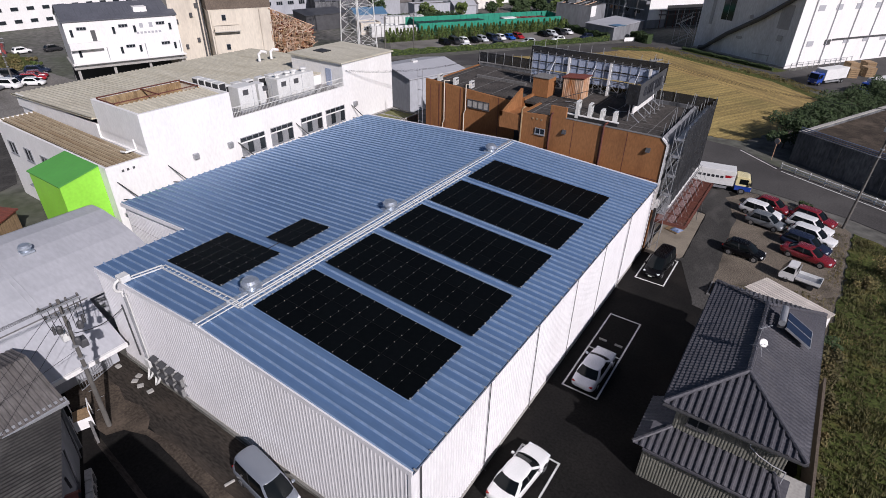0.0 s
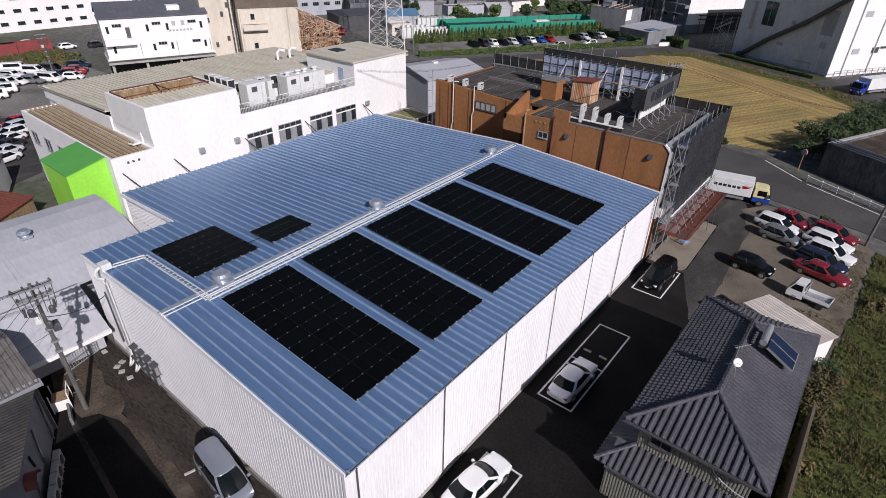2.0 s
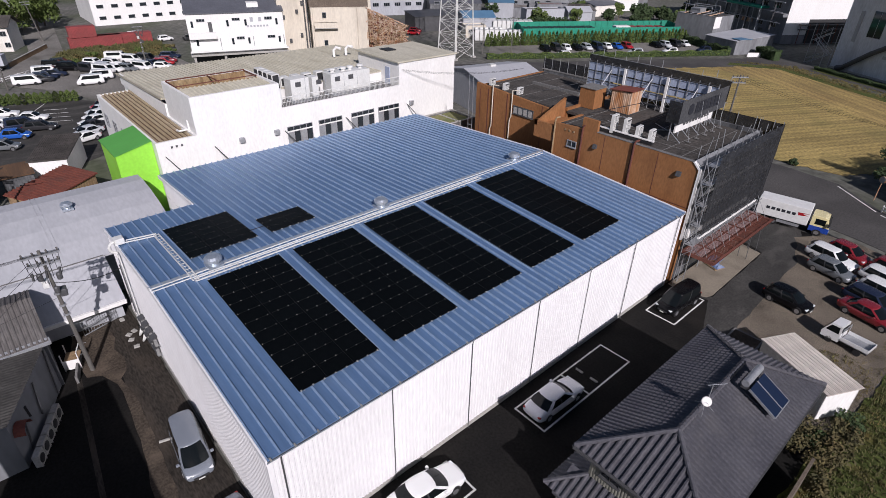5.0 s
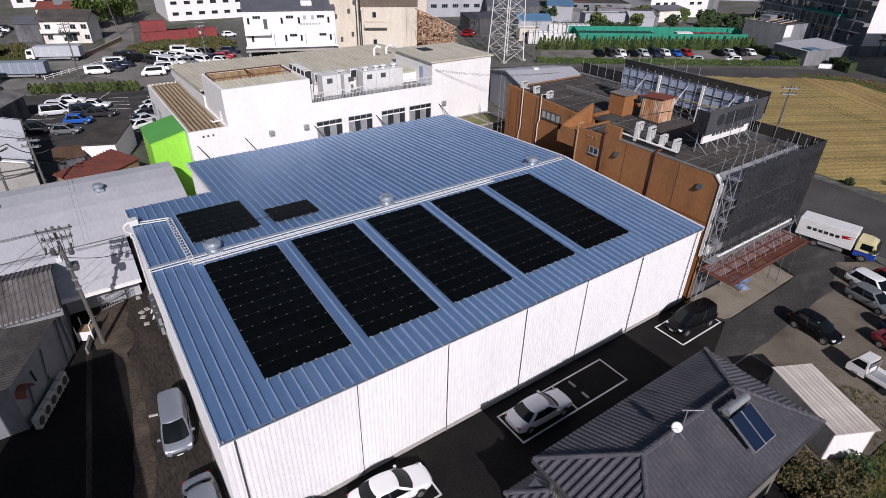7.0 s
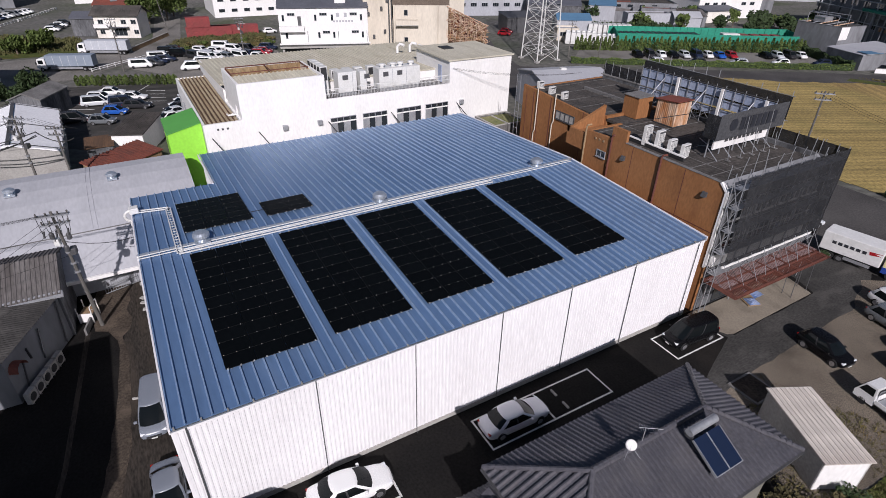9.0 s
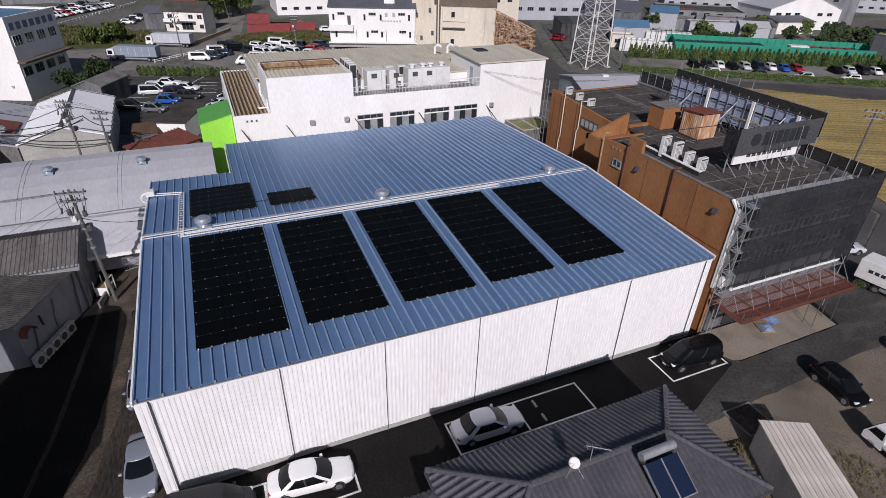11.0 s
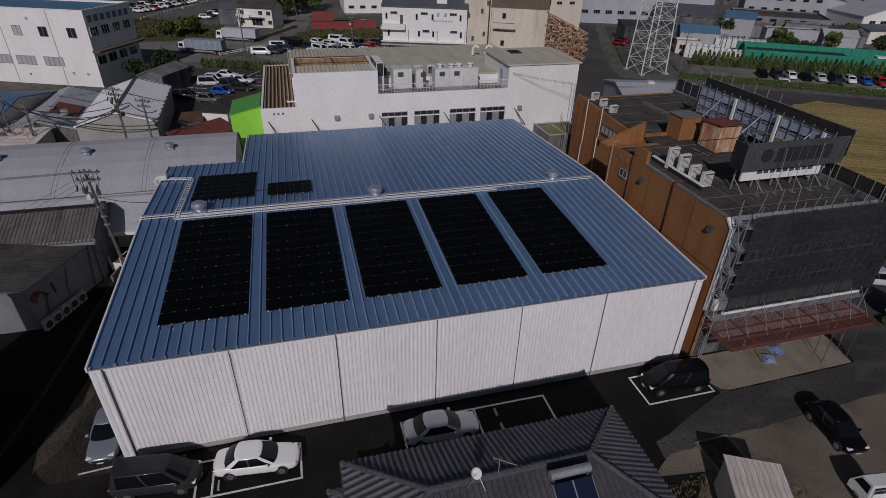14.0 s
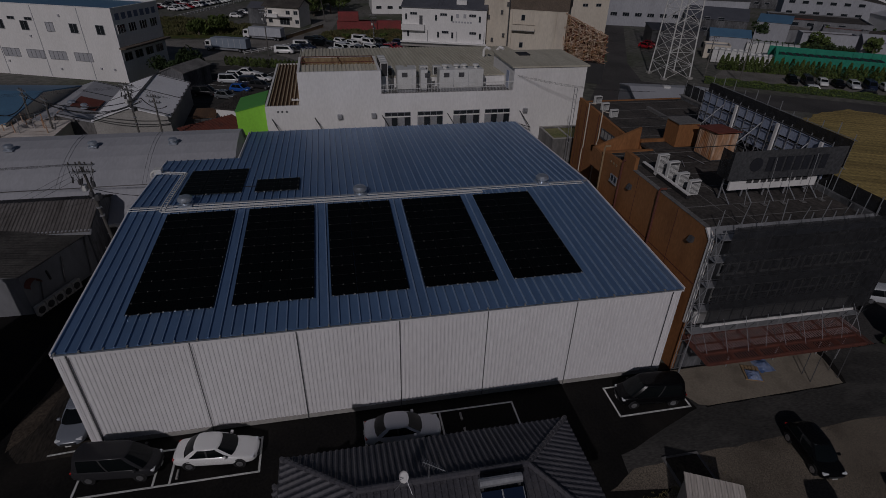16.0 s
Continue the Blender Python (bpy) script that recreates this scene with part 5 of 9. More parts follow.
def canopy():
    c = thing("entrance_canopy", (1.9, 45.8, 0), "red-brown steel canopy frame with bare ribs over the apron", "canopy")
    y0, y1, xa, xb, z = 38.5, 50.8, 0.3, 3.2, 3.2
    for x in (xa + 0.1, 1.4, 2.3, xb):
        wpart("beam", mbox(x - 0.07, x + 0.07, y0, y1, z + 0.06, z + 0.30), M["redsteel"], c)
    for i in range(7):
        y = y0 + (y1 - y0) * i / 6
        wpart("cross_beam", mbox(xa, xb, y - 0.07, y + 0.07, z + 0.02, z + 0.32), M["redsteel"], c)
        wpart("stay", rod(bmesh.new(), (xb - 1.2, y, z + 0.2), (0.5, y, z + 1.6), 0.025, 5), M["darksteel"], c)
    rib = None
    for i in range(64):
        y = y0 + 0.1 + i * 0.2
        if rib is None:
            rib = wpart("rib", mbox(xa + 0.6, xb + 0.15, y - 0.03, y + 0.03, z + 0.17, z + 0.23), M["redsteel"], c)
        else:
            again(rib, (0, i * 0.2, 0))
    bar = None
    for i in range(64):
        if bar is None:
            bar = wpart("lath", mbox(xa, 2.05, y0 + 0.17, y0 + 0.27, z + 0.235, z + 0.265), M["pinkrib"], c)
        else:
            again(bar, (0, i * 0.2, 0))
    for i in range(9):
        y = y0 + 0.4 + i * 1.5
        wpart("prop", rod(bmesh.new(), (2.4 + 0.1 * (i % 3), y, z + 0.3), (1.5, y - 0.5 + 0.2 * (i % 4), z + 2.4), 0.02, 5), M["steel"], c)
        wpart("prop", rod(bmesh.new(), (1.1, y + 0.2, z + 0.3), (1.6, y + 0.7, z + 1.9), 0.02, 5), M["darksteel"], c)
    for y in (47.9, 50.2):
        for x in (2.2, 3.0):
            wpart("trestle_leg", rod(bmesh.new(), (x, y, 0.02), (x - 0.3, y + 0.2, z), 0.03, 5), M["darksteel"], c)
    for y in (38.9, 42.8, 46.8, 50.6):
        wpart("post", rod(bmesh.new(), (0.5, y, 0.02), (0.5, y, z + 0.1), 0.05, 6), M["steel"], c)
    return c


canopy()


# ---- tiled house ----
def tile_face(root, origin, along, up, length, profile, mat, w=0.28, roll=0.06, step=0.06):
    """Courses of round pantiles on a sloping plane: profile(u) gives how far up the slope the tiles reach at u along the eave."""
    o, e, s = Vector(origin), Vector(along).normalized(), Vector(up).normalized()
    nrm = e.cross(s).normalized()
    if nrm.z < 0:
        nrm = -nrm
    bm = bmesh.new()
    course = 0.27
    for c in range(int(length / w)):
        u0 = c * w
        lo, hi = profile(u0 + w / 2)
        k0 = int(math.floor(lo / course))
        for k in range(k0, int(math.ceil(hi / course))):
            a, b = max(k * course, lo), min((k + 1) * course, hi)
            if b - a < 0.02:
                continue
            rows = []
            for v, lift in ((a, step), (b, 0.0)):
                rows.append([bm.verts.new(o + e * (u0 + du * w) + s * v + nrm * (lift + dh)) for du, dh in ((0, 0.0), (0.16, roll * 0.9), (0.38, roll), (0.56, roll * 0.15), (1.0, 0.0))])
            for i in range(4):
                bm.faces.new((rows[0][i], rows[0][i + 1], rows[1][i + 1], rows[1][i]))
            base = [bm.verts.new(v.co - nrm * 0.04) for v in (rows[0][0], rows[0][4])]
            bm.faces.new([base[0], base[1]] + rows[0][::-1])
    bmesh.ops.recalc_face_normals(bm, faces=bm.faces[:])
    return wpart("roof_tiles", bm, mat, root, label="courses of dark grey round tiles", kind="stuff")


def house():
    h = thing("house", (11.3, 19, 0), "two-storey house with olive siding and a dark grey tiled hip roof", "house")
    x0, x1, y0, y1, ze, zr = 7.85, 14.6, 12.1, 26.2, 5.95, 7.35
    rx, ry0, ry1 = 11.15, 15.5, 22.9
    # walls
    wpart("wall", mbox(8.55, 14.0, 12.8, 25.5, 0, ze), M["housewall"], h)
    # sub-roof body
    bm = bmesh.new()
    P = [Vector(p) for p in ((x0, y0, ze), (x1, y0, ze), (x1, y1, ze), (x0, y1, ze), (rx, ry0, zr), (rx, ry1, zr))]
    v = [bm.verts.new(p) for p in P]
    for f in ((0, 1, 4), (1, 2, 5, 4), (2, 3, 5), (3, 0, 4, 5), (3, 2, 1, 0)):
        bm.faces.new([v[i] for i in f])
    bmesh.ops.translate(bm, verts=bm.verts[:], vec=(0, 0, -0.05))
    roof = wpart("roof", bm, M["tile"], h)
    wd, ws = rx - x0, x1 - rx
    hip_s, hip_n = ry0 - y0, y1 - ry1
    rise = zr - ze

    def full(run):
        return math.hypot(run, rise)
    # south, north, west, east slopes
    tile_face(h, (x0, y0, ze), (1, 0, 0), (0, hip_s, rise), x1 - x0, lambda u: (0, full(hip_s) * min(u / wd, (x1 - x0 - u) / ws, 1)), M["tile"], 0.36, 0.12, 0.03)
    tile_face(h, (x1, y1, ze), (-1, 0, 0), (0, -hip_n, rise), x1 - x0, lambda u: (0, full(hip_n) * min(u / ws, (x1 - x0 - u) / wd, 1)), M["tile"])
    tile_face(h, (x0, y1, ze), (0, -1, 0), (wd, 0, rise), y1 - y0, lambda u: (0, full(wd) * min(u / hip_n, (y1 - y0 - u) / hip_s, 1)), M["tile"])
    tile_face(h, (x1, y0, ze), (0, 1, 0), (-ws, 0, rise), y1 - y0, lambda u: (0, full(ws) * min(u / hip_s, (y1 - y0 - u) / hip_n, 1)), M["tile"])

    def ridge_run(a, b, r=0.13):
        a, b = Vector(a), Vector(b)
        n = max(int((b - a).length / 0.3), 1)
        bm = bmesh.new()
        for i in range(n):
            p, q = a.lerp(b, i / n), a.lerp(b, (i + 1) / n)
            rod(bm, p + Vector((0, 0, 0.1)), q + Vector((0, 0, 0.08)), r, 8, r * 0.92)
        wpart("ridge_tiles", bm, M["tile"], h, label="rounded ridge tiles")
    ridge_run((rx, ry0, zr), (rx, ry1, zr), 0.16)
    for c in (P[0], P[1]):
        ridge_run(P[4], c)
    for c in (P[2], P[3]):
        ridge_run(P[5], c)
    # gutters and fascia
    for dims in ((x0 - 0.1, x0, y0, y1), (x1, x1 + 0.1, y0, y1), (x0, x1, y0 - 0.1, y0), (x0, x1, y1, y1 + 0.1)):
        wpart("gutter", mbox(*dims, ze - 0.14, ze - 0.04), M["darksteel"], h)
    # lower roofs: south skirt and west porch
    zl, zh = 2.95, 3.85
    bm = prism(bmesh.new(), [(11.3, zl - 0.1), (12.8, zh - 0.1), (12.8, zh - 0.25), (11.3, zl - 0.25)], "x", 7.6, 14.5)
    wpart("lower_roof", bm, M["tile"], h)
    run = math.hypot(1.5, zh - zl)
    tile_face(h, (7.0, 11.3, zl), (1, 0, 0), (0, 1.5, zh - zl), 7.5, lambda u: (0, run * min(u / 1.6, 1, (7.5 - u) / 0.9)), M["tile"], 0.36, 0.12, 0.03)
    tile_face(h, (7.0, 15.5, zl), (0, -1, 0), (1.6, 0, zh - zl), 4.2, lambda u: (0, math.hypot(1.6, zh - zl) * min(1, (4.2 - u) / 1.5)), M["tile"])
    ridge_run((7.0, 11.3, zl), (8.6, 12.8, zh), 0.11)
    ridge_run((14.5, 11.3, zl), (13.7, 12.8, zh), 0.11)
    wpart("wall", mbox(7.6, 14.0, 11.8, 12.8, 0, zl), M["housewall"], h)
    wpart("lower_roof", mbox(7.2, 8.6, 12.8, 15.4, zl - 0.12, zl - 0.04), M["tile"], h)
    # ribbed siding on the south faces
    for yy, xa, xb, za, zb in ((12.78, 8.6, 14.0, 3.9, 5.8), (11.78, 7.6, 14.0, 0.1, 2.8)):
        wpart("siding", turn(corrugated(bmesh.new(), xb - xa, zb - za, 0.16, 0.025, za), 0, (xa, yy, 0)), M["housewall"], h)
    window_on(h, "y", 12.72, 9.2, 10.3, 4.6, 5.5, 2, 1, out=-1, frame_mat=M["darksteel"])
    window_on(h, "x", 8.6, 17.2, 18.6, 4.0, 5.2, 2, 1, out=-1)
    window_on(h, "x", 14.1, 15.2, 17.0, 3.6, 5.2, 2, 1)
    # white drain pipe from the upper gutter over the lower roof
    wpart("drain_pipe", pipe(bmesh.new(), [(12.2, 12.7, 5.8), (12.3, 12.65, 5.0), (12.8, 12.6, 4.7), (13.5, 12.5, 4.55), (14.1, 12.5, 4.5), (14.15, 12.6, 0.3)], 0.028, 6), M["greyroof"], h)
    # balcony on the east side
    for dims in ((15.75, 15.9, 11.8, 24.3), (14.1, 15.9, 11.7, 11.8)):
        wpart("balcony_wall", mbox(*dims, 0.0, 2.5), M["bark"], h, label="dark brown boundary fence")
    wpart("porch_slab", mbox(14.1, 15.74, 11.8, 14.6, 2.2, 2.35), M["concrete"], h)
    return h


house()


def dish():
    d = thing("satellite_dish", (11.3, 17.5, 7.68), "white satellite dish clamped to the roof ridge", "dish")
    part("mast", rod(bmesh.new(), (0, 0, 0), (0, 0, 0.55), 0.025, 6), M["steel"], d)
    for dx, dy in ((0.5, 0.2), (-0.5, 0.2), (0.2, -0.5)):
        part("stay", rod(bmesh.new(), (dx, dy, -0.15), (0, 0, 0.35), 0.012, 4), M["steel"], d)
    bm = lathe(bmesh.new(), [(0.04, 0.0), (0.14, 0.015), (0.235, 0.055), (0.245, 0.07), (0.14, 0.03)], 20)
    bmesh.ops.transform(bm, matrix=Matrix.Translation((0.05, -0.05, 0.45)) @ Euler((radians(50), 0, radians(35))).to_matrix().to_4x4(), verts=bm.verts[:])
    part("reflector", bm, M["white"], d, smooth=True)
    part("feed_arm", rod(bmesh.new(), (0.05, -0.05, 0.4), (0.3, -0.4, 0.62), 0.012, 4), M["steel"], d)


dish()


def antenna(x, y, z, rot):
    a = thing("tv_antenna", (x, y, z), "thin aluminium rooftop television antenna", "antenna", rot=rot)
    part("mast", rod(bmesh.new(), (0, 0, 0), (0, 0, 0.95), 0.02, 5), M["steel"], a)
    part("boom", rod(bmesh.new(), (-0.3, 0, 0.9), (0.75, 0, 0.9), 0.018, 5), M["steel"], a)
    for i in range(9):
        part("element", rod(bmesh.new(), (-0.25 + 0.11 * i, -0.2 + 0.015 * i, 0.91), (-0.25 + 0.11 * i, 0.2 - 0.015 * i, 0.91), 0.008, 4), M["steel"], a)


antenna(11.15, 18.5, 7.5, 55)


def water_heater():
    w = thing("solar_water_heater", (12.45, 21.35, 7.4), "roof solar water heater with a steel tank and two dark collectors", "solar heater")
    slope = -math.atan2(1.9, 3.35)
    for k, dy in enumerate((-0.46, 0.46)):
        bm = mbox(-0.25, 1.45, dy - 0.43, dy + 0.43, 0.1, 0.2)
        bmesh.ops.rotate(bm, verts=bm.verts[:], cent=(0, 0, 0), matrix=Matrix.Rotation(-slope, 3, "Y"))
        part("collector", bm, M["panelblue"], w, "dark blue glass collector")
        bm = bmesh.new()
        for a, b in ((dy - 0.455, dy - 0.43), (dy + 0.43, dy + 0.455)):
            box(bm, -0.25, 1.45, a, b, 0.08, 0.22)
        box(bm, 1.45, 1.49, dy - 0.455, dy + 0.455, 0.08, 0.22)
        bmesh.ops.rotate(bm, verts=bm.verts[:], cent=(0, 0, 0), matrix=Matrix.Rotation(-slope, 3, "Y"))
        part("frame", bm, M["steel"], w)
    bm = rod(bmesh.new(), (-0.4, -0.92, 0.5), (-0.4, 0.92, 0.5), 0.2, 14)
    part("tank", bm, M["steel"], w, "bright steel tank")
    for y in (-0.8, 0.8):
        part("bracket", mbox(-0.58, -0.22, y - 0.05, y + 0.05, 0.1, 0.4), M["darksteel"], w)


water_heater()


def storage_shed():
    s = thing("storage_shed", (12.85, 32.95, 0), "low storage shed with a pale weathered ribbed roof", "shed", rot=0)
    # long axis runs from the yard to the verge
    a = math.degrees(math.atan2(-2.6, 5.15))
    L, W, H = 5.45, 2.8, 2.4
    s.rotation_euler.z = radians(a)
    for dims in ((-L / 2, L / 2, -W / 2, -W / 2 + 0.08), (-L / 2, L / 2, W / 2 - 0.08, W / 2), (L / 2 - 0.08, L / 2, -W / 2, W / 2), (-L / 2, -L / 2 + 0.08, -W / 2, W / 2)):
        part("wall", mbox(*dims, 0, H - 0.1), M["white"] if dims[0] > 2 else M["concrete"], s)
    n = 10
    first = None
    for i in range(n):
        y = -W / 2 - 0.1 + i * (W + 0.2) / n
        if first is None:
            bm = bmesh.new()
            w = (W + 0.2) / n
            box(bm, -L / 2 - 0.15, L / 2 + 0.15, 0, w - 0.008, H - 0.06, H)
            box(bm, -L / 2 - 0.15, L / 2 + 0.15, 0, 0.04, H, H + 0.03)
            first = part("roof_sheet", bm, M["weathered"], s, loc=(0, y, 0))
        else:
            again(first, (0, y, 0))


storage_shed()


# ---- grey arched shed and old workshops ----
GREY = [(-42.2, 2.8), (-40.6, 5.2), (-39.3, 6.5), (-38.2, 6.92), (-36.5, 7.02), (-34.5, 6.8), (-32.5, 6.35), (-30.5, 5.65), (-28.5, 4.75), (-26.5, 3.6), (-24.7, 2.5)]


def grey_z(x):
    for (a, za), (b, zb) in zip(GREY, GREY[1:]):
        if a <= x <= b:
            return za + (zb - za) * (x - a) / (b - a)
    return 4.0


def grey_shed():
    g = thing("arched_shed", (-35, -10, 0), "long shed with a pale grey arched roof", "shed")
    for y0, y1, pts in ((-30.0, -0.45, GREY), (-0.45, 5.3, [p for p in GREY if p[0] <= -28.4])):
        poly = pts + [(x, z - 0.15) for x, z in pts[::-1]]
        wpart("roof", prism(bmesh.new(), poly, "y", y0, y1), M["greyroof"], g)
        body = [(x, z - 0.15) for x, z in pts[1:-1]] + [(pts[-2][0], 0), (pts[1][0], 0)]
        wpart("wall", prism(bmesh.new(), body, "y", y0 + 0.2, y1 - 0.2), M["greywall"], g)
    wpart("eave_strip", mbox(-24.75, -24.55, -30, -0.45, 2.25, 2.55), M["white"], g)
    # seams on the roof
    for y in (-3.4, -11.2):
        for dy in (0, 0.35):
            wpart("seam", pipe(bmesh.new(), [(x, y + dy, z + 0.01) for x, z in GREY[3:9]], 0.03, 4), M["greyroof"], g)
    for x in (-28.5,):
        wpart("seam", mbox(x - 0.06, x + 0.06, -30, -0.5, grey_z(x), grey_z(x) + 0.04), M["concrete_dark"], g)
    return g


grey_shed()
for y in (-1.25, -9.05, -16.85):
    roof_vent(-34.4, y, grey_z(-34.4), 0.8, "vents on the grey shed")


def workshop():
    w = thing("old_workshop", (-20, -12, 0), "old grey block workshop with a rusty corrugated roof", "workshop")
    # upper building, then the lower one in front of it
    prof = [(-27.2, 0), (-20.9, 0), (-20.9, 4.0), (-24.4, 5.35), (-27.2, 4.4)]
    wpart("wall", prism(bmesh.new(), prof, "y", -24, -6.0), M["oldwall"], w)
    wpart("roof", ribbed_roof(bmesh.new(), -24.4, -20.6, -24, -5.8, 5.4, 4.0, 0.3, 0.05), M["oldroof"], w, label="brownish corrugated roof")
    wpart("roof", ribbed_roof(bmesh.new(), -27.4, -24.4, -24, -5.8, 4.4, 5.4, 0.3, 0.05), M["oldroof"], w, label="brownish corrugated roof")
    wpart("eave_strip", prism(bmesh.new(), [(-20.9, 3.85), (-20.5, 3.75), (-20.5, 3.95), (-20.9, 4.12)], "y", -24, -5.7), M["steel"], w)
    prof = [(-20.9, 0), (-10.5, 0), (-10.5, 2.2), (-20.9, 3.7)]
    bm = bmesh.new()
    # its yard side runs at a slant
    lo = [(-20.9, -6.2), (-17.6, -7.65), (-14.6, -9.0), (-14.6, -24), (-20.9, -24)]
    v0 = [bm.verts.new((x, y, 0)) for x, y in lo]
    v1 = [bm.verts.new((x, y, 3.6 - 0.02 * (x + 20.9))) for x, y in lo]
    for i in range(5):
        bm.faces.new((v0[i], v0[(i + 1) % 5], v1[(i + 1) % 5], v1[i]))
    bm.faces.new(v0[::-1]), bm.faces.new(v1)
    bmesh.ops.recalc_face_normals(bm, faces=bm.faces[:])
    wpart("wall", bm, M["midwall"], w)
    bm = bmesh.new()
    # corrugated lower roof: sheets run from the eave towards the back
    n = 28
    e0, e1 = Vector((-20.9, -6.0, 3.75)), Vector((-14.4, -8.9, 3.62))
    back = Vector((-0.55, -12, 1.0))
    prev = None
    for i in range(n * 2 + 1):
        p = e0.lerp(e1, i / (n * 2)) + Vector((0, 0, 0.06 if i % 2 else 0.0))
        cur = (bm.verts.new(p), bm.verts.new(p + back))
        if prev:
            bm.faces.new((prev[0], cur[0], cur[1], prev[1]))
        prev = cur
    wpart("roof", bm, M["lean"], w, label="near-black corrugated lean-to roof")
    # hood, pipes and marks on the slanted wall
    d = (Vector((-12.5, -9.9, 0)) - Vector((-20.9, -6.2, 0))).normalized()
    nrm = Vector((-d.y, d.x, 0))

    def on_wall(t, out, z):
        p = Vector((-20.9, -6.2, 0)) + d * t + nrm * out
        return (p.x, p.y, z)
    for t, z0, z1 in ((1.0, 0.2, 3.6), (3.6, 1.0, 3.2), (6.0, 0.3, 2.4)):
        wpart("pipe", rod(bmesh.new(), on_wall(t, 0.12, z0), on_wall(t - 0.5, 0.12, z1), 0.06, 6), M["darksteel"], w)
    bm = bmesh.new()
    ctr = Vector(on_wall(6.3, 0.05, 2.5))
    for k in range(7):
        a, b = math.pi * k / 7, math.pi * (k + 1) / 7
        q = [ctr + d * (0.55 * math.cos(c)) + Vector((0, 0, 0.55 * math.sin(c))) + nrm * o for c, o in ((a, 0), (b, 0), (b, 0.6), (a, 0.6))]
        bm.faces.new([bm.verts.new(p) for p in q])
    wpart("hood", bm, M["redroof"], w, label="small rounded red-brown hood")
    wpart("slot", rod(bmesh.new(), on_wall(4.6, 0.03, 1.9), on_wall(4.7, 0.03, 2.8), 0.09, 4), M["dark"], w)
    return w, on_wall


shop, shop_wall = workshop()
for i in range(5):
    p = shop_wall(3.2 + i * 0.88, 0.6, 0.0)
    ac_unit(p[0], p[1], 0.0, 0.8, 0.36, 0.95, 156, "outdoor units along the workshop wall", False, "concrete")


def cage():
    c = thing("store_box", (-22.6, -5.0, 0), "open white-panelled storage box beside the workshop", "box", rot=-20)
    for x, y in ((-0.6, -0.5), (0.6, -0.5), (0.6, 0.5), (-0.6, 0.5)):
        part("post", mbox(x - 0.03, x + 0.03, y - 0.03, y + 0.03, 0, 1.5), M["white"], c)
    part("panel", mbox(-0.6, 0.6, -0.52, -0.5, 0.1, 0.7), M["white"], c)
    part("panel", mbox(0.58, 0.6, -0.5, 0.5, 0.1, 0.9), M["white"], c)
    part("shelf", mbox(-0.58, 0.58, -0.48, 0.48, 0.75, 0.79), M["wood"], c)
    part("top_rail", mbox(-0.63, 0.63, 0.47, 0.53, 1.45, 1.5), M["white"], c)


cage()


def lane_shade():
    """Unseen plain building, added south of the lane to keep the lane in shade."""
    n = thing("neighbour_building", (2, -12.2, 0), "plain grey building added out of sight to shade the lane", "building")
    shell(n, -5, 9, -14.2, -10.2, 0, 10.0, M["greywall"], 0.2)
    wpart("roof", mbox(-5.1, 9.1, -14.3, -10.1, 10.0, 10.2), M["roofing"], n)
    for x in (-3.5, 0.5, 4.5):
        window_on(n, "y", -10.2, x, x + 1.6, 4.6, 5.8, 2, 1, out=1)
        window_on(n, "y", -14.2, x, x + 1.6, 4.6, 5.8, 2, 1, out=-1)


lane_shade()


# ---- vehicles ----
PAINT = {k: paint(k + "_car_paint", v) for k, v in {
    "white": (0.80, 0.80, 0.79), "silver": (0.56, 0.58, 0.60), "black": (0.005, 0.005, 0.006), "red": (0.35, 0.012, 0.018), "blue": (0.02, 0.10, 0.42),
    "navy": (0.018, 0.025, 0.05), "grey": (0.14, 0.15, 0.16), "pearl": (0.72, 0.72, 0.76), "steelblue": (0.19, 0.21, 0.245), "cream": (0.75, 0.66, 0.36), "deepblue": (0.02, 0.06, 0.32), "wine": (0.20, 0.014, 0.02), "dark": (0.03, 0.03, 0.033)}.items()}
PAINT["cargo"] = surf("pale_cargo_box", (0.72, 0.72, 0.71), (0.66, 0.66, 0.65), scale=0.6, fine=4, fine_amt=0.06, rough=0.5, bump=0.02, coords="Object", dirt=(0.5, 0.49, 0.46), dirt_scale=0.7, dirt_amt=0.3)
PAINT["cargo_pale"] = surf("pale_grey_cargo_box", (0.46, 0.48, 0.52), (0.41, 0.43, 0.47), scale=0.6, fine=4, fine_amt=0.08, rough=0.5, bump=0.02, coords="Object")
PAINT["cargo_grey"] = surf("grey_blue_cargo_box", (0.24, 0.28, 0.34), (0.21, 0.25, 0.3), scale=0.6, fine=4, fine_amt=0.08, rough=0.5, bump=0.02, coords="Object")

for k in ("black", "dark", "navy"):
    b = PAINT[k].node_tree.nodes["Principled BSDF"]
    b.inputs["Specular IOR Level"].default_value, b.inputs["Coat Weight"].default_value = 0.1, 0.12

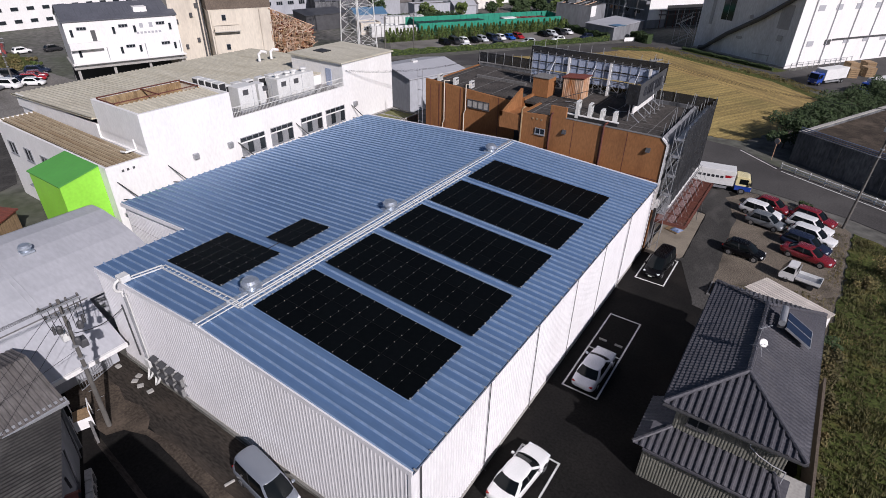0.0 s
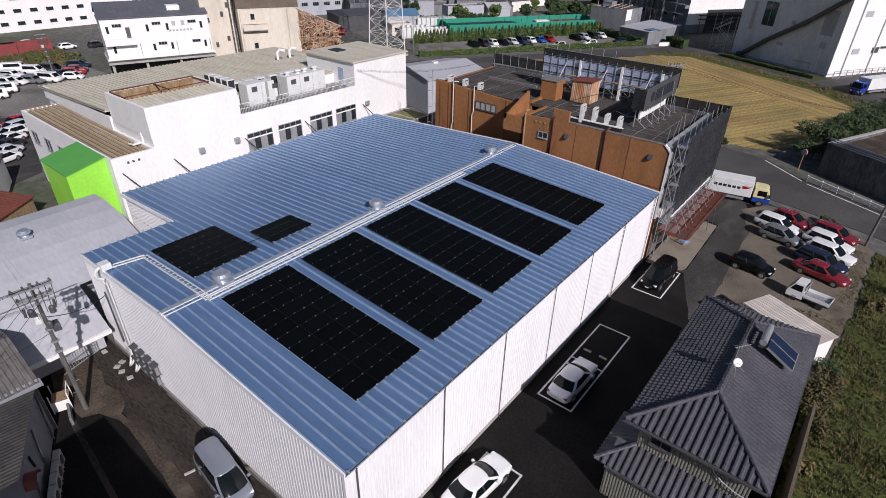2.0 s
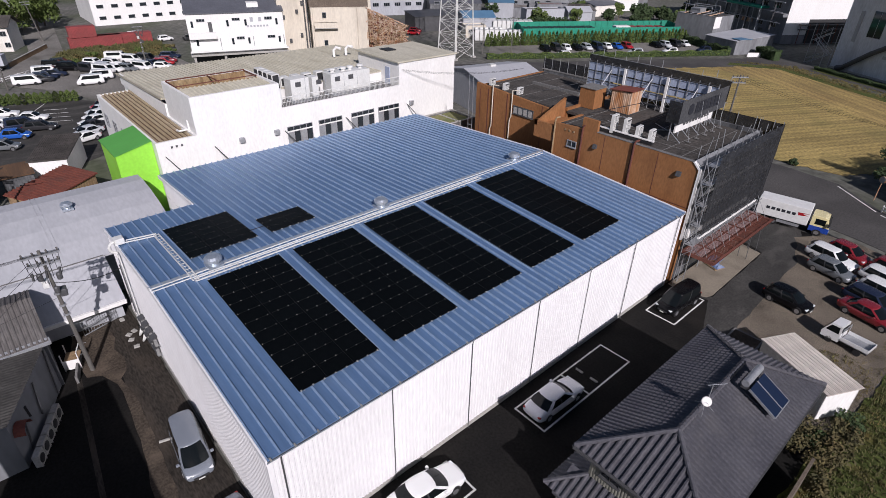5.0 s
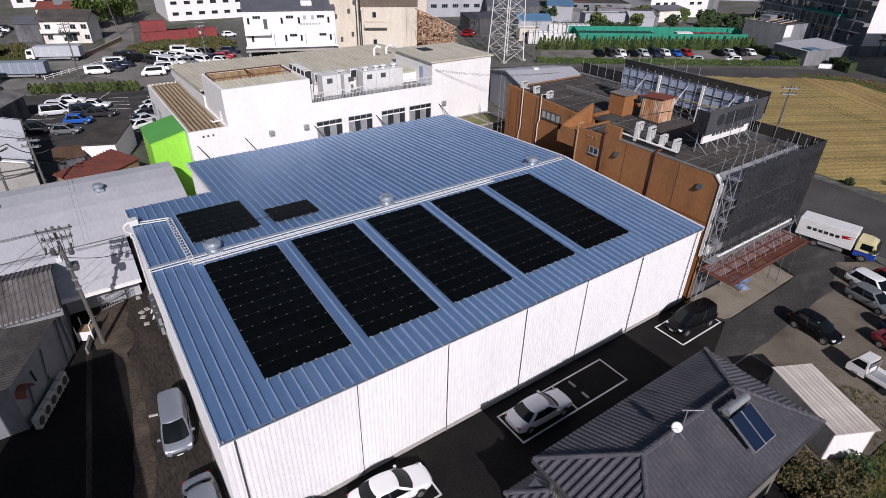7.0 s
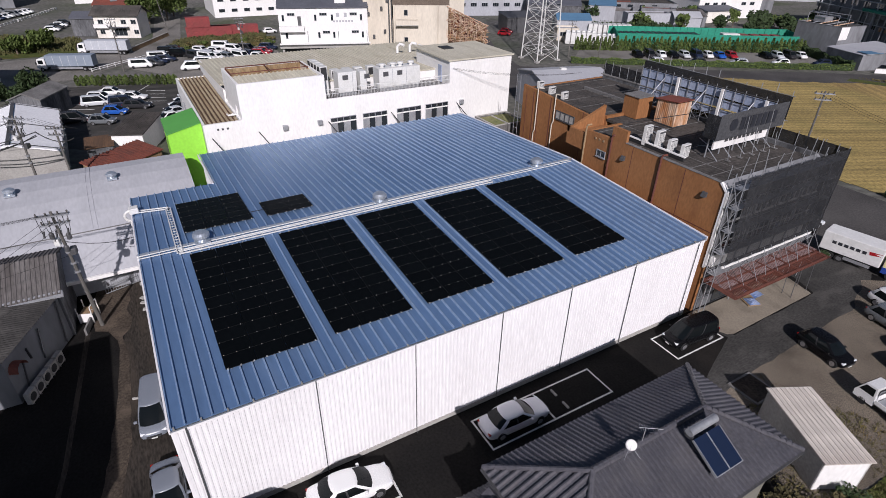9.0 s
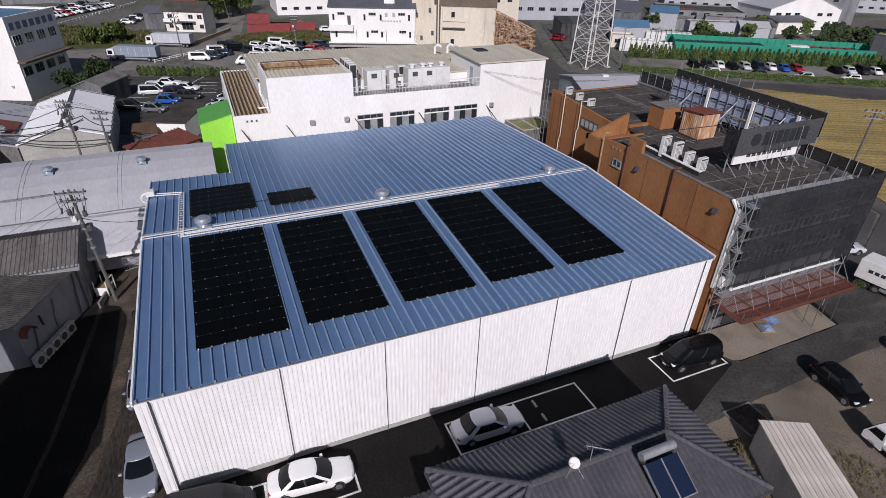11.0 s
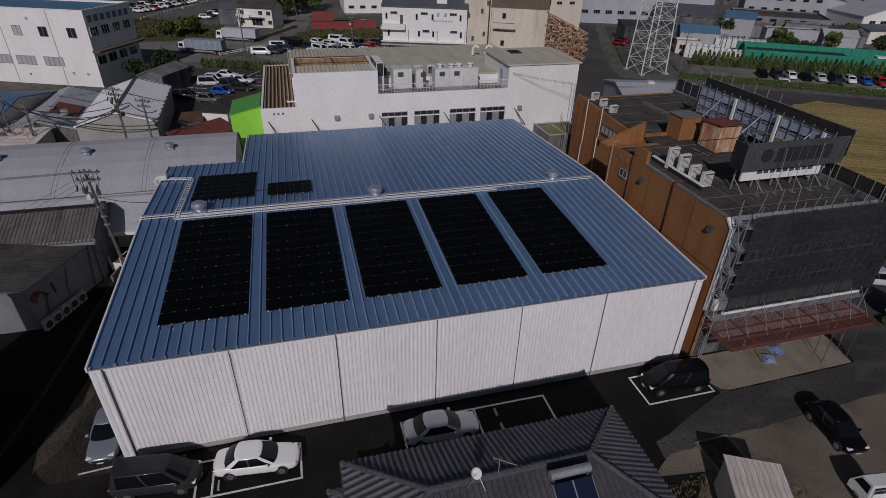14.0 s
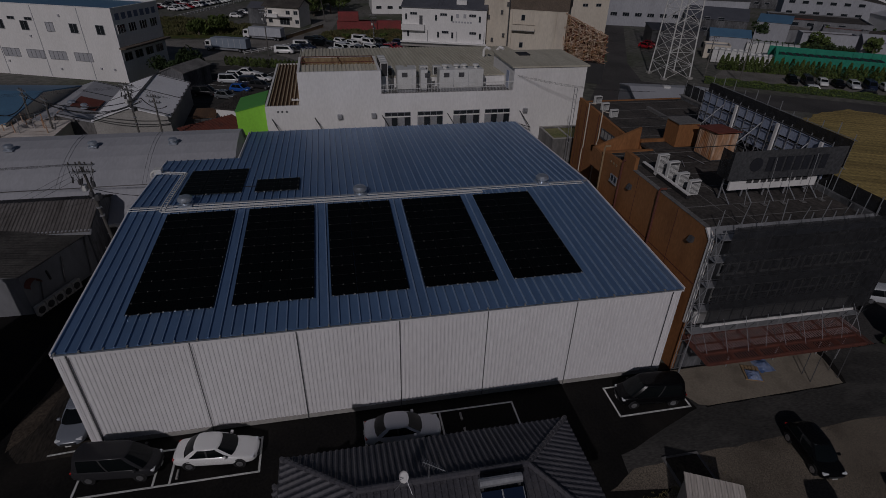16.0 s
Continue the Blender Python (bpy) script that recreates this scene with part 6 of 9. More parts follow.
# length, width, body: stations (x, bottom, shoulder, top, half width); cabin: base front/rear, roof front/rear, belt, roof height
KINDS = {
    "sedan": dict(L=4.75, W=1.76, body=[(-2.40, .40, .60, .72, .60), (-2.25, .26, .74, .92, .82), (-1.5, .2, .78, .99, .88), (-.6, .2, .80, .96, .88), (.7, .2, .80, .94, .88), (1.5, .2, .74, .86, .87), (2.15, .24, .64, .76, .80), (2.42, .36, .52, .60, .52)], cab=(1.15, -1.78, .34, -1.12, .95, 1.44)),
    "wagon": dict(L=4.6, W=1.75, body=[(-2.28, .4, .7, .86, .80), (-2.2, .26, .78, .95, .86), (-1.4, .2, .8, .97, .875), (.7, .2, .8, .95, .875), (1.4, .2, .76, .88, .865), (2.05, .24, .64, .76, .82), (2.28, .38, .52, .62, .70)], cab=(1.15, -2.2, .4, -1.85, .93, 1.5)),
    "hatch": dict(L=3.9, W=1.69, body=[(-1.93, .4, .7, .86, .78), (-1.85, .26, .8, .95, .83), (-1.1, .2, .82, .97, .845), (.7, .2, .82, .97, .845), (1.25, .2, .78, .92, .835), (1.75, .24, .66, .78, .79), (1.93, .38, .54, .64, .68)], cab=(1.15, -1.85, .35, -1.4, .94, 1.5)),
    "minivan": dict(L=4.6, W=1.72, body=[(-2.3, .4, .8, .98, .72), (-2.2, .26, .86, 1.02, .85), (-1.3, .2, .88, 1.03, .86), (.9, .2, .88, 1.03, .86), (1.6, .2, .82, .98, .85), (2.1, .24, .7, .86, .79), (2.32, .36, .54, .68, .56)], cab=(1.75, -2.2, .85, -2.05, 1.0, 1.82)),
    "van": dict(L=4.7, W=1.7, body=[(-2.34, .4, .95, 1.12, .82), (-2.25, .3, 1.0, 1.15, .84), (-1.2, .25, 1.0, 1.15, .85), (1.2, .25, 1.0, 1.15, .85), (1.9, .25, .95, 1.1, .84), (2.22, .28, .72, .95, .82), (2.34, .38, .58, .75, .76)], cab=(2.1, -2.28, 1.35, -2.2, 1.12, 1.95)),
}


def far_car_template(kind):
    """The same car with fewer parts, for those that stand far off."""
    k = KINDS[kind]
    t = thing("car", (0, 0, -50), "parked car on tarmac ground", "car")
    W = k["W"] / 2
    bm = bmesh.new()
    rings = []
    for x, zb, zs, zt, hw in k["body"]:
        half = [(hw * 0.86, zb), (hw, zb + 0.12), (hw * 0.985, zs), (hw * 0.75, zt)]
        rings.append([bm.verts.new((x, y, z)) for y, z in half + [(-y, z) for y, z in half[::-1]]])
    n = len(rings[0])
    for a, b in zip(rings, rings[1:]):
        for i in range(n):
            bm.faces.new((a[i], a[(i + 1) % n], b[(i + 1) % n], b[i]))
    bm.faces.new(rings[0]), bm.faces.new(rings[-1][::-1])
    bmesh.ops.recalc_face_normals(bm, faces=bm.faces[:])
    part("body", bm, PAINT["white"], t, smooth=True)
    a0, a1, b0, b1, zb, zr = k["cab"]
    wb, wt, zb = W * 0.92, W * 0.77, zb - 0.03
    bm = bmesh.new()
    L0 = [(a0, wb, zb), (a1, wb, zb), (a1, -wb, zb), (a0, -wb, zb)]
    H0 = [(b0, wt, zr - 0.05), (b1, wt, zr - 0.05), (b1, -wt, zr - 0.05), (b0, -wt, zr - 0.05)]
    lo, hi = [bm.verts.new(p) for p in L0], [bm.verts.new(p) for p in H0]
    for i in range(4):
        bm.faces.new((lo[i], lo[(i + 1) % 4], hi[(i + 1) % 4], hi[i]))
    bmesh.ops.recalc_face_normals(bm, faces=bm.faces[:])
    part("cabin", bm, PAINT["white"], t)
    for name, i, u0, u1 in (("side_window", 0, 0.12, 0.86), ("rear_window", 1, 0.1, 0.9), ("side_window", 2, 0.14, 0.88), ("windscreen", 3, 0.07, 0.93)):
        A, B = Vector(L0[i]), Vector(L0[(i + 1) % 4])
        C, D = Vector(H0[(i + 1) % 4]), Vector(H0[i])
        nrm = (B - A).cross(D - A).normalized()
        nrm = nrm if nrm.dot((A + C) / 2 - Vector(((a0 + a1) / 2, 0, zb))) > 0 else -nrm
        q = bmesh.new()
        pts = [A.lerp(B, u).lerp(D.lerp(C, u), v) + nrm * 0.015 for u, v in ((u0, 0.12), (u1, 0.12), (u1, 0.86), (u0, 0.86))]
        q.faces.new([q.verts.new(p) for p in pts])
        part(name, q, M["carglass"], t)
    part("roof", bevelled(mbox(b1 - 0.03, b0 + 0.03, -wt - 0.03, wt + 0.03, zr - 0.06, zr), 0.025, 1), PAINT["white"], t)
    for sx in (1, -1):
        for s in (1, -1):
            part("wheel", rod(bmesh.new(), (0, -0.1, 0), (0, 0.105, 0), 0.31, 12), M["tyre"], t, loc=(sx * k["L"] * 0.30, s * (W - 0.1), 0.31))
    return t


def car_template(kind):
    k = KINDS[kind]
    t = thing("car", (0, 0, -50), "parked car on tarmac ground", "car")
    W = k["W"] / 2
    bm = bmesh.new()
    rings = []
    for x, zb, zs, zt, hw in k["body"]:
        half = [(hw * 0.86, zb), (hw, zb + 0.12), (hw * 1.01, (zb + zs) / 2 + 0.05), (hw * 0.985, zs), (hw * 0.88, zt - 0.03), (hw * 0.6, zt + 0.012)]
        pts = half + [(-y, z) for y, z in half[::-1]]
        rings.append([bm.verts.new((x, y, z)) for y, z in pts])
    n = len(rings[0])
    for a, b in zip(rings, rings[1:]):
        for i in range(n):
            bm.faces.new((a[i], a[(i + 1) % n], b[(i + 1) % n], b[i]))
    bm.faces.new(rings[0]), bm.faces.new(rings[-1][::-1])
    bmesh.ops.recalc_face_normals(bm, faces=bm.faces[:])
    rounded = part("body", bm, PAINT["white"], t, smooth=True).modifiers.new("rounding", "SUBSURF")
    rounded.levels = rounded.render_levels = 2
    a0, a1, b0, b1, zb, zr = k["cab"]
    zb -= 0.03
    wb, wt, ma, mb = W * 0.95, W * 0.77, (a0 + a1) / 2, (b0 + b1) / 2
    low = [(a0 + 0.06, 0), (a0 + 0.02, 0.5), (a0 - 0.12, 0.85), (a0 - 0.27, 0.955), (ma + 0.07, 1), (ma - 0.04, 1), (a1 + 0.42, 0.985), (a1 + 0.15, 0.88), (a1 + 0.01, 0.5), (a1 - 0.02, 0)]
    high = [(b0 + 0.04, 0), (b0 + 0.01, 0.5), (b0 - 0.07, 0.83), (b0 - 0.22, 0.95), (mb + 0.06, 1), (mb - 0.04, 1), (b1 + 0.30, 0.975), (b1 + 0.10, 0.86), (b1 + 0.01, 0.5), (b1 - 0.02, 0)]

    def spot(i, v, s):
        (x0, y0), (x1, y1) = low[i], high[i]
        bulge = 0.05 * 4 * v * (1 - v)
        out = 1 if i < 3 else (-1 if i > 6 else 0)
        return (x0 + (x1 - x0) * v + out * bulge, s * (wb * y0 + (wt * y1 - wb * y0) * v + (bulge * 0.8 if 1 < i < 8 else 0)), zb + (zr - 0.06 - zb) * v)

    def shell_strip(name, spans, mat):
        q = bmesh.new()
        for i0, i1, s in spans:
            cols = [[q.verts.new(spot(i, v, s)) for v in (0, 0.25, 0.5, 0.75, 1)] for i in range(i0, i1 + 1)]
            for c0, c1 in zip(cols, cols[1:]):
                for j in range(4):
                    q.faces.new((c0[j], c1[j], c1[j + 1], c0[j + 1]))
        bmesh.ops.remove_doubles(q, verts=q.verts[:], dist=0.002)
        bmesh.ops.recalc_face_normals(q, faces=q.faces[:])
        part(name, q, mat, t, smooth=True)
    shell_strip("windscreen", [(0, 2, 1), (0, 2, -1)], M["carglass"])
    shell_strip("rear_window", [(7, 9, 1), (7, 9, -1)], M["carglass"])
    for s in (1, -1):
        shell_strip("side_window", [(3, 4, s)], M["carglass"])
        shell_strip("side_window", [(5, 6, s)], M["carglass"])
        shell_strip("pillar", [(2, 3, s)], PAINT["white"])
        shell_strip("pillar", [(6, 7, s)], PAINT["white"])
        shell_strip("pillar", [(4, 5, s)], M["plastic"])
    # roof panel, gently crowned, following the top of the glass
    ring = [(x, wt * y) for x, y in high] + [(x, -wt * y) for x, y in high[-2:0:-1]]
    bm = bmesh.new()
    loops = []
    for f, dz in ((1.015, -0.065), (1.0, -0.035), (0.93, -0.008), (0.65, 0.016), (0.3, 0.024)):
        loops.append([bm.verts.new((mb + (x - mb) * f, y * f, zr + dz)) for x, y in ring])
    m = len(ring)
    for p, q in zip(loops, loops[1:]):
        for i in range(m):
            bm.faces.new((p[i], p[(i + 1) % m], q[(i + 1) % m], q[i]))
    bm.faces.new(loops[-1])
    bmesh.ops.recalc_face_normals(bm, faces=bm.faces[:])
    part("roof", bm, PAINT["white"], t, smooth=True)
    # wheels
    r = 0.31
    bx = k["L"] * 0.30
    for sx in (1, -1):
        for s in (1, -1):
            wh = part("wheel", rod(bmesh.new(), (0, -0.02, 0), (0, 0.02, 0), 0.1, 8), M["rim"], t, loc=(sx * bx, s * (W - 0.1), r))
            part("tyre", rod(bmesh.new(), (0, -0.1, 0), (0, 0.105, 0), r, 16), M["tyre"], wh)
            part("rim", rod(bmesh.new(), (0, s * 0.09, 0), (0, s * 0.115, 0), r * 0.64, 12), M["rim"], wh)
            part("wheel_arch", rod(bmesh.new(), (sx * bx, s * (W - 0.2), r + 0.03), (sx * bx, s * (W - 0.012), r + 0.03), r + 0.06, 18), M["plastic"], t)
    bfr, brr = k["body"][-2], k["body"][1]
    for s in (1, -1):
        part("headlight", bevelled(mbox(bfr[0] - 0.12, bfr[0] + 0.1, s * bfr[4] * 0.72 - 0.17, s * bfr[4] * 0.72 + 0.17, bfr[2] - 0.06, bfr[2] + 0.08), 0.04, 2), M["lamp"], t)
        part("tail_light", bevelled(mbox(brr[0] - 0.08, brr[0] + 0.08, s * brr[4] * 0.74 - 0.13, s * brr[4] * 0.74 + 0.13, brr[2] - 0.06, brr[2] + 0.07), 0.03, 1), M["tail"], t)
        part("mirror", bevelled(mbox(a0 - 0.55, a0 - 0.38, s * (W + 0.08) - 0.1, s * (W + 0.08) + 0.1, zb + 0.0, zb + 0.14), 0.03, 1), PAINT["white"], t)
    part("grille", mbox(k["body"][-1][0] - 0.06, k["body"][-1][0] + 0.012, -0.42, 0.42, 0.46, 0.58), M["plastic"], t)
    part("number_plate", mbox(k["body"][-1][0], k["body"][-1][0] + 0.02, -0.17, 0.17, 0.36, 0.45), M["plate"], t)
    part("number_plate", mbox(k["body"][0][0] - 0.02, k["body"][0][0], -0.17, 0.17, 0.56, 0.65), M["plate"], t)
    return t


TEMPLATES = {k: car_template(k) for k in KINDS}
FAR_TEMPLATES = {k: far_car_template(k) for k in KINDS}


def park(kind, colour, x, y, heading, label, group="parked cars", z=0.0):
    """Heading: degrees from +x to the bonnet."""
    m = pose(x, y, z, 0, 0, heading)
    far = math.hypot(x - 15, y - 5) > 114
    src = (FAR_TEMPLATES if far else TEMPLATES)[kind]
    c = copy_thing(src, m)
    c.name = {"van": "van", "minivan": "minivan"}.get(kind, "car")
    tagged(c, label, {"van": "van", "minivan": "minivan"}.get(kind, "car"), group)
    for o in c.children:
        if o.name.split(".")[0] in ("body", "roof", "pillar", "mirror", "cabin") and o.data.materials[0] == PAINT["white"]:
            o.material_slots[0].link = "OBJECT"
            o.material_slots[0].material = PAINT[colour]
    return c


park("sedan", "white", 2.1, 7.45, 84, "white sedan parked in a marked bay beside the warehouse", "cars beside the warehouse")
park("sedan", "pearl", 2.45, 18.45, 88, "silver sedan parked in a marked bay beside the warehouse", "cars beside the warehouse")
park("minivan", "black", 2.35, 35.4, -95, "black minivan parked in a white-lined bay", "cars beside the warehouse")
park("minivan", "dark", 2.1, 2.1, 84, "dark minivan parked beside the white sedan", "cars beside the warehouse")
park("minivan", "steelblue", -9.3, -1.42, -6, "silver minivan parked along the warehouse gable", "cars along the gable")
park("sedan", "steelblue", -2.3, -1.3, 0, "grey-blue saloon parked along the warehouse gable", "cars along the gable")
# gravel lot
park("wagon", "silver", -4.1, 62.6, 66, "silver estate car in the lane behind the scaffold", "cars by the lane")
park("hatch", "black", 8.5, 43.0, -7, "black hatchback alone on the gravel", "cars on the gravel lot")
park("wagon", "white", 8.67, 53.7, -14, "white estate car on the gravel", "cars on the gravel lot")
park("hatch", "grey", 9.37, 51.2, -12, "grey compact car with silver doors on the gravel", "cars on the gravel lot")
park("hatch", "wine", 9.47, 55.9, -16, "dark red small car by the road", "cars on the gravel lot")
park("wagon", "wine", 13.7, 55.3, -16, "maroon estate car by the road", "cars on the gravel lot")
park("sedan", "wine", 13.8, 45.9, -14, "dark red saloon on the gravel", "cars on the gravel lot")
park("wagon", "navy", 13.5, 48.2, -14, "navy people carrier on the gravel", "cars on the gravel lot")
park("wagon", "white", 13.9, 50.5, -14, "white estate car beside the navy one", "cars on the gravel lot")
park("wagon", "white", 13.5, 52.9, -16, "white crossover on the gravel", "cars on the gravel lot")


def kei_truck(x, y, heading):
    t = thing("pickup_truck", (x, y, 0), "small white cab-over pickup with an empty drop-side bed", "pickup", rot=heading)
    part("cab", prism(bmesh.new(), [(1.62, 0.35), (1.66, 0.8), (1.2, 1.72), (0.45, 1.78), (0.35, 0.35)], "y", -0.7, 0.7), PAINT["white"], t)
    part("windscreen", prism(bmesh.new(), [(1.655, 0.95), (1.27, 1.62), (1.29, 1.64), (1.68, 0.95)], "y", -0.6, 0.6), M["carglass"], t)
    for s in (1, -1):
        part("side_window", prism(bmesh.new(), [(1.45, 1.05), (1.15, 1.6), (0.55, 1.63), (0.5, 1.05)], "y", s * 0.7 - 0.008, s * 0.7 + 0.008), M["carglass"], t)
        part("side_board", mbox(-1.65, 0.3, s * 0.7 - 0.02, s * 0.7 + 0.02, 0.66, 0.95), PAINT["white"], t)
        part("headlight", mbox(1.6, 1.68, s * 0.5 - 0.12, s * 0.5 + 0.12, 0.55, 0.7), M["lamp"], t)
        for xx in (1.0, -1.0):
            w = part("wheel", rod(bmesh.new(), (0, -0.02, 0), (0, 0.02, 0), 0.1, 8), M["rim"], t, loc=(xx, s * 0.62, 0.27))
            part("tyre", rod(bmesh.new(), (0, -0.08, 0), (0, 0.08, 0), 0.27, 14), M["tyre"], w)
    part("tail_board", mbox(-1.68, -1.64, -0.7, 0.7, 0.66, 0.95), PAINT["white"], t)
    part("bed", mbox(-1.64, 0.3, -0.69, 0.69, 0.58, 0.66), M["steel"], t)
    part("chassis", mbox(-1.6, 1.5, -0.45, 0.45, 0.3, 0.58), M["plastic"], t)
    part("rear_window", mbox(0.36, 0.4, -0.5, 0.5, 1.15, 1.6), M["carglass"], t)
    part("guard_frame", pipe(bmesh.new(), [(0.28, -0.65, 0.95), (0.28, -0.65, 1.6), (0.28, 0.65, 1.6), (0.28, 0.65, 0.95)], 0.025, 5), M["steel"], t)
    return t


kei_truck(13.6, 40.7, 172)


def lorry(x, y, heading, cab, cargo, label, length=8.0, cab_low=None, group=""):
    """Box lorry: cab, cargo body, chassis and wheels; the nose points along the heading."""
    t = thing("lorry", (x, y, 0), label, "lorry", group, heading)
    h = length / 2
    body = bevelled(mbox(-h, h - 1.95, -1.18, 1.18, 1.0, 3.2), 0.04, 1)
    part("cargo_box", body, cargo, t)
    for i in range(1, 6):
        xx = -h + i * (length - 1.95) / 6
        for s in (1, -1):
            part("rib", mbox(xx - 0.02, xx + 0.02, s * 1.18 - 0.012, s * 1.18 + 0.012, 1.05, 3.15), PAINT["cargo"], t)
    part("cab", bevelled(prism(bmesh.new(), [(h, 0.55), (h + 0.05, 1.3), (h - 0.25, 2.45), (h - 0.6, 2.6), (h - 1.75, 2.6), (h - 1.75, 0.55)], "y", -1.05, 1.05), 0.05, 1), PAINT[cab], t)
    if cab_low:
        part("cab_skirt", bevelled(mbox(h - 1.77, h + 0.08, -1.07, 1.07, 0.5, 1.25), 0.04, 1), PAINT[cab_low], t)
    part("windscreen", prism(bmesh.new(), [(h + 0.04, 1.45), (h - 0.2, 2.35), (h - 0.17, 2.37), (h + 0.08, 1.45)], "y", -0.92, 0.92), M["carglass"], t)
    for s in (1, -1):
        part("side_window", mbox(h - 1.35, h - 0.4, s * 1.05 - 0.01, s * 1.05 + 0.012, 1.5, 2.25), M["carglass"], t)
        part("mirror", mbox(h - 0.15, h + 0.0, s * 1.25 - 0.1, s * 1.25 + 0.1, 1.5, 2.0), M["plastic"], t)
        part("headlight", mbox(h + 0.02, h + 0.1, s * 0.75 - 0.18, s * 0.75 + 0.18, 0.7, 0.9), M["lamp"], t)
        part("side_guard", mbox(-h + 2.2, h - 2.6, s * 1.1 - 0.03, s * 1.1 + 0.03, 0.5, 0.85), M["steel"], t)
        for xx in (h - 0.9, -h + 1.0, -h + 1.9):
            w = part("wheel", rod(bmesh.new(), (0, -0.02, 0), (0, 0.02, 0), 0.14, 8), M["rim"], t, loc=(xx, s * 0.95, 0.42))
            part("tyre", rod(bmesh.new(), (0, -0.14, 0), (0, 0.14, 0), 0.42, 16), M["tyre"], w)
            part("rim", rod(bmesh.new(), (0, s * 0.13, 0), (0, s * 0.15, 0), 0.24, 12), M["rim"], w)
    part("chassis", mbox(-h, h - 0.3, -0.45, 0.45, 0.55, 1.0), M["plastic"], t)
    return t


lo = lorry(3.05, 59.1, 10, "cream", PAINT["cargo"], "white-bodied box lorry with a cream and blue cab", 7.0, "deepblue")
lo.scale = (1.0, 0.92, 0.85)
for i in range(6):
    part("letter_bar", mbox(-2.6 + i * 0.5, -2.25 + i * 0.5, -1.2, -1.182, 2.0, 2.35), M["ink"], lo)
part("red_mark", prism(bmesh.new(), [(0.5, 2.1), (1.4, 2.3), (0.9, 2.4), (1.5, 2.6), (0.4, 2.5)], "y", -1.2, -1.182), PAINT["red"], lo, "red brush-stroke mark")
lorry(11.5, 132.5, -120, "deepblue", PAINT["cargo"], "blue-cabbed white box lorry by the factory", 9.5, None, "lorries at the factory")
lorry(20.5, 128.5, -120, "deepblue", PAINT["cargo"], "blue-cabbed white box lorry by the factory", 9.5, None, "lorries at the factory")
lorry(-138.6, -2.4, -114, "white", PAINT["cargo_pale"], "white-cabbed box lorry with a pale grey body", 11.2, None, "lorries on the back road")
lorry(-122.8, -9.8, -112, "white", PAINT["cargo_grey"], "white-cabbed box lorry with a blue-grey body", 11.0, None, "lorries on the back road")

# car park behind the office
for kind, col, x, y, hd in (("sedan", "white", -96.6, -2.4, 70), ("wagon", "white", -93.6, -4.2, 64), ("sedan", "white", -91.4, 1.0, 62), ("minivan", "silver", -90.0, -5.0, 82), ("minivan", "navy", -87.6, -0.8, 84),
                            ("wagon", "dark", -85.2, 1.3, 68), ("hatch", "blue", -82.9, -2.2, 66), ("hatch", "grey", -78.2, -4.2, 66), ("minivan", "dark", -81.0, -8.4, 84)):
    park(kind, col, x, y, hd, f"{col if col != 'dark' else 'black'} car parked on the asphalt behind the office", "cars behind the office")
for i, (kind, col) in enumerate((("hatch", "red"), ("wagon", "silver"), ("wagon", "white"), ("sedan", "white"), ("sedan", "dark"), ("sedan", "silver"), ("sedan", "white"))):
    park(kind, col, -91.6 + i * 2.75, 11.5 - i * 1.05, 292, f"{col if col != 'dark' else 'black'} car in a row along the office wall", "cars along the office")
# van lot
for kind, col, x, y, hd in (("van", "white", -118.6, 4.1, 78), ("van", "white", -125.6, 8.4, 76), ("van", "white", -111.4, 13.9, 258), ("wagon", "navy", -121.6, 7.6, 76), ("wagon", "dark", -119.6, 6.6, 76),
                            ("minivan", "black", -131.4, 11.0, 76), ("wagon", "dark", -134.6, 12.9, 76), ("minivan", "black", -127.6, 13.2, 60), ("wagon", "navy", -123.4, 9.6, 76), ("van", "white", -114.8, 16.4, 255),
                            ("minivan", "dark", -123.6, 16.1, 30), ("wagon", "white", -130.4, 18.6, 40), ("van", "white", -120.2, 18.3, 34), ("hatch", "white", -120.4, 20.6, 30), ("wagon", "white", -127.4, 21.7, 36),
                            ("wagon", "silver", -124.4, 19.6, 38), ("van", "white", -132.8, 23.9, 60), ("wagon", "grey", -119.4, 23.0, 32), ("minivan", "white", -128.0, 25.9, 40), ("van", "white", -118.2, 25.5, 30),
                            ("minivan", "dark", -127.0, 29.0, 36), ("wagon", "navy", -120.6, 28.3, 34), ("wagon", "red", -121.0, 31.0, 62), ("hatch", "wine", -123.0, 32.6, 62), ("wagon", "navy", -127.6, 34.6, 50), ("hatch", "white", -117.0, 29.6, 44)):
    park(kind, col, x, y, hd, f"{'white work van' if kind == 'van' else ('black' if col == 'dark' else col) + ' car'} standing in the van lot", "vehicles in the van lot")
cols = ["white", "silver", "white", "grey", "white", "white", "navy", "silver", "white", "red", "white", "white"]
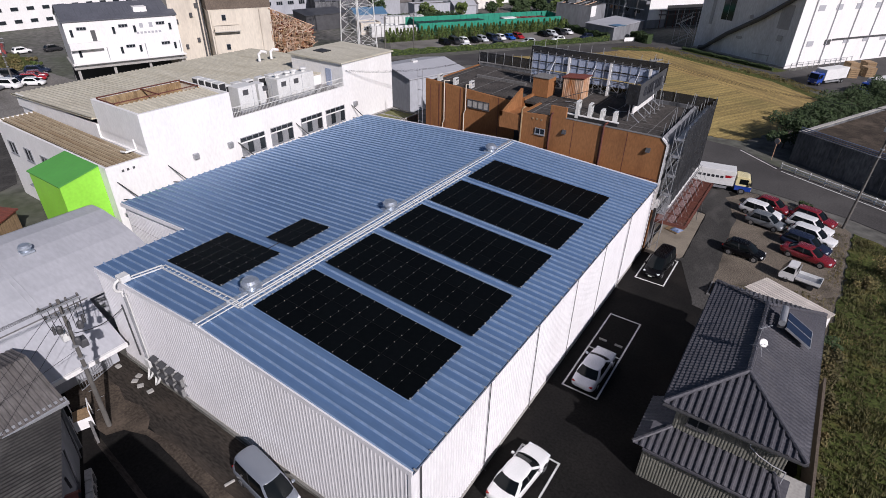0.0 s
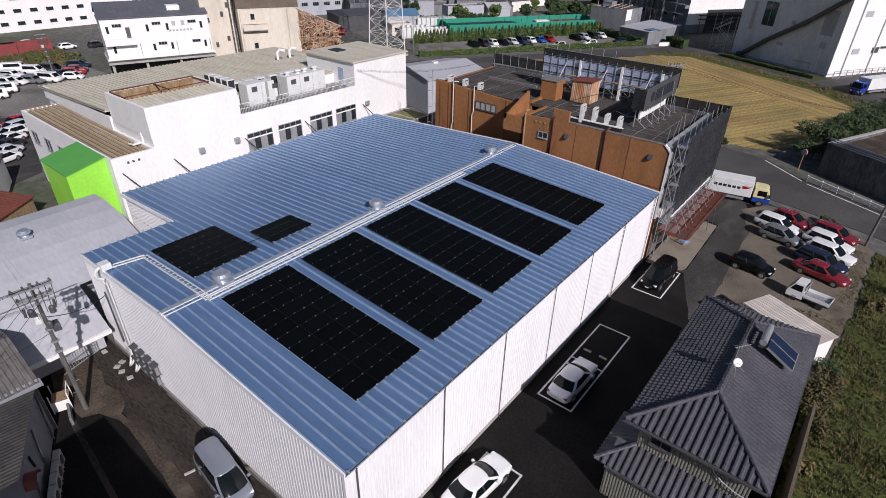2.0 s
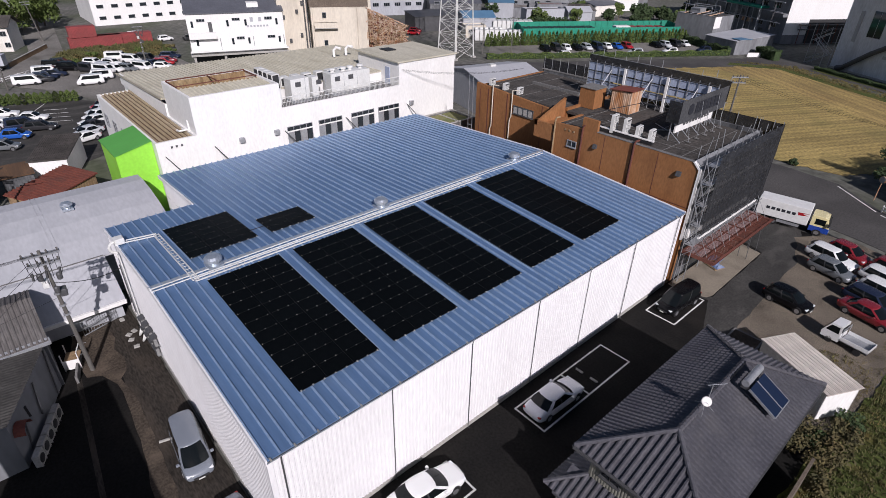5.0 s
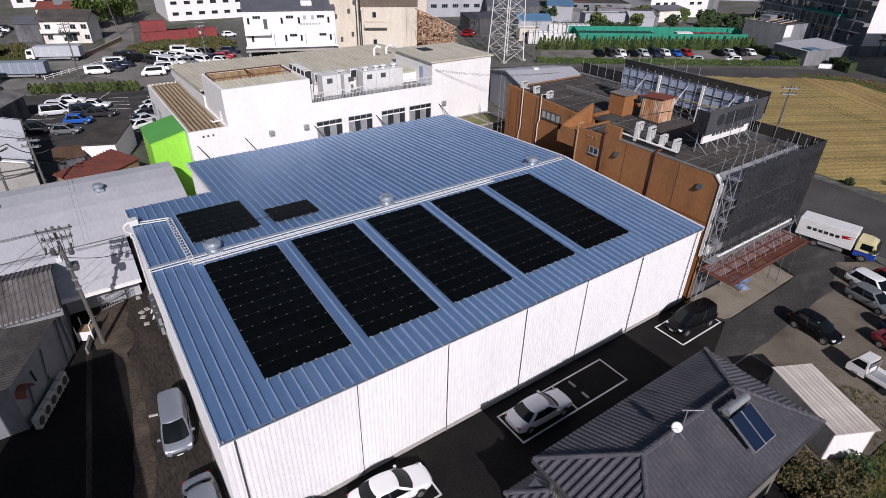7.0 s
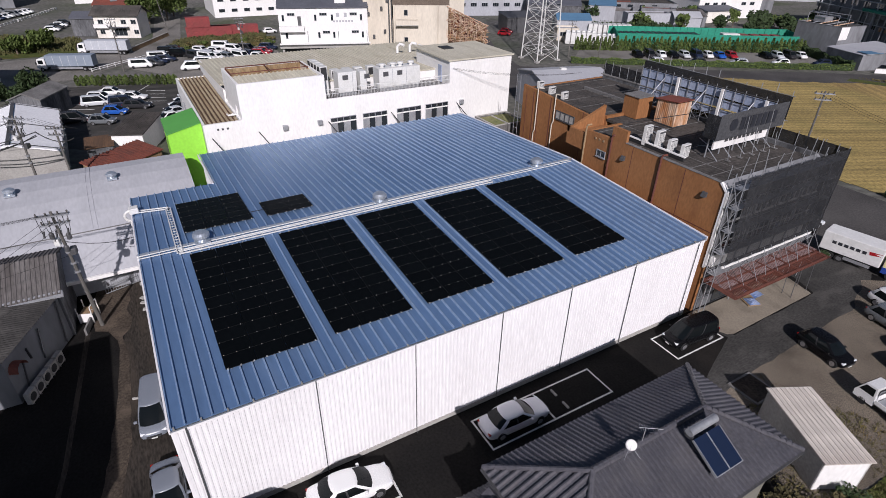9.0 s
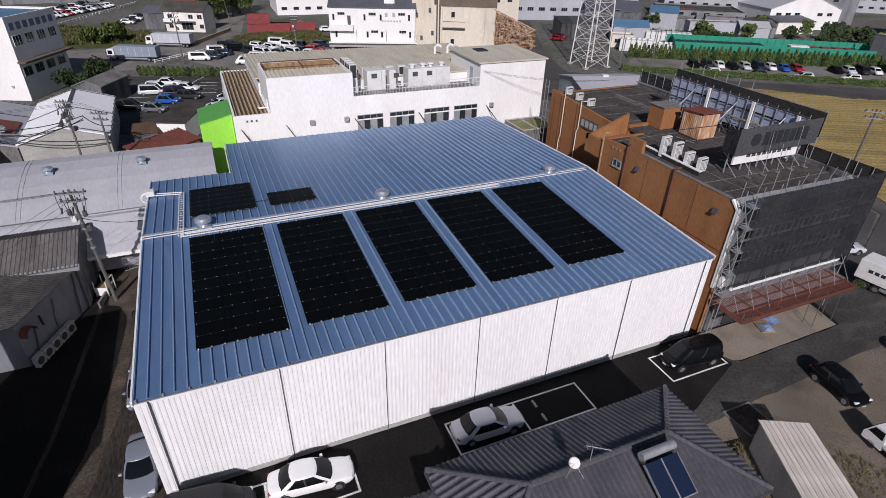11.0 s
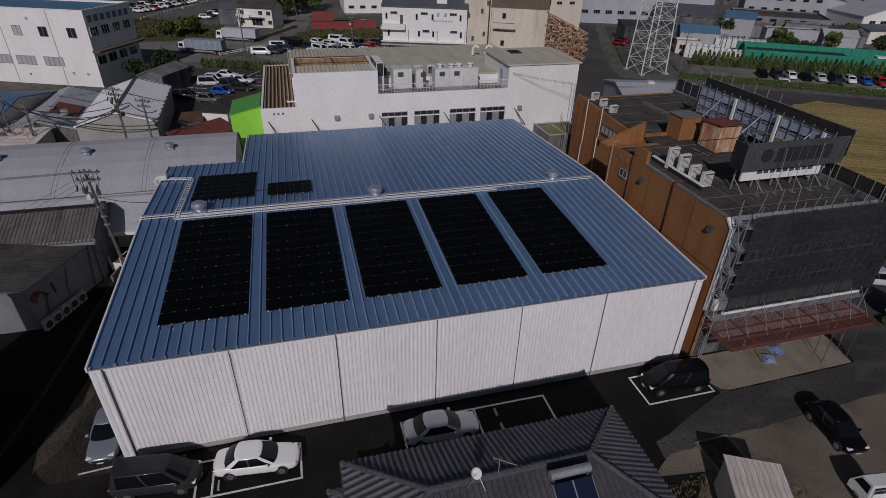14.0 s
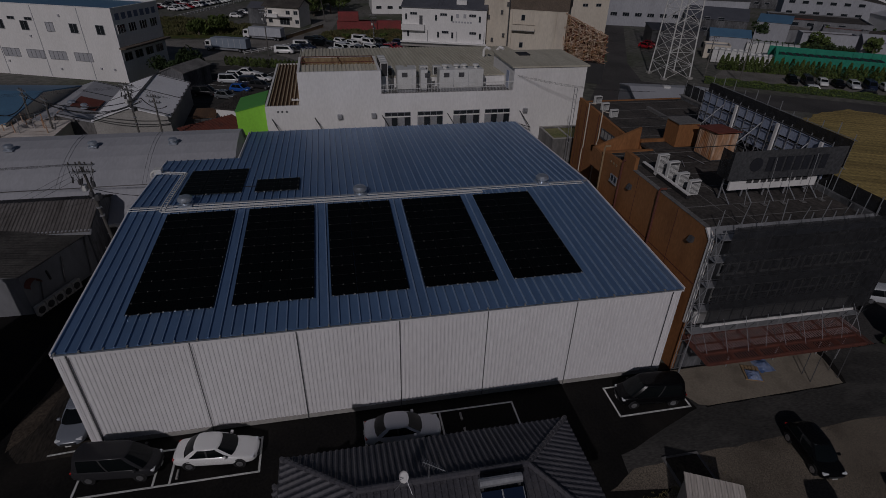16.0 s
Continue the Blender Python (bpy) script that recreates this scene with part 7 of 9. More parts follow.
# conifer-hedged car park
for i in range(16):
    if i in (9, 10, 15):
        continue
    f = i / 15
    c = ["black", "dark", "white", "black", "silver", "navy", "white", "blue", "red", "dark", "white", "black", "silver", "dark", "white", "grey"][i]
    park(("wagon", "minivan", "hatch", "sedan")[i % 4], c, -77.2 + 21.5 * f, 115.8 + 40.5 * f, -28, f"{c} car in the hedged car park", "cars in the hedged car park")
for i in range(5):
    c = ("white", "dark", "silver", "white", "navy")[i]
    park("hatch", c, -69.5 + 5.0 * i, 113.5 + 9.0 * i, 62 + 180, f"{c} car behind the clipped hedge", "cars in the hedged car park")
for x, y, c in ((-151.5, 41, "white"), (-160, 27.5, "white"), (-161, 31, "silver"), (-149, 47, "dark"), (-163, 36, "white")):
    park("hatch", c, x, y, 90, f"{c} car by the big white building", "cars by the white building")
for x, y, c in ((-118, 103, "red"), (-121, 106, "wine")):
    park("hatch", c, x, y, 40, f"{c} car on the side street", "cars on the side street")
for i in range(26):
    c = cols[(i * 7) % 12] if i < 13 else ("dark", "grey", "wine", "white")[i % 4]
    park(("hatch", "minivan", "sedan", "wagon")[i % 4], c, -199 - 2.35 * (i % 13) - 4 * (i // 13), -38.5 + 1.2 * (i % 13) - 8.5 * (i // 13), 66, f"{c} car in the distant fenced lot", "cars in the distant lot")
for i in range(4):
    c = ("white", "dark", "white", "black")[i]
    park("hatch", c, -181 - 4 * i, -15 + i * 0.9, 75, f"{c} car near the distant house", "cars near the house")
# templates have done their work
for t in (*TEMPLATES.values(), *FAR_TEMPLATES.values()):
    for o in (*t.children_recursive, t):
        bpy.data.objects.remove(o)


# ---- surroundings ----
def block(name, origin, rot, L, D, H, wall, label, category, roof=None, roof_kind="flat", rise=1.5, z0=0.0, overhang=0.2, group=""):
    """A building in its own axes: x along the front from the origin corner, y into the depth, the front looking to -y."""
    b = thing(name, (*origin, 0), label, category, group, rot)
    LOCAL.add(b.name)
    t = 0.2
    for dims in ((0, L, 0, t), (0, L, D - t, D), (0, t, t, D - t), (L - t, L, t, D - t)):
        part("wall", mbox(*dims, z0, H), wall, b)
    o = overhang
    roof = roof or M["roofing"]
    if roof_kind == "flat":
        part("roof", mbox(t, L - t, t, D - t, H - 0.4, H - 0.25), roof, b)
        for dims in ((-0.05, L + 0.05, -0.05, 0.25), (-0.05, L + 0.05, D - 0.25, D + 0.05), (-0.05, 0.25, 0.25, D - 0.25), (L - 0.25, L + 0.05, 0.25, D - 0.25)):
            part("coping", mbox(*dims, H, H + 0.1), wall, b)
    elif roof_kind == "gable_x":
        part("roof", prism(bmesh.new(), [(-o, H - 0.1), (D / 2, H + rise), (D + o, H - 0.1), (D + o, H + 0.08), (D / 2, H + rise + 0.18), (-o, H + 0.08)], "x", -o, L + o), roof, b)
        for x in (0, L - t):
            part("gable", prism(bmesh.new(), [(0, H), (D / 2, H + rise), (D, H)], "x", x, x + t), wall, b)
    elif roof_kind == "gable_y":
        part("roof", prism(bmesh.new(), [(-o, H - 0.1), (L / 2, H + rise), (L + o, H - 0.1), (L + o, H + 0.08), (L / 2, H + rise + 0.18), (-o, H + 0.08)], "y", -o, D + o), roof, b)
        for y in (0, D - t):
            part("gable", prism(bmesh.new(), [(0, H), (L / 2, H + rise), (L, H)], "y", y, y + t), wall, b)
    elif roof_kind == "shed":
        part("roof", prism(bmesh.new(), [(-o, H), (D + o, H + rise), (D + o, H + rise + 0.12), (-o, H + 0.12)], "x", -o, L + o), roof, b)
        part("gable", prism(bmesh.new(), [(0.2, H), (D, H + rise), (D, H)], "x", 0, t), wall, b)
        part("gable", prism(bmesh.new(), [(0.2, H), (D, H + rise), (D, H)], "x", L - t, L), wall, b)
        part("wall", mbox(0, L, D - t, D, H, H + rise), wall, b)
    return b


def front_windows(b, xs, w, z0, h, cols=2, face="f", L=0.0, D=0.0, mat=None):
    for x in xs:
        if face == "f":
            window_on(b, "y", 0.0, x, x + w, z0, z0 + h, cols, 1, out=-1, frame_mat=mat, sill=False)
        elif face == "r":
            window_on(b, "x", L, x, x + w, z0, z0 + h, cols, 1, out=1, frame_mat=mat, sill=False)
        else:
            window_on(b, "x", 0.0, x, x + w, z0, z0 + h, cols, 1, out=-1, frame_mat=mat, sill=False)


# white building on posts
w = block("white_works", (-101.2, 31.6), 71.5, 18.2, 11, 12.5, M["white"], "white three-storey works raised on posts", "building", M["slate"], "gable_x", 2.0, z0=5.0)
part("floor_slab", mbox(-0.3, 18.5, -0.5, 11, 4.7, 5.05), M["concrete"], w)
part("ledge", mbox(-0.3, 18.5, -0.9, 0, 5.5, 5.7), M["white"], w)
for x in (0.3, 6.0, 12, 17.8):
    for y in (0.2, 10.5):
        part("post", mbox(x - 0.22, x + 0.22, y - 0.22, y + 0.22, 0, 4.8), M["concrete"], w)
# near-black wall gives the open undercroft its shade by colour
part("undercroft_wall", mbox(0, 18.2, 8, 8.2, 0, 4.7), M["dark"], w)
front_windows(w, (0.7, 7.2, 10.6, 16.6), 0.45, 10.0, 1.2, 1)
front_windows(w, (1.8, 8.3, 14.5), 1.5, 11.0, 0.55, 3)
front_windows(w, (1.1, 7.7, 10.8, 16.8), 0.45, 6.6, 1.2, 1)
front_windows(w, (8.7, 14.7), 1.5, 7.5, 0.55, 3)
part("balcony", mbox(0.0, 5.0, -1.0, 0, 8.0, 9.1), M["white"], w)
part("door", mbox(3.8, 4.5, -0.04, 0, 9.1, 10.9), M["darksteel"], w)
for k in range(2):
    part("letter_bar", mbox(11.7 + k * 1.6, 12.3 + k * 1.6, -0.03, -0.01, 10.7, 11.5), M["greyroof"], w)
for k in range(7):
    part("letter_bar", mbox(11.0 + k * 0.62, 11.4 + k * 0.62, -0.03, -0.01, 9.7, 10.05), M["greyroof"], w)
part("skylight", mbox(11.6, 13.8, 1.4, 4.4, 13.0, 14.0), M["white"], w)
for k in range(22):
    part("roof_rib", prism(bmesh.new(), [(-0.2, 12.56), (5.5, 14.66), (5.5, 14.72), (-0.2, 12.63)], "x", 0.1 + k * 0.84, 0.2 + k * 0.84), M["slate"], w)
for x in (5.6, 11.9, 17.9):
    part("drain_pipe", rod(bmesh.new(), (x, -0.1, 5.7), (x, -0.1, 8.0), 0.06, 5), M["steel"], w)
w = block("grey_tower_block", (-97.1, 49.3), 74, 6.4, 12, 21, M["beige"], "tall stained grey-beige block with pipes", "building")
for x, z in ((0.8, 10.6), (3.6, 11.6), (4.2, 7.0), (1.8, 6.0), (4.8, 13.2)):
    part("vent", mbox(x, x + 0.5, -0.3, 0, z, z + 0.8), M["darksteel"], w)
for x in (5.4, 6.0):
    part("pipe", rod(bmesh.new(), (x, -0.25, 0), (x, -0.25, 20), 0.15, 6), M["darksteel"], w)
w = block("cream_works", (-90.2, 53.3), 63.5, 11.4, 12, 13.2, M["beige"], "cream works with balconies and a dark upper roof", "building")
part("upper_roof", prism(bmesh.new(), [(0.0, 13.2), (0.7, 17), (12, 17), (12, 13.2)], "x", -0.2, 11.6), M["bark"], w)
for z in (5.0, 10.3):
    part("balcony_slab", mbox(0.5, 5.2, -1.0, 0, z - 0.9, z - 0.75), M["concrete"], w)
    for zz in (0.35, 0.75):
        part("balcony_rail", mbox(0.5, 5.2, -1.02, -0.96, z + zz, z + zz + 0.07), M["beige"], w)
    part("balcony_board", mbox(0.5, 5.2, -1.0, -0.95, z - 0.75, z + 0.2), M["beige"], w)
    front_windows(w, (2.2,), 0.8, z + 1.0, 1.1, 1)
for x in (0.35, 9.3):
    part("pipe", rod(bmesh.new(), (x, -0.15, 0), (x, -0.15, 13.1), 0.09, 6), M["beige"], w)


def pole_rack():
    """A tall rack of rusty poles and boards beside the works."""
    t = thing("rusty_pole_stack", (-85.1, 63.5, 0), "tall stack of rusty poles and boards beside the works", "pole stack", rot=63.5)
    r = random.Random(8)
    bm, pale = bmesh.new(), bmesh.new()
    for i in range(620):
        x = 8.6 * r.random()
        top = 13.0 - 0.42 * x
        z = r.uniform(4.2, top)
        a = r.choice((0.0, 0.0, 1.57, 1.57, 0.6, -0.6)) + r.gauss(0, 0.14)
        l = r.uniform(0.6, 2.0)
        dx, dz = l * math.cos(a) / 2, l * math.sin(a) / 2
        y = r.uniform(-0.3, 2.0)
        rod(bm if r.random() < 0.7 else pale, (max(x - dx, 0), y, max(z - dz, 4.1)), (x + dx, y + r.uniform(-0.4, 0.4), min(z + dz, top)), r.uniform(0.04, 0.10), 4)
    part("scrap", bm, M["rust"], t, kind="stuff")
    part("timber_scrap", pale, M["wood"], t, kind="stuff")
    part("back_board", prism(bmesh.new(), [(0, 4.0), (8.8, 4.0), (8.8, 8.8), (0, 12.4)], "y", 2.2, 2.4), M["redroof"], t)
    part("base_wall", mbox(0, 9.0, 0, 2.4, 0, 4.0), M["dark"], t)
    part("top_beam", rod(bmesh.new(), (0, -0.3, 13.2), (8.8, -0.3, 9.4), 0.09, 5), M["rust"], t)


pole_rack()
w = block("cream_tower", (-131, 84), 90, 12, 12, 18, M["beige"], "cream tower building behind the works", "building")
front_windows(w, (4, 8), 1.6, 9.0, 0.8, 2)
w = block("open_depot", (-121, 106), 75, 14, 8, 4.2, M["darksteel"], "open-fronted depot shed with stacked stock", "shed", M["darksteel"], "shed", 0.8)
w = block("long_factory", (-160, 110), 70, 45, 25, 9, M["greywall"], "long grey factory with a ridged roof", "factory", M["darksteel"], "gable_x", 3.5)
front_windows(w, [2 + i * 4 for i in range(10)], 2.2, 3.0, 1.2, 3)
w = block("small_office", (-104.5, 112), 60, 6, 5, 3.2, M["beige"], "small pale single-storey office", "office", M["greyroof"], "flat")
front_windows(w, (0.8, 3.6), 1.4, 1.2, 1.1, 2)
block("blue_roofed_shed", (-113, 119), 60, 10, 8, 4.0, M["greywall"], "low shed with a blue metal roof", "shed", M["blueroof"], "gable_x", 1.3)
w = block("low_grey_building", (-46.9, 60.6), 75, 12.5, 12, 5.6, M["greywall"], "low grey building with a grey hipped roof", "building", M["greyroof"], "gable_x", 1.0)
part("roof_vent", mbox(5, 6, 5.5, 6.5, 6.4, 7.0), M["unit"], w)


def pylon():
    p = thing("lattice_tower", (-86.2, 91.0, 0), "white steel lattice tower rising beyond view", "tower")
    h, n = 42, 15

    def leg(i, z):
        s = 3.1 * (1 - 0.5 * z / h)
        return [(-s, -s, z), (s, -s, z), (s, s, z), (-s, s, z)][i]
    zs = [h * (k / n) ** 1.0 for k in range(n + 1)]
    for i in range(4):
        part("leg", rod(bmesh.new(), leg(i, 0), leg(i, h), 0.15, 6, 0.1), M["unit"], p)
    for k in range(n):
        for i in range(4):
            j = (i + 1) % 4
            bm = bmesh.new()
            rod(bm, leg(i, zs[k]), leg(j, zs[k + 1]), 0.05, 4)
            rod(bm, leg(j, zs[k]), leg(i, zs[k + 1]), 0.05, 4)
            rod(bm, leg(i, zs[k + 1]), leg(j, zs[k + 1]), 0.05, 4)
            part("brace", bm, M["unit"], p)
    for i in range(4):
        x, y, _ = leg(i, 0)
        part("footing", mbox(x - 0.5, x + 0.5, y - 0.5, y + 0.5, 0, 0.4), M["concrete"], p)


pylon()


# green-sheeted depot and the white cabinets beside it
def along(a, b, f):
    return (a[0] + (b[0] - a[0]) * f, a[1] + (b[1] - a[1]) * f)


def sheet_fence(a, b, h, mat, label, step=2.0):
    L = math.hypot(b[0] - a[0], b[1] - a[1])
    f = thing("sheet_fence", (*a, 0), label, "fence", "green sheet fences", math.degrees(math.atan2(b[1] - a[1], b[0] - a[0])))
    part("sheeting", corrugated(bmesh.new(), L, h, 0.5, 0.05, 0.05), mat, f)
    for i in range(int(L / step) + 1):
        part("post", mbox(i * step - 0.06, i * step + 0.06, 0.12, 0.24, 0, h + 0.1), M["greennet"], f)


GA, GB, GC, GD = (-90, 121), (-63.5, 165), (-73, 172), (-99.5, 129)
for a, b in ((GA, GB), (GB, GC), (GC, GD), (GD, GA)):
    sheet_fence(a, b, 3.4, M["greennet"], "tall bright green sheet fence of a depot")
for i in range(14):
    x, y = along((-94.5, 127.5), (-83.5, 145.5), i / 13)
    c = thing("skip_container", (x, y, 0), "green open-topped skip container with ribs", "container", "green skips", 59 - 90)
    part("shell", bevelled(mbox(-2.6, 2.6, -0.62, 0.62, 0.2, 2.6), 0.05, 1), M["greennet"], c)
    # dark plate on the solid top stands in for the shaded hollow
    part("inside", mbox(-2.45, 2.45, -0.5, 0.5, 2.601, 2.62), M["dark"], c)
for i in range(4):
    x, y = along((-76, 157.5), (-71, 165), i / 3)
    c = thing("dark_red_container", (x, y, 0), "dark red ribbed freight container in the depot", "container", "dark red containers", 59 - 90)
    part("shell", bevelled(mbox(-2.6, 2.6, -1.1, 1.1, 0.1, 2.5), 0.04, 1), M["container"], c)
lorry(-76.5, 152.5, 59, "white", PAINT["cargo"], "small white lorry inside the green depot", 6.5)
for i in range(10):
    x, y = along((-100.5, 112.5), (-92.5, 122.5), i / 9)
    c = thing("white_cabinet", (x, y, 0), "white steel equipment cabinet with dark vents", "cabinet", "white equipment cabinets", 51 - 90)
    h = 3.0 if i < 6 else 2.4
    part("body", bevelled(mbox(-2.2, 2.2, -0.62, 0.62, 0.1, h), 0.04, 1), M["unit"], c)
    for k in range(3):
        part("vent", mbox(-1.6 + k * 1.3, -0.9 + k * 1.3, -0.66, -0.62, h - 0.8, h - 0.3), M["dark"], c)
    part("cowl", mbox(-0.5, 0.5, -0.4, 0.4, h, h + 0.35), M["unit"], c)
for i in range(9):
    x, y = along((-108, 128), (-101, 137), i / 8)
    c = thing("white_cabinet", (x, y, 0), "white steel equipment cabinet with dark vents", "cabinet", "white equipment cabinets", 51 - 90)
    part("body", bevelled(mbox(-1.6, 1.6, -0.6, 0.6, 0.1, 3.2), 0.04, 1), M["unit"], c)
    part("vent", mbox(-1.0, 1.0, -0.64, -0.6, 2.3, 2.8), M["dark"], c)


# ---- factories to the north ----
w = block("big_factory", (-21.2, 157), -31, 27.5, 42, 24, M["palewall"], "huge pale factory block, shaded front coloured greyer than its sunlit end", "factory", M["roofing"])
F_L, F_D = 27.5, 42
part("duct", pipe(bmesh.new(), [(2.6, -0.7, 0.5), (4.2, -0.7, 0.9), (10.0, -0.7, 5.0), (18.8, -0.7, 10.1), (27.3, -0.7, 16.2)], 0.55, 8), M["darksteel"], w, "dark duct climbing the wall")
part("panel", mbox(22.6, 25.6, -0.08, 0, 8.2, 13.4), M["greywall"], w)
front_windows(w, (6.6,), 3.6, 8.0, 5.4, 2)
for x, z, ww, hh in ((12.7, 4.4, 1.5, 0.6), (23.6, 5.6, 1.2, 1.2), (15.0, 9.3, 0.8, 0.8), (3.4, 6.5, 0.8, 6.5)):
    part("vent", mbox(x, x + ww, -0.25, 0, z, z + hh), M["greyroof"], w)
part("pipe", pipe(bmesh.new(), [(18.4, -0.15, 1.9), (22.8, -0.15, 2.1), (22.8, -0.15, 0.8)], 0.12, 6), M["greyroof"], w)
part("base_strip", mbox(-0.05, F_L + 0.05, -0.25, 0, 0, 0.4), M["concrete"], w)
# sun on this end is put into a whiter wall colour
part("white_face", mbox(F_L, F_L + 0.06, 0.0, F_D, 0, 24), M["white"], w, "sunlit end wall, coloured whiter than the shaded front")
for y in (4, 12, 20, 28, 36):
    part("downpipe", rod(bmesh.new(), (F_L + 0.2, y, 0.5), (F_L + 0.2, y, 23), 0.13, 6), M["greyroof"], w)
for z in (4.6, 12.3):
    for y in (5.2, 11.4, 18.5, 26, 33):
        part("louvre", mbox(F_L + 0.06, F_L + 0.14, y, y + 2.2, z, z + 1.2), M["greyroof"] if (y + z) % 2 else M["darksteel"], w)
part("pipe_run", mbox(F_L + 0.1, F_L + 0.4, 14, 40, 5.6, 5.9), M["darksteel"], w)
for i in range(12):
    part("fence_post", mbox(F_L + 1.5, F_L + 1.6, i * 2.0, i * 2.0 + 0.1, 0, 1.6), M["steel"], w)
part("fence_rail", mbox(F_L + 1.5, F_L + 1.58, 0, 22, 1.5, 1.58), M["steel"], w)


def stair_tower(origin, rot):
    s = thing("outside_stair", (*origin, 0), "grey outside steel stair by the factory", "stair", rot=rot)
    for k in range(3):
        a, b = ((0, 0, 2.6 * k), (5, 0, 2.6 * (k + 1))) if k % 2 == 0 else ((5, 1.2, 2.6 * k), (0, 1.2, 2.6 * (k + 1)))
        for dy in (-0.45, 0.45):
            part("stringer", rod(bmesh.new(), (a[0], a[1] + dy, a[2]), (b[0], b[1] + dy, b[2]), 0.1, 4), M["steel"], s)
            part("handrail", rod(bmesh.new(), (a[0], a[1] + dy, a[2] + 1), (b[0], b[1] + dy, b[2] + 1), 0.04, 4), M["steel"], s)
    for x in (0, 5):
        for y in (-0.5, 1.7):
            part("post", rod(bmesh.new(), (x, y, 0), (x, y, 9), 0.08, 5), M["steel"], s)


stair_tower((-27, 158.5), -31)


def pipe_bridge(origin, rot, L, h):
    p = thing("pipe_bridge", (*origin, 0), "rusty pipe bridge on trestles between the factories", "pipe bridge", rot=rot)
    for z in (h, h + 1.2):
        for y in (-0.6, 0.0, 0.6):
            part("pipe", rod(bmesh.new(), (0, y, z), (L, y, z), 0.16, 6), M["darksteel"], p)
    for i in range(int(L / 3) + 1):
        part("trestle", pipe(bmesh.new(), [(i * 3, -0.8, 0), (i * 3, -0.8, h + 1.4), (i * 3, 0.8, h + 1.4), (i * 3, 0.8, 0)], 0.1, 5), M["redsteel"], p)


pipe_bridge((-38.5, 183.5), 59, 18, 4)
w = block("grey_annexe", (-66, 163.5), -8, 12.2, 9, 7.2, M["midwall"], "grey flat-roofed factory annexe", "factory", M["roofing"])
# white sheet for the sunlight on the annexe's end wall
part("white_face", mbox(12.2, 12.26, 0, 3.0, 4.2, 7.2), M["white"], w, "sunlit upper end wall, coloured white")
part("roof_plant", mbox(2, 5, 3, 6, 7.2, 8.6), M["steel"], w)
for y in (2.5, 6.5):
    part("roof_frame", pipe(bmesh.new(), [(0.6, y, 7.0), (0.6, y, 9.4), (9, y, 9.4), (9, y, 7.0)], 0.1, 5), M["steel"], w)
for k in range(5):
    part("roof_pipe", rod(bmesh.new(), (1 + k * 2, 0.8, 7.0), (1.6 + k * 2, 7.5, 7.8), 0.12, 5), M["steel"] if k % 2 else M["rust"], w)
w = block("long_low_shed", (-52.5, 155.6), -20, 10.5, 13, 3.4, M["midwall"], "low grey shed with a pale lean-to roof", "shed", M["greyroof"], "shed", 1.0)
part("blue_sheet", mbox(8.0, 10.8, 0.6, 5.0, 3.75, 3.85), M["blueroof"], w)
w = block("works_complex", (-83, 205.7), -31, 48, 30, 22, M["midwall"], "large works complex, shaded front coloured grey and sunlit end white", "factory", M["roofing"])
# sunlit end drawn white, the walls in shade drawn grey
part("white_face", mbox(48, 48.06, 0, 7.5, 2.5, 22), M["white"], w, "sunlit end wall, coloured white beside the grey front")
part("white_face", mbox(48, 48.06, 7.5, 30, 6.6, 22), M["white"], w, "sunlit end wall, coloured white beside the grey front")
front_windows(w, (3, 9, 18, 24), 3.0, 12.5, 1.3, 3, "r", 48.06)
front_windows(w, (5, 14, 22), 2.0, 18.0, 1.3, 2, "r", 48.06)
# flat dark sheet on the wall imitates the shade inside an open bay
part("open_bay", mbox(48, 48.08, 7.6, 29, 0.2, 6.6), M["dark"], w)
for z in (4.0, 9.0, 14.5):
    front_windows(w, [3 + i * 5.5 for i in range(8)], 3.0, z, 1.6, 3)
part("green_rail", mbox(24, 40, -3.0, -0.2, 8.6, 9.2), M["greennet"], w)
for i in range(7):
    part("rail_post", mbox(24 + i * 2.6, 24.2 + i * 2.6, -3, -2.8, 0, 8.8), M["steel"], w)
for z in (7.2, 12.4, 17.6):
    part("ledge", mbox(0, 48, -1.6, 0, z, z + 0.9), M["midwall"], w)
for k in range(9):
    part("stack_pipe", rod(bmesh.new(), (2 + k * 5.3, -1.9, 0), (2 + k * 5.3, -1.9, 15 + (k * 7) % 5), 0.22, 6), M["steel"] if k % 2 else M["darksteel"], w)
    part("wall_duct", mbox(1 + k * 5.0, 4.5 + k * 5.0, -1.4, 0, 2.2 + (k * 5) % 7, 3.2 + (k * 5) % 7), M["oldunit"] if k % 3 else M["rust"], w)
for z in (5.6, 8.4, 11.0):
    part("pipe_run", rod(bmesh.new(), (0, -2.1, z), (48, -2.1, z), 0.16, 6), M["steel"], w)
for x, y, h in ((6, 8, 4), (18, 14, 5.5), (30, 6, 3), (40, 16, 6)):
    part("roof_plant", mbox(x, x + 5, y, y + 5, 21.8, 22 + h), M["steel"], w)
w = thing("corner_wall", (-39.2, 152.8, 0), "low white boundary wall at the lane's corner", "wall", rot=50)
part("panel", mbox(0, 6.5, 0, 0.2, 0, 1.0), M["white"], w)
part("coping", mbox(-0.05, 6.55, -0.04, 0.24, 1.0, 1.08), M["concrete"], w)

# white gabled works behind the depot
w = block("gabled_works", (-115.74, 187.74), 74, 26, 24, 6.5, M["white"], "white works hall with a broad plain gable", "factory", M["greyroof"], "gable_y", 4.6)
front_windows(w, (2.2, 5.6, 9.0, 17.4, 21.0), 1.9, 4.4, 1.0, 2)
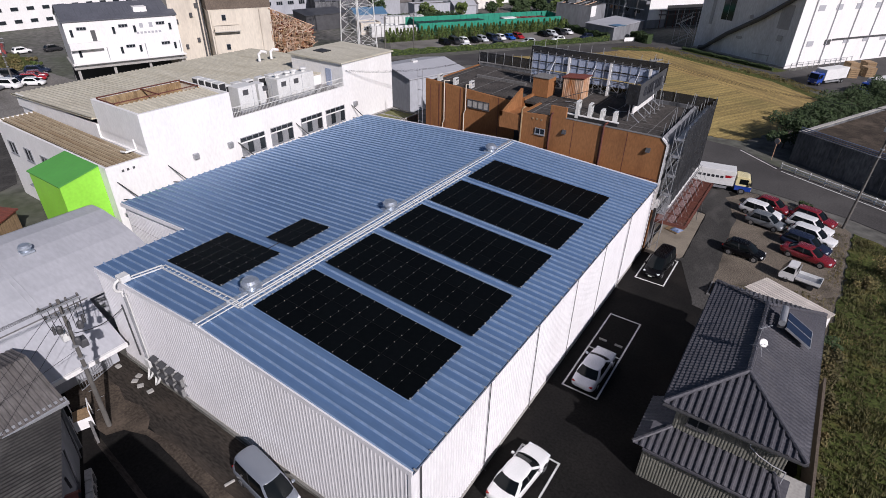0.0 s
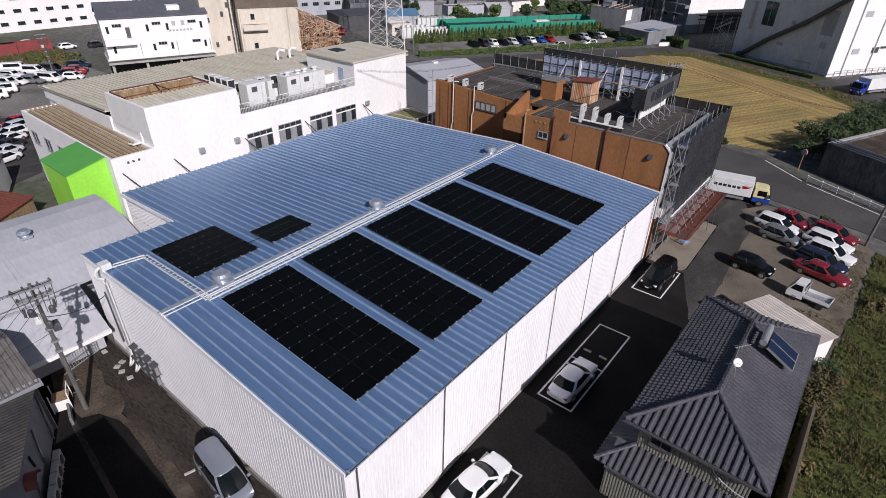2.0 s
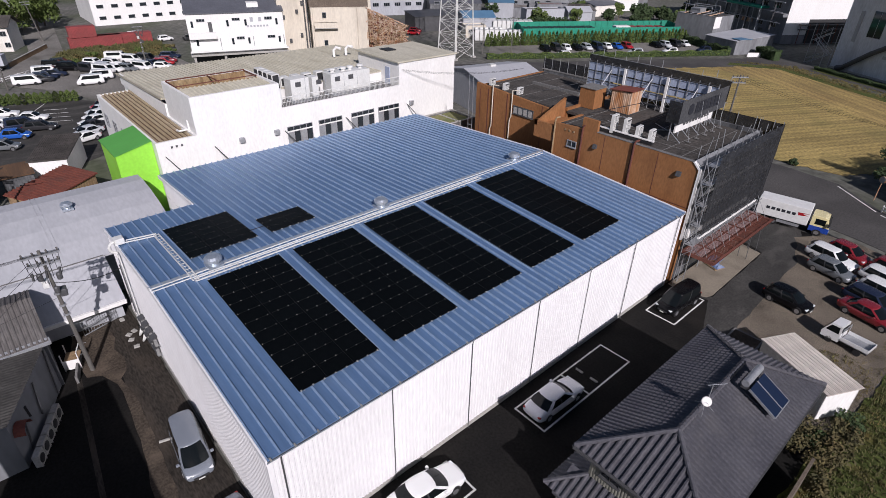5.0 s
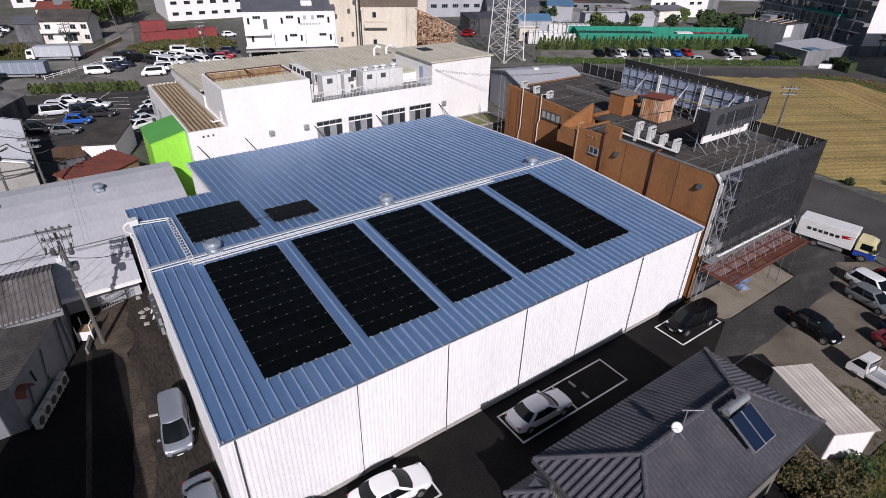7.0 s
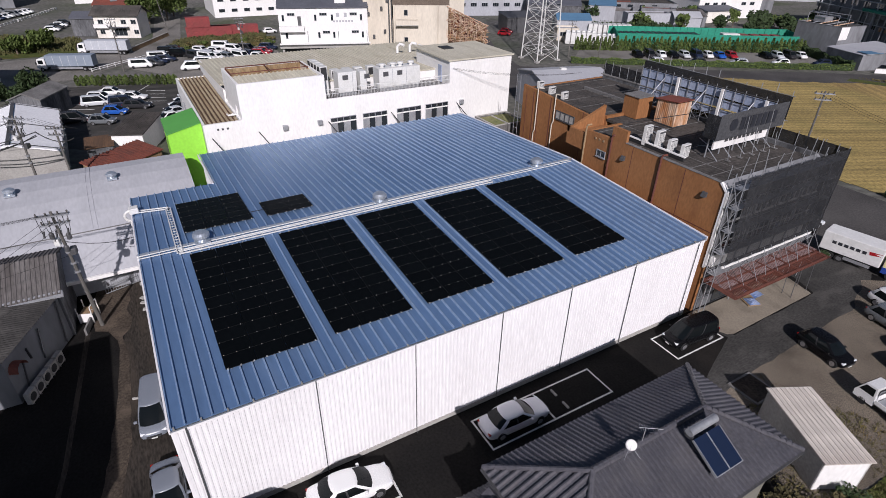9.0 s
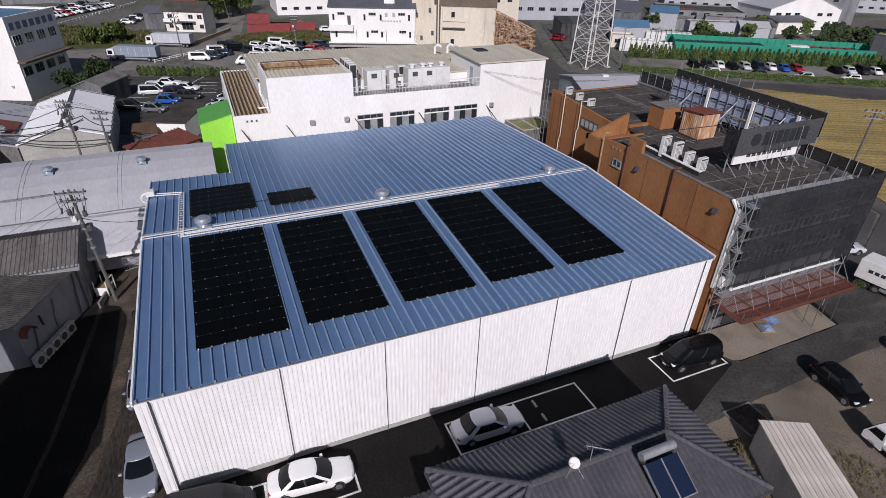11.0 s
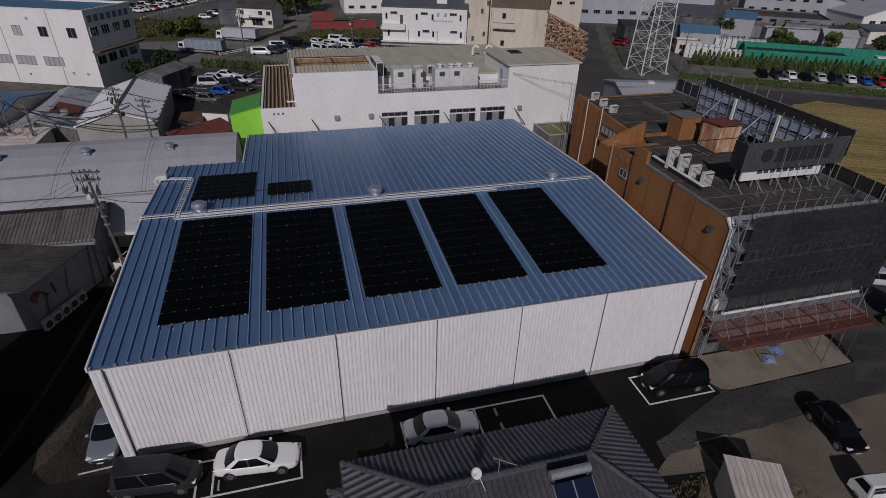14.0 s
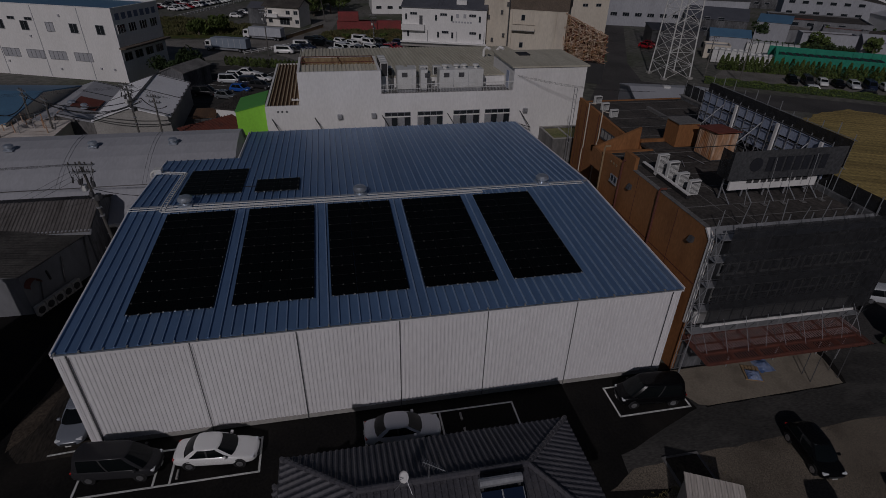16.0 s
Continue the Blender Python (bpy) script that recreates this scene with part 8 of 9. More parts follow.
w = block("works_annexe", (-107.59, 182.52), 78.5, 14, 7, 3.6, M["cream"], "low cream annexe with a grey lean-to roof", "shed", M["slate"], "shed", 1.0)
front_windows(w, (5.0, 8.4), 1.4, 1.2, 1.1, 2)

# far rows of town buildings
r = random.Random(21)
walls = [M["white"], M["midwall"], M["oldwall"], M["greywall"], M["midwall"]]
roofs = [M["slate"], M["blueroof"], M["oldroof"], M["roofing"], M["midwall"], M["redroof"]]
FAR = [(-189.6, 32, 88, 68, 12), (-128, 150, 55, 26, 6), (-140, 128, 55, 18, 5), (-150, 172, 55, 30, 9), (-128, 200, 57, 30, 10), (-165, 205, 57, 36, 9),
       (-195, 150, 60, 34, 9), (-215, 185, 60, 34, 10), (-210, 115, 75, 28, 9), (-245, 140, 75, 34, 9), (-180, 240, 57, 40, 10), (-235, 225, 60, 40, 9),
       (-275, 60, 85, 40, 10), (-285, 110, 80, 40, 10), (-265, 175, 70, 40, 10), (-250, -10, 92, 38, 9), (-240, -60, 100, 30, 9), (-280, -40, 95, 40, 10), (-150, 265, 50, 40, 11), (-110, 285, 40, 50, 12), (-290, 20, 90, 36, 10)]
for i, (x, y, rot, L, h) in enumerate(FAR):
    wl, rf = walls[i % 5], roofs[(i * 3) % 6]
    D = r.uniform(12, 22)
    kind = ("gable_x", "flat", "gable_x", "gable_y")[i % 4]
    if i == 0:
        wl, rf, kind, D = M["white"], M["greyroof"], "flat", 25
    w = block("town_building", (x, y), rot, L, D, h, wl, ("long white windowed building" if i == 0 else "distant low town building with a plain roof"), "building", rf, kind, 2.4, group="town buildings")
    for z in ((1.6,), (1.6, 4.6), (1.6, 4.8, 8.0))[min(int(h / 4), 2)]:
        front_windows(w, [1.5 + k * 4.0 for k in range(int((L - 3) / 4.0))], 1.9, z, 1.0, 1)
for i in range(26):
    x, y = r.uniform(-330, -170), r.uniform(-70, 290)
    if math.hypot(x + 190, y - 60) < 55 or (-245 < x < -165 and -65 < y < 2) or any(abs(x - fx) < 26 and abs(y - fy - 14) < 34 for fx, fy, *_ in FAR):
        continue
    w = block("town_house", (x, y), r.uniform(50, 100), r.uniform(8, 12), r.uniform(7, 9), 5.6, walls[i % 5], "distant two-storey town house", "house", roofs[i % 6], "gable_x", 1.8, overhang=0.6, group="town houses")
    front_windows(w, (1.2, 4.5), 1.8, 3.6, 1.1, 1)
    front_windows(w, (1.2, 4.5), 1.8, 0.9, 1.4, 1)

for i in range(30):
    f = i / 29
    x, y = -128 + 70 * f + r.uniform(-8, 8), 150 + 65 * f + r.uniform(-14, 22)
    if any(math.hypot(x - fx, y - fy) < 22 for fx, fy in ((-104, 188), (-112, 200), (-98, 205), (-68, 157), (-45, 189), (-70, 190))):
        continue
    block("town_shed", (x, y), r.uniform(45, 70), r.uniform(6, 14), r.uniform(5, 8), r.uniform(3, 5.5), (M["midwall"], M["greywall"], M["midwall"], M["oldwall"])[i % 4], "distant shed or workshop behind the depot", "shed", (M["oldroof"], M["blueroof"], M["roofing"], M["redroof"], M["greyroof"])[i % 5], ("gable_x", "shed", "flat")[i % 3], 1.3, group="sheds behind the depot")

# ---- west: house, containers, chemical works and sheds ----
w = block("white_house", (-163.5, -3.6), 66, 11.0, 7.5, 5.6, M["cream"], "cream two-storey house with a dark tiled roof", "house", M["roofing"], "gable_x", 1.9, overhang=0.7)
front_windows(w, (1.0, 6.8, 9.3), 1.3, 3.5, 1.1, 2)
front_windows(w, (4.6,), 3.2, 0.6, 1.9, 3)
front_windows(w, (1.0, 9.6), 1.2, 1.0, 1.1, 2)
part("balcony", mbox(0, 4.2, -1.0, 0, 2.6, 3.5), M["white"], w)
part("porch_roof", mbox(4.2, 8.6, -1.3, 0, 2.7, 2.85), M["slate"], w)
block("grey_annex", (-169, -9.4), 66, 6, 6, 4.5, M["oldwall"], "grey side building with a dark roof", "house", M["slate"], "gable_x", 1.3)
w = block("red_brown_store", (-198, -3.6), 66, 14, 8, 4.6, M["beige"], "store with a red-brown sheet roof behind the house", "shed", M["redroof"], "gable_x", 1.6)
low = thing("garden_wall", (-139, 3.6, 0), "low brown block wall with a pale coping by the side road", "wall", rot=152.5)
for i in range(12):
    part("block", bevelled(mbox(i * 1.8 + 0.02, i * 1.8 + 1.78, -0.12, 0.12, 0, 0.9), 0.02, 1), M["wood"], low)
part("coping", mbox(0, 21.6, -0.16, 0.16, 0.9, 1.0), M["concrete"], low)
for y, z, L in ((24.4, 0, 11.8), (31.0, 0, 13.5), (21.8, 2.5, 6.0)):
    c = thing("freight_container", (-154.0, y, z), "weathered red ribbed freight container", "container", "red containers", 86)
    bm = corrugated(bmesh.new(), L, 2.5, 0.3, 0.04, 0.05)
    part("shell", turn(bm, 0, (-L / 2, -1.2, 0)), M["container"], c)
    part("body", mbox(-L / 2, L / 2, -1.15, 1.2, 0.05, 2.55), M["container"], c)
w = block("chemical_works", (-105.62, -57.09), 67.4, 34.0, 13.0, 13.2, M["white"], "white three-storey works with a shaded lettered end", "building", M["blueroof"])
for x in (2.6, 8.2, 13.7, 19.25, 24.4, 30.0):
    window_on(w, "y", 0.0, x, x + 1.7, 8.6, 10.3, 2, 1, out=-1, glass=M["greyroof"] if x == 19.25 else None, sill=False)
for x in (2.0, 7.5, 13.0, 18.0, 23.6):
    window_on(w, "y", 0.0, x, x + 3.85, 3.5, 5.1, 4, 1, out=-1, glass=M["greyroof"], sill=False)
front_windows(w, (11.2, 15.0), 1.6, 10.4, 0.55, 2)
for x in (7.1, 16.9, 26.8):
    part("wall_joint", mbox(x, x + 0.12, -0.06, 0, 0.2, 13.1), M["greyroof"], w)
for x, z in ((22.6, 11.4), (8, 2.4), (15, 7.4), (19.6, 1.6), (28.6, 2.2), (31.5, 2.2)):
    part("wall_vent", mbox(x, x + 0.35, -0.2, 0, z, z + 0.35), M["greyroof"], w)
front_windows(w, (0.55, 3.55, 6.65, 9.7), 2.1, 8.8, 1.6, 3, "r", 34.0, mat=M["white"])
front_windows(w, (0.45, 3.5, 6.6, 9.7), 2.2, 3.95, 1.5, 2, "r", 34.0)
front_windows(w, (7.4, 10.2), 1.5, 1.0, 1.1, 2, "r", 34.0)
part("canopy", mbox(34.0, 35.4, -0.3, 13.2, 6.2, 6.5), M["bark"], w)
for k in range(7):
    part("letter_bar", mbox(34.0, 34.05, 0.7 + k * 1.7, 1.75 + k * 1.7, 11.2, 12.3), M["sign_grey"], w)
w = block("white_gabled_shed", (-54.8, -18.0), 93, 9.6, 19, 3.7, M["concrete"], "shed with a bright white gabled roof", "shed", M["whiteroof"], "gable_y", 1.5)
for y in (0.4, 9.2, 18.6):
    for s in (1, -1):
        part("roof_joint", prism(bmesh.new(), [(4.8 - 5.0 * s, 3.8), (4.8, 5.4), (4.8, 5.46), (4.8 - 5.0 * s, 3.86)], "y", y - 0.09, y + 0.09), M["darksteel"], w)
part("ridge_strip", mbox(4.6, 5.0, -0.2, 19.2, 5.36, 5.44), M["darksteel"], w)
for k in range(9):
    part("gutter_bracket", mbox(9.75, 10.0, 0.6 + k * 2.2, 0.9 + k * 2.2, 3.7, 3.98), M["darksteel"], w)
w = block("weathered_shed", (-55.6, -27.0), 93, 8.2, 18, 3.1, M["concrete_dark"], "low shed with a stained pale roof", "shed", M["greyroof"], "gable_y", 1.2)
part("rust_patch", prism(bmesh.new(), [(4.6, 4.42), (7.6, 3.55), (7.6, 3.6), (4.6, 4.47)], "y", 4.0, 9.0), M["redroof"], w)
for y in (0.2, 6.0, 12.0, 17.8):
    part("roof_joint", prism(bmesh.new(), [(4.1, 4.45), (8.4, 3.2), (8.4, 3.26), (4.1, 4.52)], "y", y - 0.08, y + 0.08), M["dark"], w)
w = block("blue_roofed_works", (-57.5, -55), 82, 26, 19, 4.0, M["beige"], "low works with a grey-blue roof", "shed", M["blueroof"], "gable_x", 1.6)
w = block("open_garage", (-50.5, -36), 84, 14, 6, 3.0, M["beige"], "low garage with a dark open front and pale weathered roof", "shed", M["weathered"], "shed", 0.6)
# garage's shaded interior drawn as a dark sheet before the wall
part("opening", mbox(1, 13.0, -0.04, -0.01, 0.1, 2.6), M["dark"], w)
w = block("red_roofed_store", (-48.4, -3.7), 130, 8.0, 3.6, 2.5, M["wood"], "timber store with a dark red metal roof", "shed", M["redroof"], "shed", 0.7)
for i in range(19):
    part("board", mbox(0.2 + i * 0.4, 0.55 + i * 0.4, -0.05, 0, 0.1, 2.45), M["wood"], w)
for k in range(8):
    part("end_board", mbox(8.0, 8.05, 0.1 + k * 0.4, 0.45 + k * 0.4, 0.1, 2.5 + 0.06 * k), M["wood"], w)
for i in range(17):
    part("roof_rib", prism(bmesh.new(), [(-0.2, 2.58), (3.8, 3.36), (3.8, 3.43), (-0.2, 2.65)], "x", 0.05 + i * 0.49, 0.15 + i * 0.49), M["redsteel"], w)
block("brown_hut", (-59.4, -6.0), 90, 3.0, 3.8, 2.2, M["oldwall"], "small hut with a rusty brown roof", "hut", M["rustdark"], "shed", 0.2)
w = block("dark_roofed_shed", (-61.2, -2.9), 68, 3.9, 8.2, 3.0, M["white"], "white-walled shed with a dark corrugated roof", "shed", M["roofing"], "shed", 0.4)
for i in range(18):
    part("roof_rib", prism(bmesh.new(), [(-0.2, 3.1), (8.4, 3.5), (8.4, 3.56), (-0.2, 3.16)], "x", -0.1 + i * 0.235, -0.02 + i * 0.235), M["roofing"], w)
block("grey_store", (-85.4, -16.4), 65, 4.6, 8.0, 3.4, M["oldwall"], "old grey store with a curved sheet roof", "shed", M["concrete_dark"], "gable_y", 0.9)


# ---- vegetation ----
def leaf_cloud(bm, n, shape, size, r):
    """Small leaf quads scattered by shape(r), which gives a point; they face all ways."""
    for _ in range(n):
        c = Vector(shape(r))
        u = Vector((r.gauss(0, 1), r.gauss(0, 1), r.gauss(0, 1))).normalized()
        v = u.orthogonal().normalized()
        s = size * r.uniform(0.6, 1.4)
        q = [c + u * s, c + v * s * 0.6, c - u * s, c - v * s * 0.6]
        bm.faces.new([bm.verts.new(p) for p in q])
    return bm


def clump_shape(blobs):
    def f(r):
        x, y, z, rad = r.choice(blobs)
        d = Vector((r.gauss(0, 1), r.gauss(0, 1), r.gauss(0, 1))).normalized() * rad * r.uniform(0.55, 1.05)
        return (x + d.x, y + d.y, max(z + d.z, 0.05))
    return f


def bush(name, x, y, w, h, mat, label, seed, n=420, size=0.13, group=""):
    r = random.Random(seed)
    b = thing(name, (x, y, 0), label, "bush", group)
    blobs = [(r.uniform(-w, w) * 0.4, r.uniform(-w, w) * 0.4, h * r.uniform(0.3, 0.75), min(w, h) * r.uniform(0.25, 0.42)) for _ in range(9)]
    bm = bmesh.new()
    for bx, by, bz, _ in blobs[:5]:
        rod(bm, (0, 0, 0), (bx, by, bz), 0.03, 4, 0.012)
    part("stem", bm, M["bark"], b)
    part("foliage", leaf_cloud(bmesh.new(), n, clump_shape(blobs), size, r), mat, b)
    return b


def tree(x, y, h, w, mat, label, seed, n=1500, size=0.28, group="", trunk=0.18):
    r = random.Random(seed)
    t = thing("tree", (x, y, 0), label, "tree", group)
    bm = rod(bmesh.new(), (0, 0, 0), (0.1, 0.05, h * 0.55), trunk, 8, trunk * 0.55)
    blobs = []
    for i in range(11):
        a, z = r.uniform(0, 6.28), h * r.uniform(0.35, 0.92)
        q = w * 0.5 * r.uniform(0.2, 0.85) * (1.15 - 0.6 * abs(z / h - 0.6))
        p = (q * math.cos(a), q * math.sin(a), z)
        rod(bm, (0.05, 0.02, h * r.uniform(0.25, 0.5)), p, trunk * 0.35, 5, 0.02)
        blobs.append((*p, w * r.uniform(0.14, 0.24)))
    part("trunk", bm, M["bark"], t)
    part("crown", leaf_cloud(bmesh.new(), n, clump_shape(blobs), size, r), mat, t)
    return t


# clipped bushes along the car park
def hedge_bush_source(mat, w, h, n, size, seed, point=0.0):
    r = random.Random(seed)

    def f(rr):
        z = rr.random()
        rad = w * (math.sqrt(max(1 - (2 * z - 0.9) ** 2, 0.02)) if not point else (1 - z) ** 0.7 + 0.08)
        a = rr.uniform(0, 6.28)
        q = rad * rr.uniform(0.75, 1.05)
        return (q * math.cos(a), q * math.sin(a), 0.05 + h * z)
    return leaf_cloud(bmesh.new(), n, f, size, r)


src = thing("hedge_bush", (-107, -8, 0), "rounded clipped green shrub in a car park hedge", "shrub", "clipped shrubs by the car park")
part("stem", rod(bmesh.new(), (0, 0, 0), (0, 0, 1.2), 0.06, 5), M["bark"], src)
part("foliage", hedge_bush_source(M["leaf_hedge"], 0.47, 1.9, 420, 0.14, 3), M["leaf_hedge"], src)
for i in range(1, 19):
    f = i / 18
    copy_thing(src, pose(-107 + 7.0 * f + 0.3 * math.sin(i * 2.1), -8 + 17.0 * f, 0, 0, 0, i * 67))
src = thing("conifer", (-91.5, 108, 0), "slim dark green conifer in a hedge row", "conifer", "conifers round the car park")
part("trunk", rod(bmesh.new(), (0, 0, 0), (0, 0, 2.4), 0.07, 5, 0.02), M["bark"], src)
part("foliage", hedge_bush_source(M["leaf_hedge"], 0.75, 3.1, 460, 0.2, 5, 1.0), M["leaf_hedge"], src)
for i in range(1, 58):
    f = i / 57
    m = pose(-91.5 + 30.5 * f, 108 + 53.0 * f, 0, 0, 0, i * 71) @ Matrix.Diagonal((1, 1, 0.85 + 0.3 * abs(math.sin(i * 1.7)), 1))
    c = copy_thing(src, pose(-91.5 + 30.5 * f, 108 + 53.0 * f, 0, 0, 0, i * 71))
    c.scale = (1, 1, 0.85 + 0.3 * abs(math.sin(i * 1.7)))


def box_hedge(a, b, w, h, mat, label, n, seed, size=0.14):
    r = random.Random(seed)
    L = math.hypot(b[0] - a[0], b[1] - a[1])
    t = thing("hedge", (*a, 0), label, "hedge", rot=math.degrees(math.atan2(b[1] - a[1], b[0] - a[0])))
    part("body", mbox(0, L, -w * 0.38, w * 0.38, 0, h * 0.86), M["leaf"], t)

    def f(rr):
        x = rr.uniform(0, L)
        side = rr.random()
        hh = h * (0.9 + 0.12 * math.sin(x * 1.3 + seed))
        if side < 0.45:
            return (x, rr.uniform(-w / 2, w / 2), hh)
        return (x, (w / 2) * (1 if side < 0.72 else -1) * rr.uniform(0.8, 1.1), rr.uniform(0.05, hh))
    part("foliage", leaf_cloud(bmesh.new(), n, f, size, r), mat, t)


box_hedge((-79.5, 95.5), (-44.5, 149.8), 1.1, 1.3, M["leaf_hedge"], "long clipped green hedge by the lane", 5200, 1, 0.2)
box_hedge((-61.0, 161), (-44, 152), 1.6, 1.9, M["leaf"], "dark green hedge at the end of the car park", 1500, 2, 0.22)
box_hedge((-22.5, 151), (0.5, 138.6), 0.9, 0.8, M["leaf"], "low dark hedge under the factory wall", 1600, 3, 0.18)
box_hedge((-38.5, 157.5), (-32.5, 154.0), 2.2, 2.6, M["leaf"], "dense dark shrubbery by the lane", 1300, 4, 0.22)
# trees and scrub between the field and the walled compound
for i in range(15):
    f = i / 14
    tree(8.6 + 12.5 * f + (i % 3) * 0.9, 81.0 + 37 * f, 4.6 + (i * 7 % 5) * 0.4, 5.6, M["leaf"], "low dense evergreen tree beside the field", 40 + i, 2600, 0.15, "trees by the compound", 0.14)
for i, (x, y, h, w) in enumerate(((-184, 11, 9, 9), (-190, 17, 10, 10), (-196, 12, 10, 9), (-199, 20, 11, 10), (-150, -16, 4, 7), (-147, -21, 3.5, 6), (-180, -50, 6, 8))):
    tree(x, y, h, w, M["leaf_hedge"], "broad leafy green tree by the side road", 70 + i, 1700, 0.42, "trees by the road", 0.25)
for i, (x, y, h, w) in enumerate(((-97, -14.5, 4.5, 6), (-94, -17.5, 4.0, 6), (-101, -14, 4.5, 5), (-91, -15, 3.5, 5))):
    tree(x, y, h, w, M["leaf"], "dark tree at the corner of the car park", 90 + i, 1200, 0.28, "dark trees by the car park", 0.2)
rt = random.Random(77)
for i in range(46):
    f = rt.random()
    tree(-122 + 62 * f + rt.uniform(-7, 7), 150 + 60 * f + rt.uniform(-8, 24), rt.uniform(3.0, 5.5), rt.uniform(3.5, 6.5), M["leaf"] if i % 3 else M["leaf_hedge"], "distant dark leafy tree behind the depot", 300 + i, 420, 0.42, "trees behind the depot", 0.15)
for i in range(16):
    f = i / 15
    bush("shrub", -112 + 14 * f, 131 + 20 * f, 3.0, 3.2, M["leaf"], "dark shrub behind the cabinets", 120 + i, 320, 0.3, "shrubs behind the depot")
for i, (x, y, w, h, m) in enumerate(((15.0, 28.4, 2.0, 1.7, "leaf_brown"), (14.4, 26.9, 1.5, 1.4, "leaf_brown"), (16.2, 26.4, 1.6, 1.5, "leaf_brown"), (16.4, 30.6, 1.6, 1.0, "leaf_brown"), (16.3, 28.8, 1.8, 1.6, "leaf_brown"), (16.5, 24.6, 1.1, 1.0, "leaf_brown"), (16.3, 21.0, 0.9, 0.8, "leaf_dry"), (16.4, 17.3, 1.0, 0.8, "leaf_brown"), (16.2, 13.6, 0.9, 0.8, "leaf"), (20.3, 47.3, 2.6, 1.9, "leaf_dry"),
                                     (22.5, 44.8, 2.4, 1.6, "leaf_dry"), (18.6, 43.0, 1.8, 1.2, "leaf_dry"), (21.5, 39.8, 2.2, 1.3, "leaf"), (16.2, 31.5, 1.6, 1.2, "leaf"), (15.2, 28.2, 1.3, 1.1, "leaf"), (24.5, 36.5, 2.4, 1.4, "leaf_dry"),
                                     (12.6, 58.5, 1.8, 0.9, "leaf"), (-3.0, 79.6, 1.2, 0.9, "leaf"), (0.6, 57.2, 0.9, 0.7, "leaf"))):
    bush("shrub", x, y, w, h, M[m], "brown-tinged unkempt shrub on the grass verge" if m in ("leaf_dry", "leaf_brown") else "low unkempt green shrub on the verge", 200 + i, 620, 0.1, "wild shrubs on the verge")
for i in range(14):
    bush("weed_clump", -134 - 12 * (i % 2) * 0.5, 15 + 1.8 * i, 2.6, 1.1, M["leaf_dry"] if i % 3 else M["leaf_hedge"], "tall weeds by the containers", 260 + i, 260, 0.22, "weeds by the containers")


def in_poly(x, y, poly):
    c = False
    for (x0, y0), (x1, y1) in zip(poly, poly[1:] + poly[:1]):
        if (y0 > y) != (y1 > y) and x < (x1 - x0) * (y - y0) / (y1 - y0) + x0:
            c = not c
    return c


def meadow_grass(name, poly, n, h, mat, label, seed, w=0.05):
    """Tufts of bent blades over a piece of ground."""
    r = random.Random(seed)
    xs, ys = [p[0] for p in poly], [p[1] for p in poly]
    vs, fs = [], []
    while len(fs) < n * 4:
        x, y = r.uniform(min(xs), max(xs)), r.uniform(min(ys), max(ys))
        if not in_poly(x, y, poly):
            continue
        k = noise.noise(Vector((x * 0.35, y * 0.35, seed)))
        if k < -0.28 and r.random() < 0.7:
            continue
        hh = h * (0.75 + 0.9 * max(k, -0.3)) * r.uniform(0.6, 1.3)
        for _ in range(4):
            a, lean = r.uniform(0, 6.28), r.uniform(0.1, 0.7)
            dx, dy = math.cos(a), math.sin(a)
            bx, by = x + r.uniform(-0.12, 0.12), y + r.uniform(-0.12, 0.12)
            i = len(vs)
            vs += [(bx - dy * w, by + dx * w, 0.03), (bx + dy * w, by - dx * w, 0.03), (bx + dx * lean * hh, by + dy * lean * hh, 0.03 + hh)]
            fs.append((i, i + 1, i + 2))
    me = bpy.data.meshes.new(name)
    me.from_pydata(vs, [], fs)
    me.materials.append(mat)
    return tagged(new(name, me), label, "grass", kind="stuff")


VERGE = [(15.6, 28.3), (16.8, 37), (17.6, 54.5), (40, 44), (45, 20), (32, 2), (22, -4), (16, -2), (15.4, 10)]
meadow_grass("verge_grass", VERGE, 24000, 0.26, M["blade"], "rough uncut green grass", 3, 0.04)
meadow_grass("verge_straw", VERGE, 2600, 0.36, M["leaf_dry"], "dry straw-coloured weeds in the grass", 7, 0.03)
meadow_grass("gravel_weeds", [(7.2, 36.4), (9.0, 33.5), (9.3, 29), (15.4, 29), (16.4, 37), (17.2, 54), (15.8, 54), (15.4, 40), (10.5, 37.5)], 1500, 0.16, M["leaf_dry"], "thin dry weeds at the gravel's edge", 9, 0.03)
meadow_grass("field_margin_weeds", [(-28, 143.6), (2, 126.6), (11.5, 115.6), (14.0, 118), (3.5, 130.6), (-27, 147.4), (-39, 142)], 1300, 0.35, M["leaf_dry"], "brown weeds along the field bank", 12, 0.1)
meadow_grass("container_meadow", [(-136, 12), (-133, 36), (-147, 40), (-147, 18)], 2600, 0.7, M["blade"], "rough green meadow grass", 13, 0.16)
meadow_grass("house_plot_weeds", [(-143, -50), (-141, -5), (-158, -6), (-175, -30), (-170, -60)], 3000, 0.9, M["blade"], "overgrown plot by the distant house", 14, 0.2)


# ---- yard details ----
def line(x0, y0, x1, y1, w=0.12, z=0.012):
    d = Vector((x1 - x0, y1 - y0, 0))
    n = Vector((-d.y, d.x, 0)).normalized() * w / 2
    bm = bmesh.new()
    pts = [Vector((x0, y0, 0)) + n, Vector((x0, y0, 0)) - n, Vector((x1, y1, 0)) - n, Vector((x1, y1, 0)) + n]
    prism(bm, [(p.x, p.y) for p in pts], "z", 0.001, z)
    return tagged(part("marking", bm, M["line"], None), "white painted bay line on dark asphalt", kind="structure")


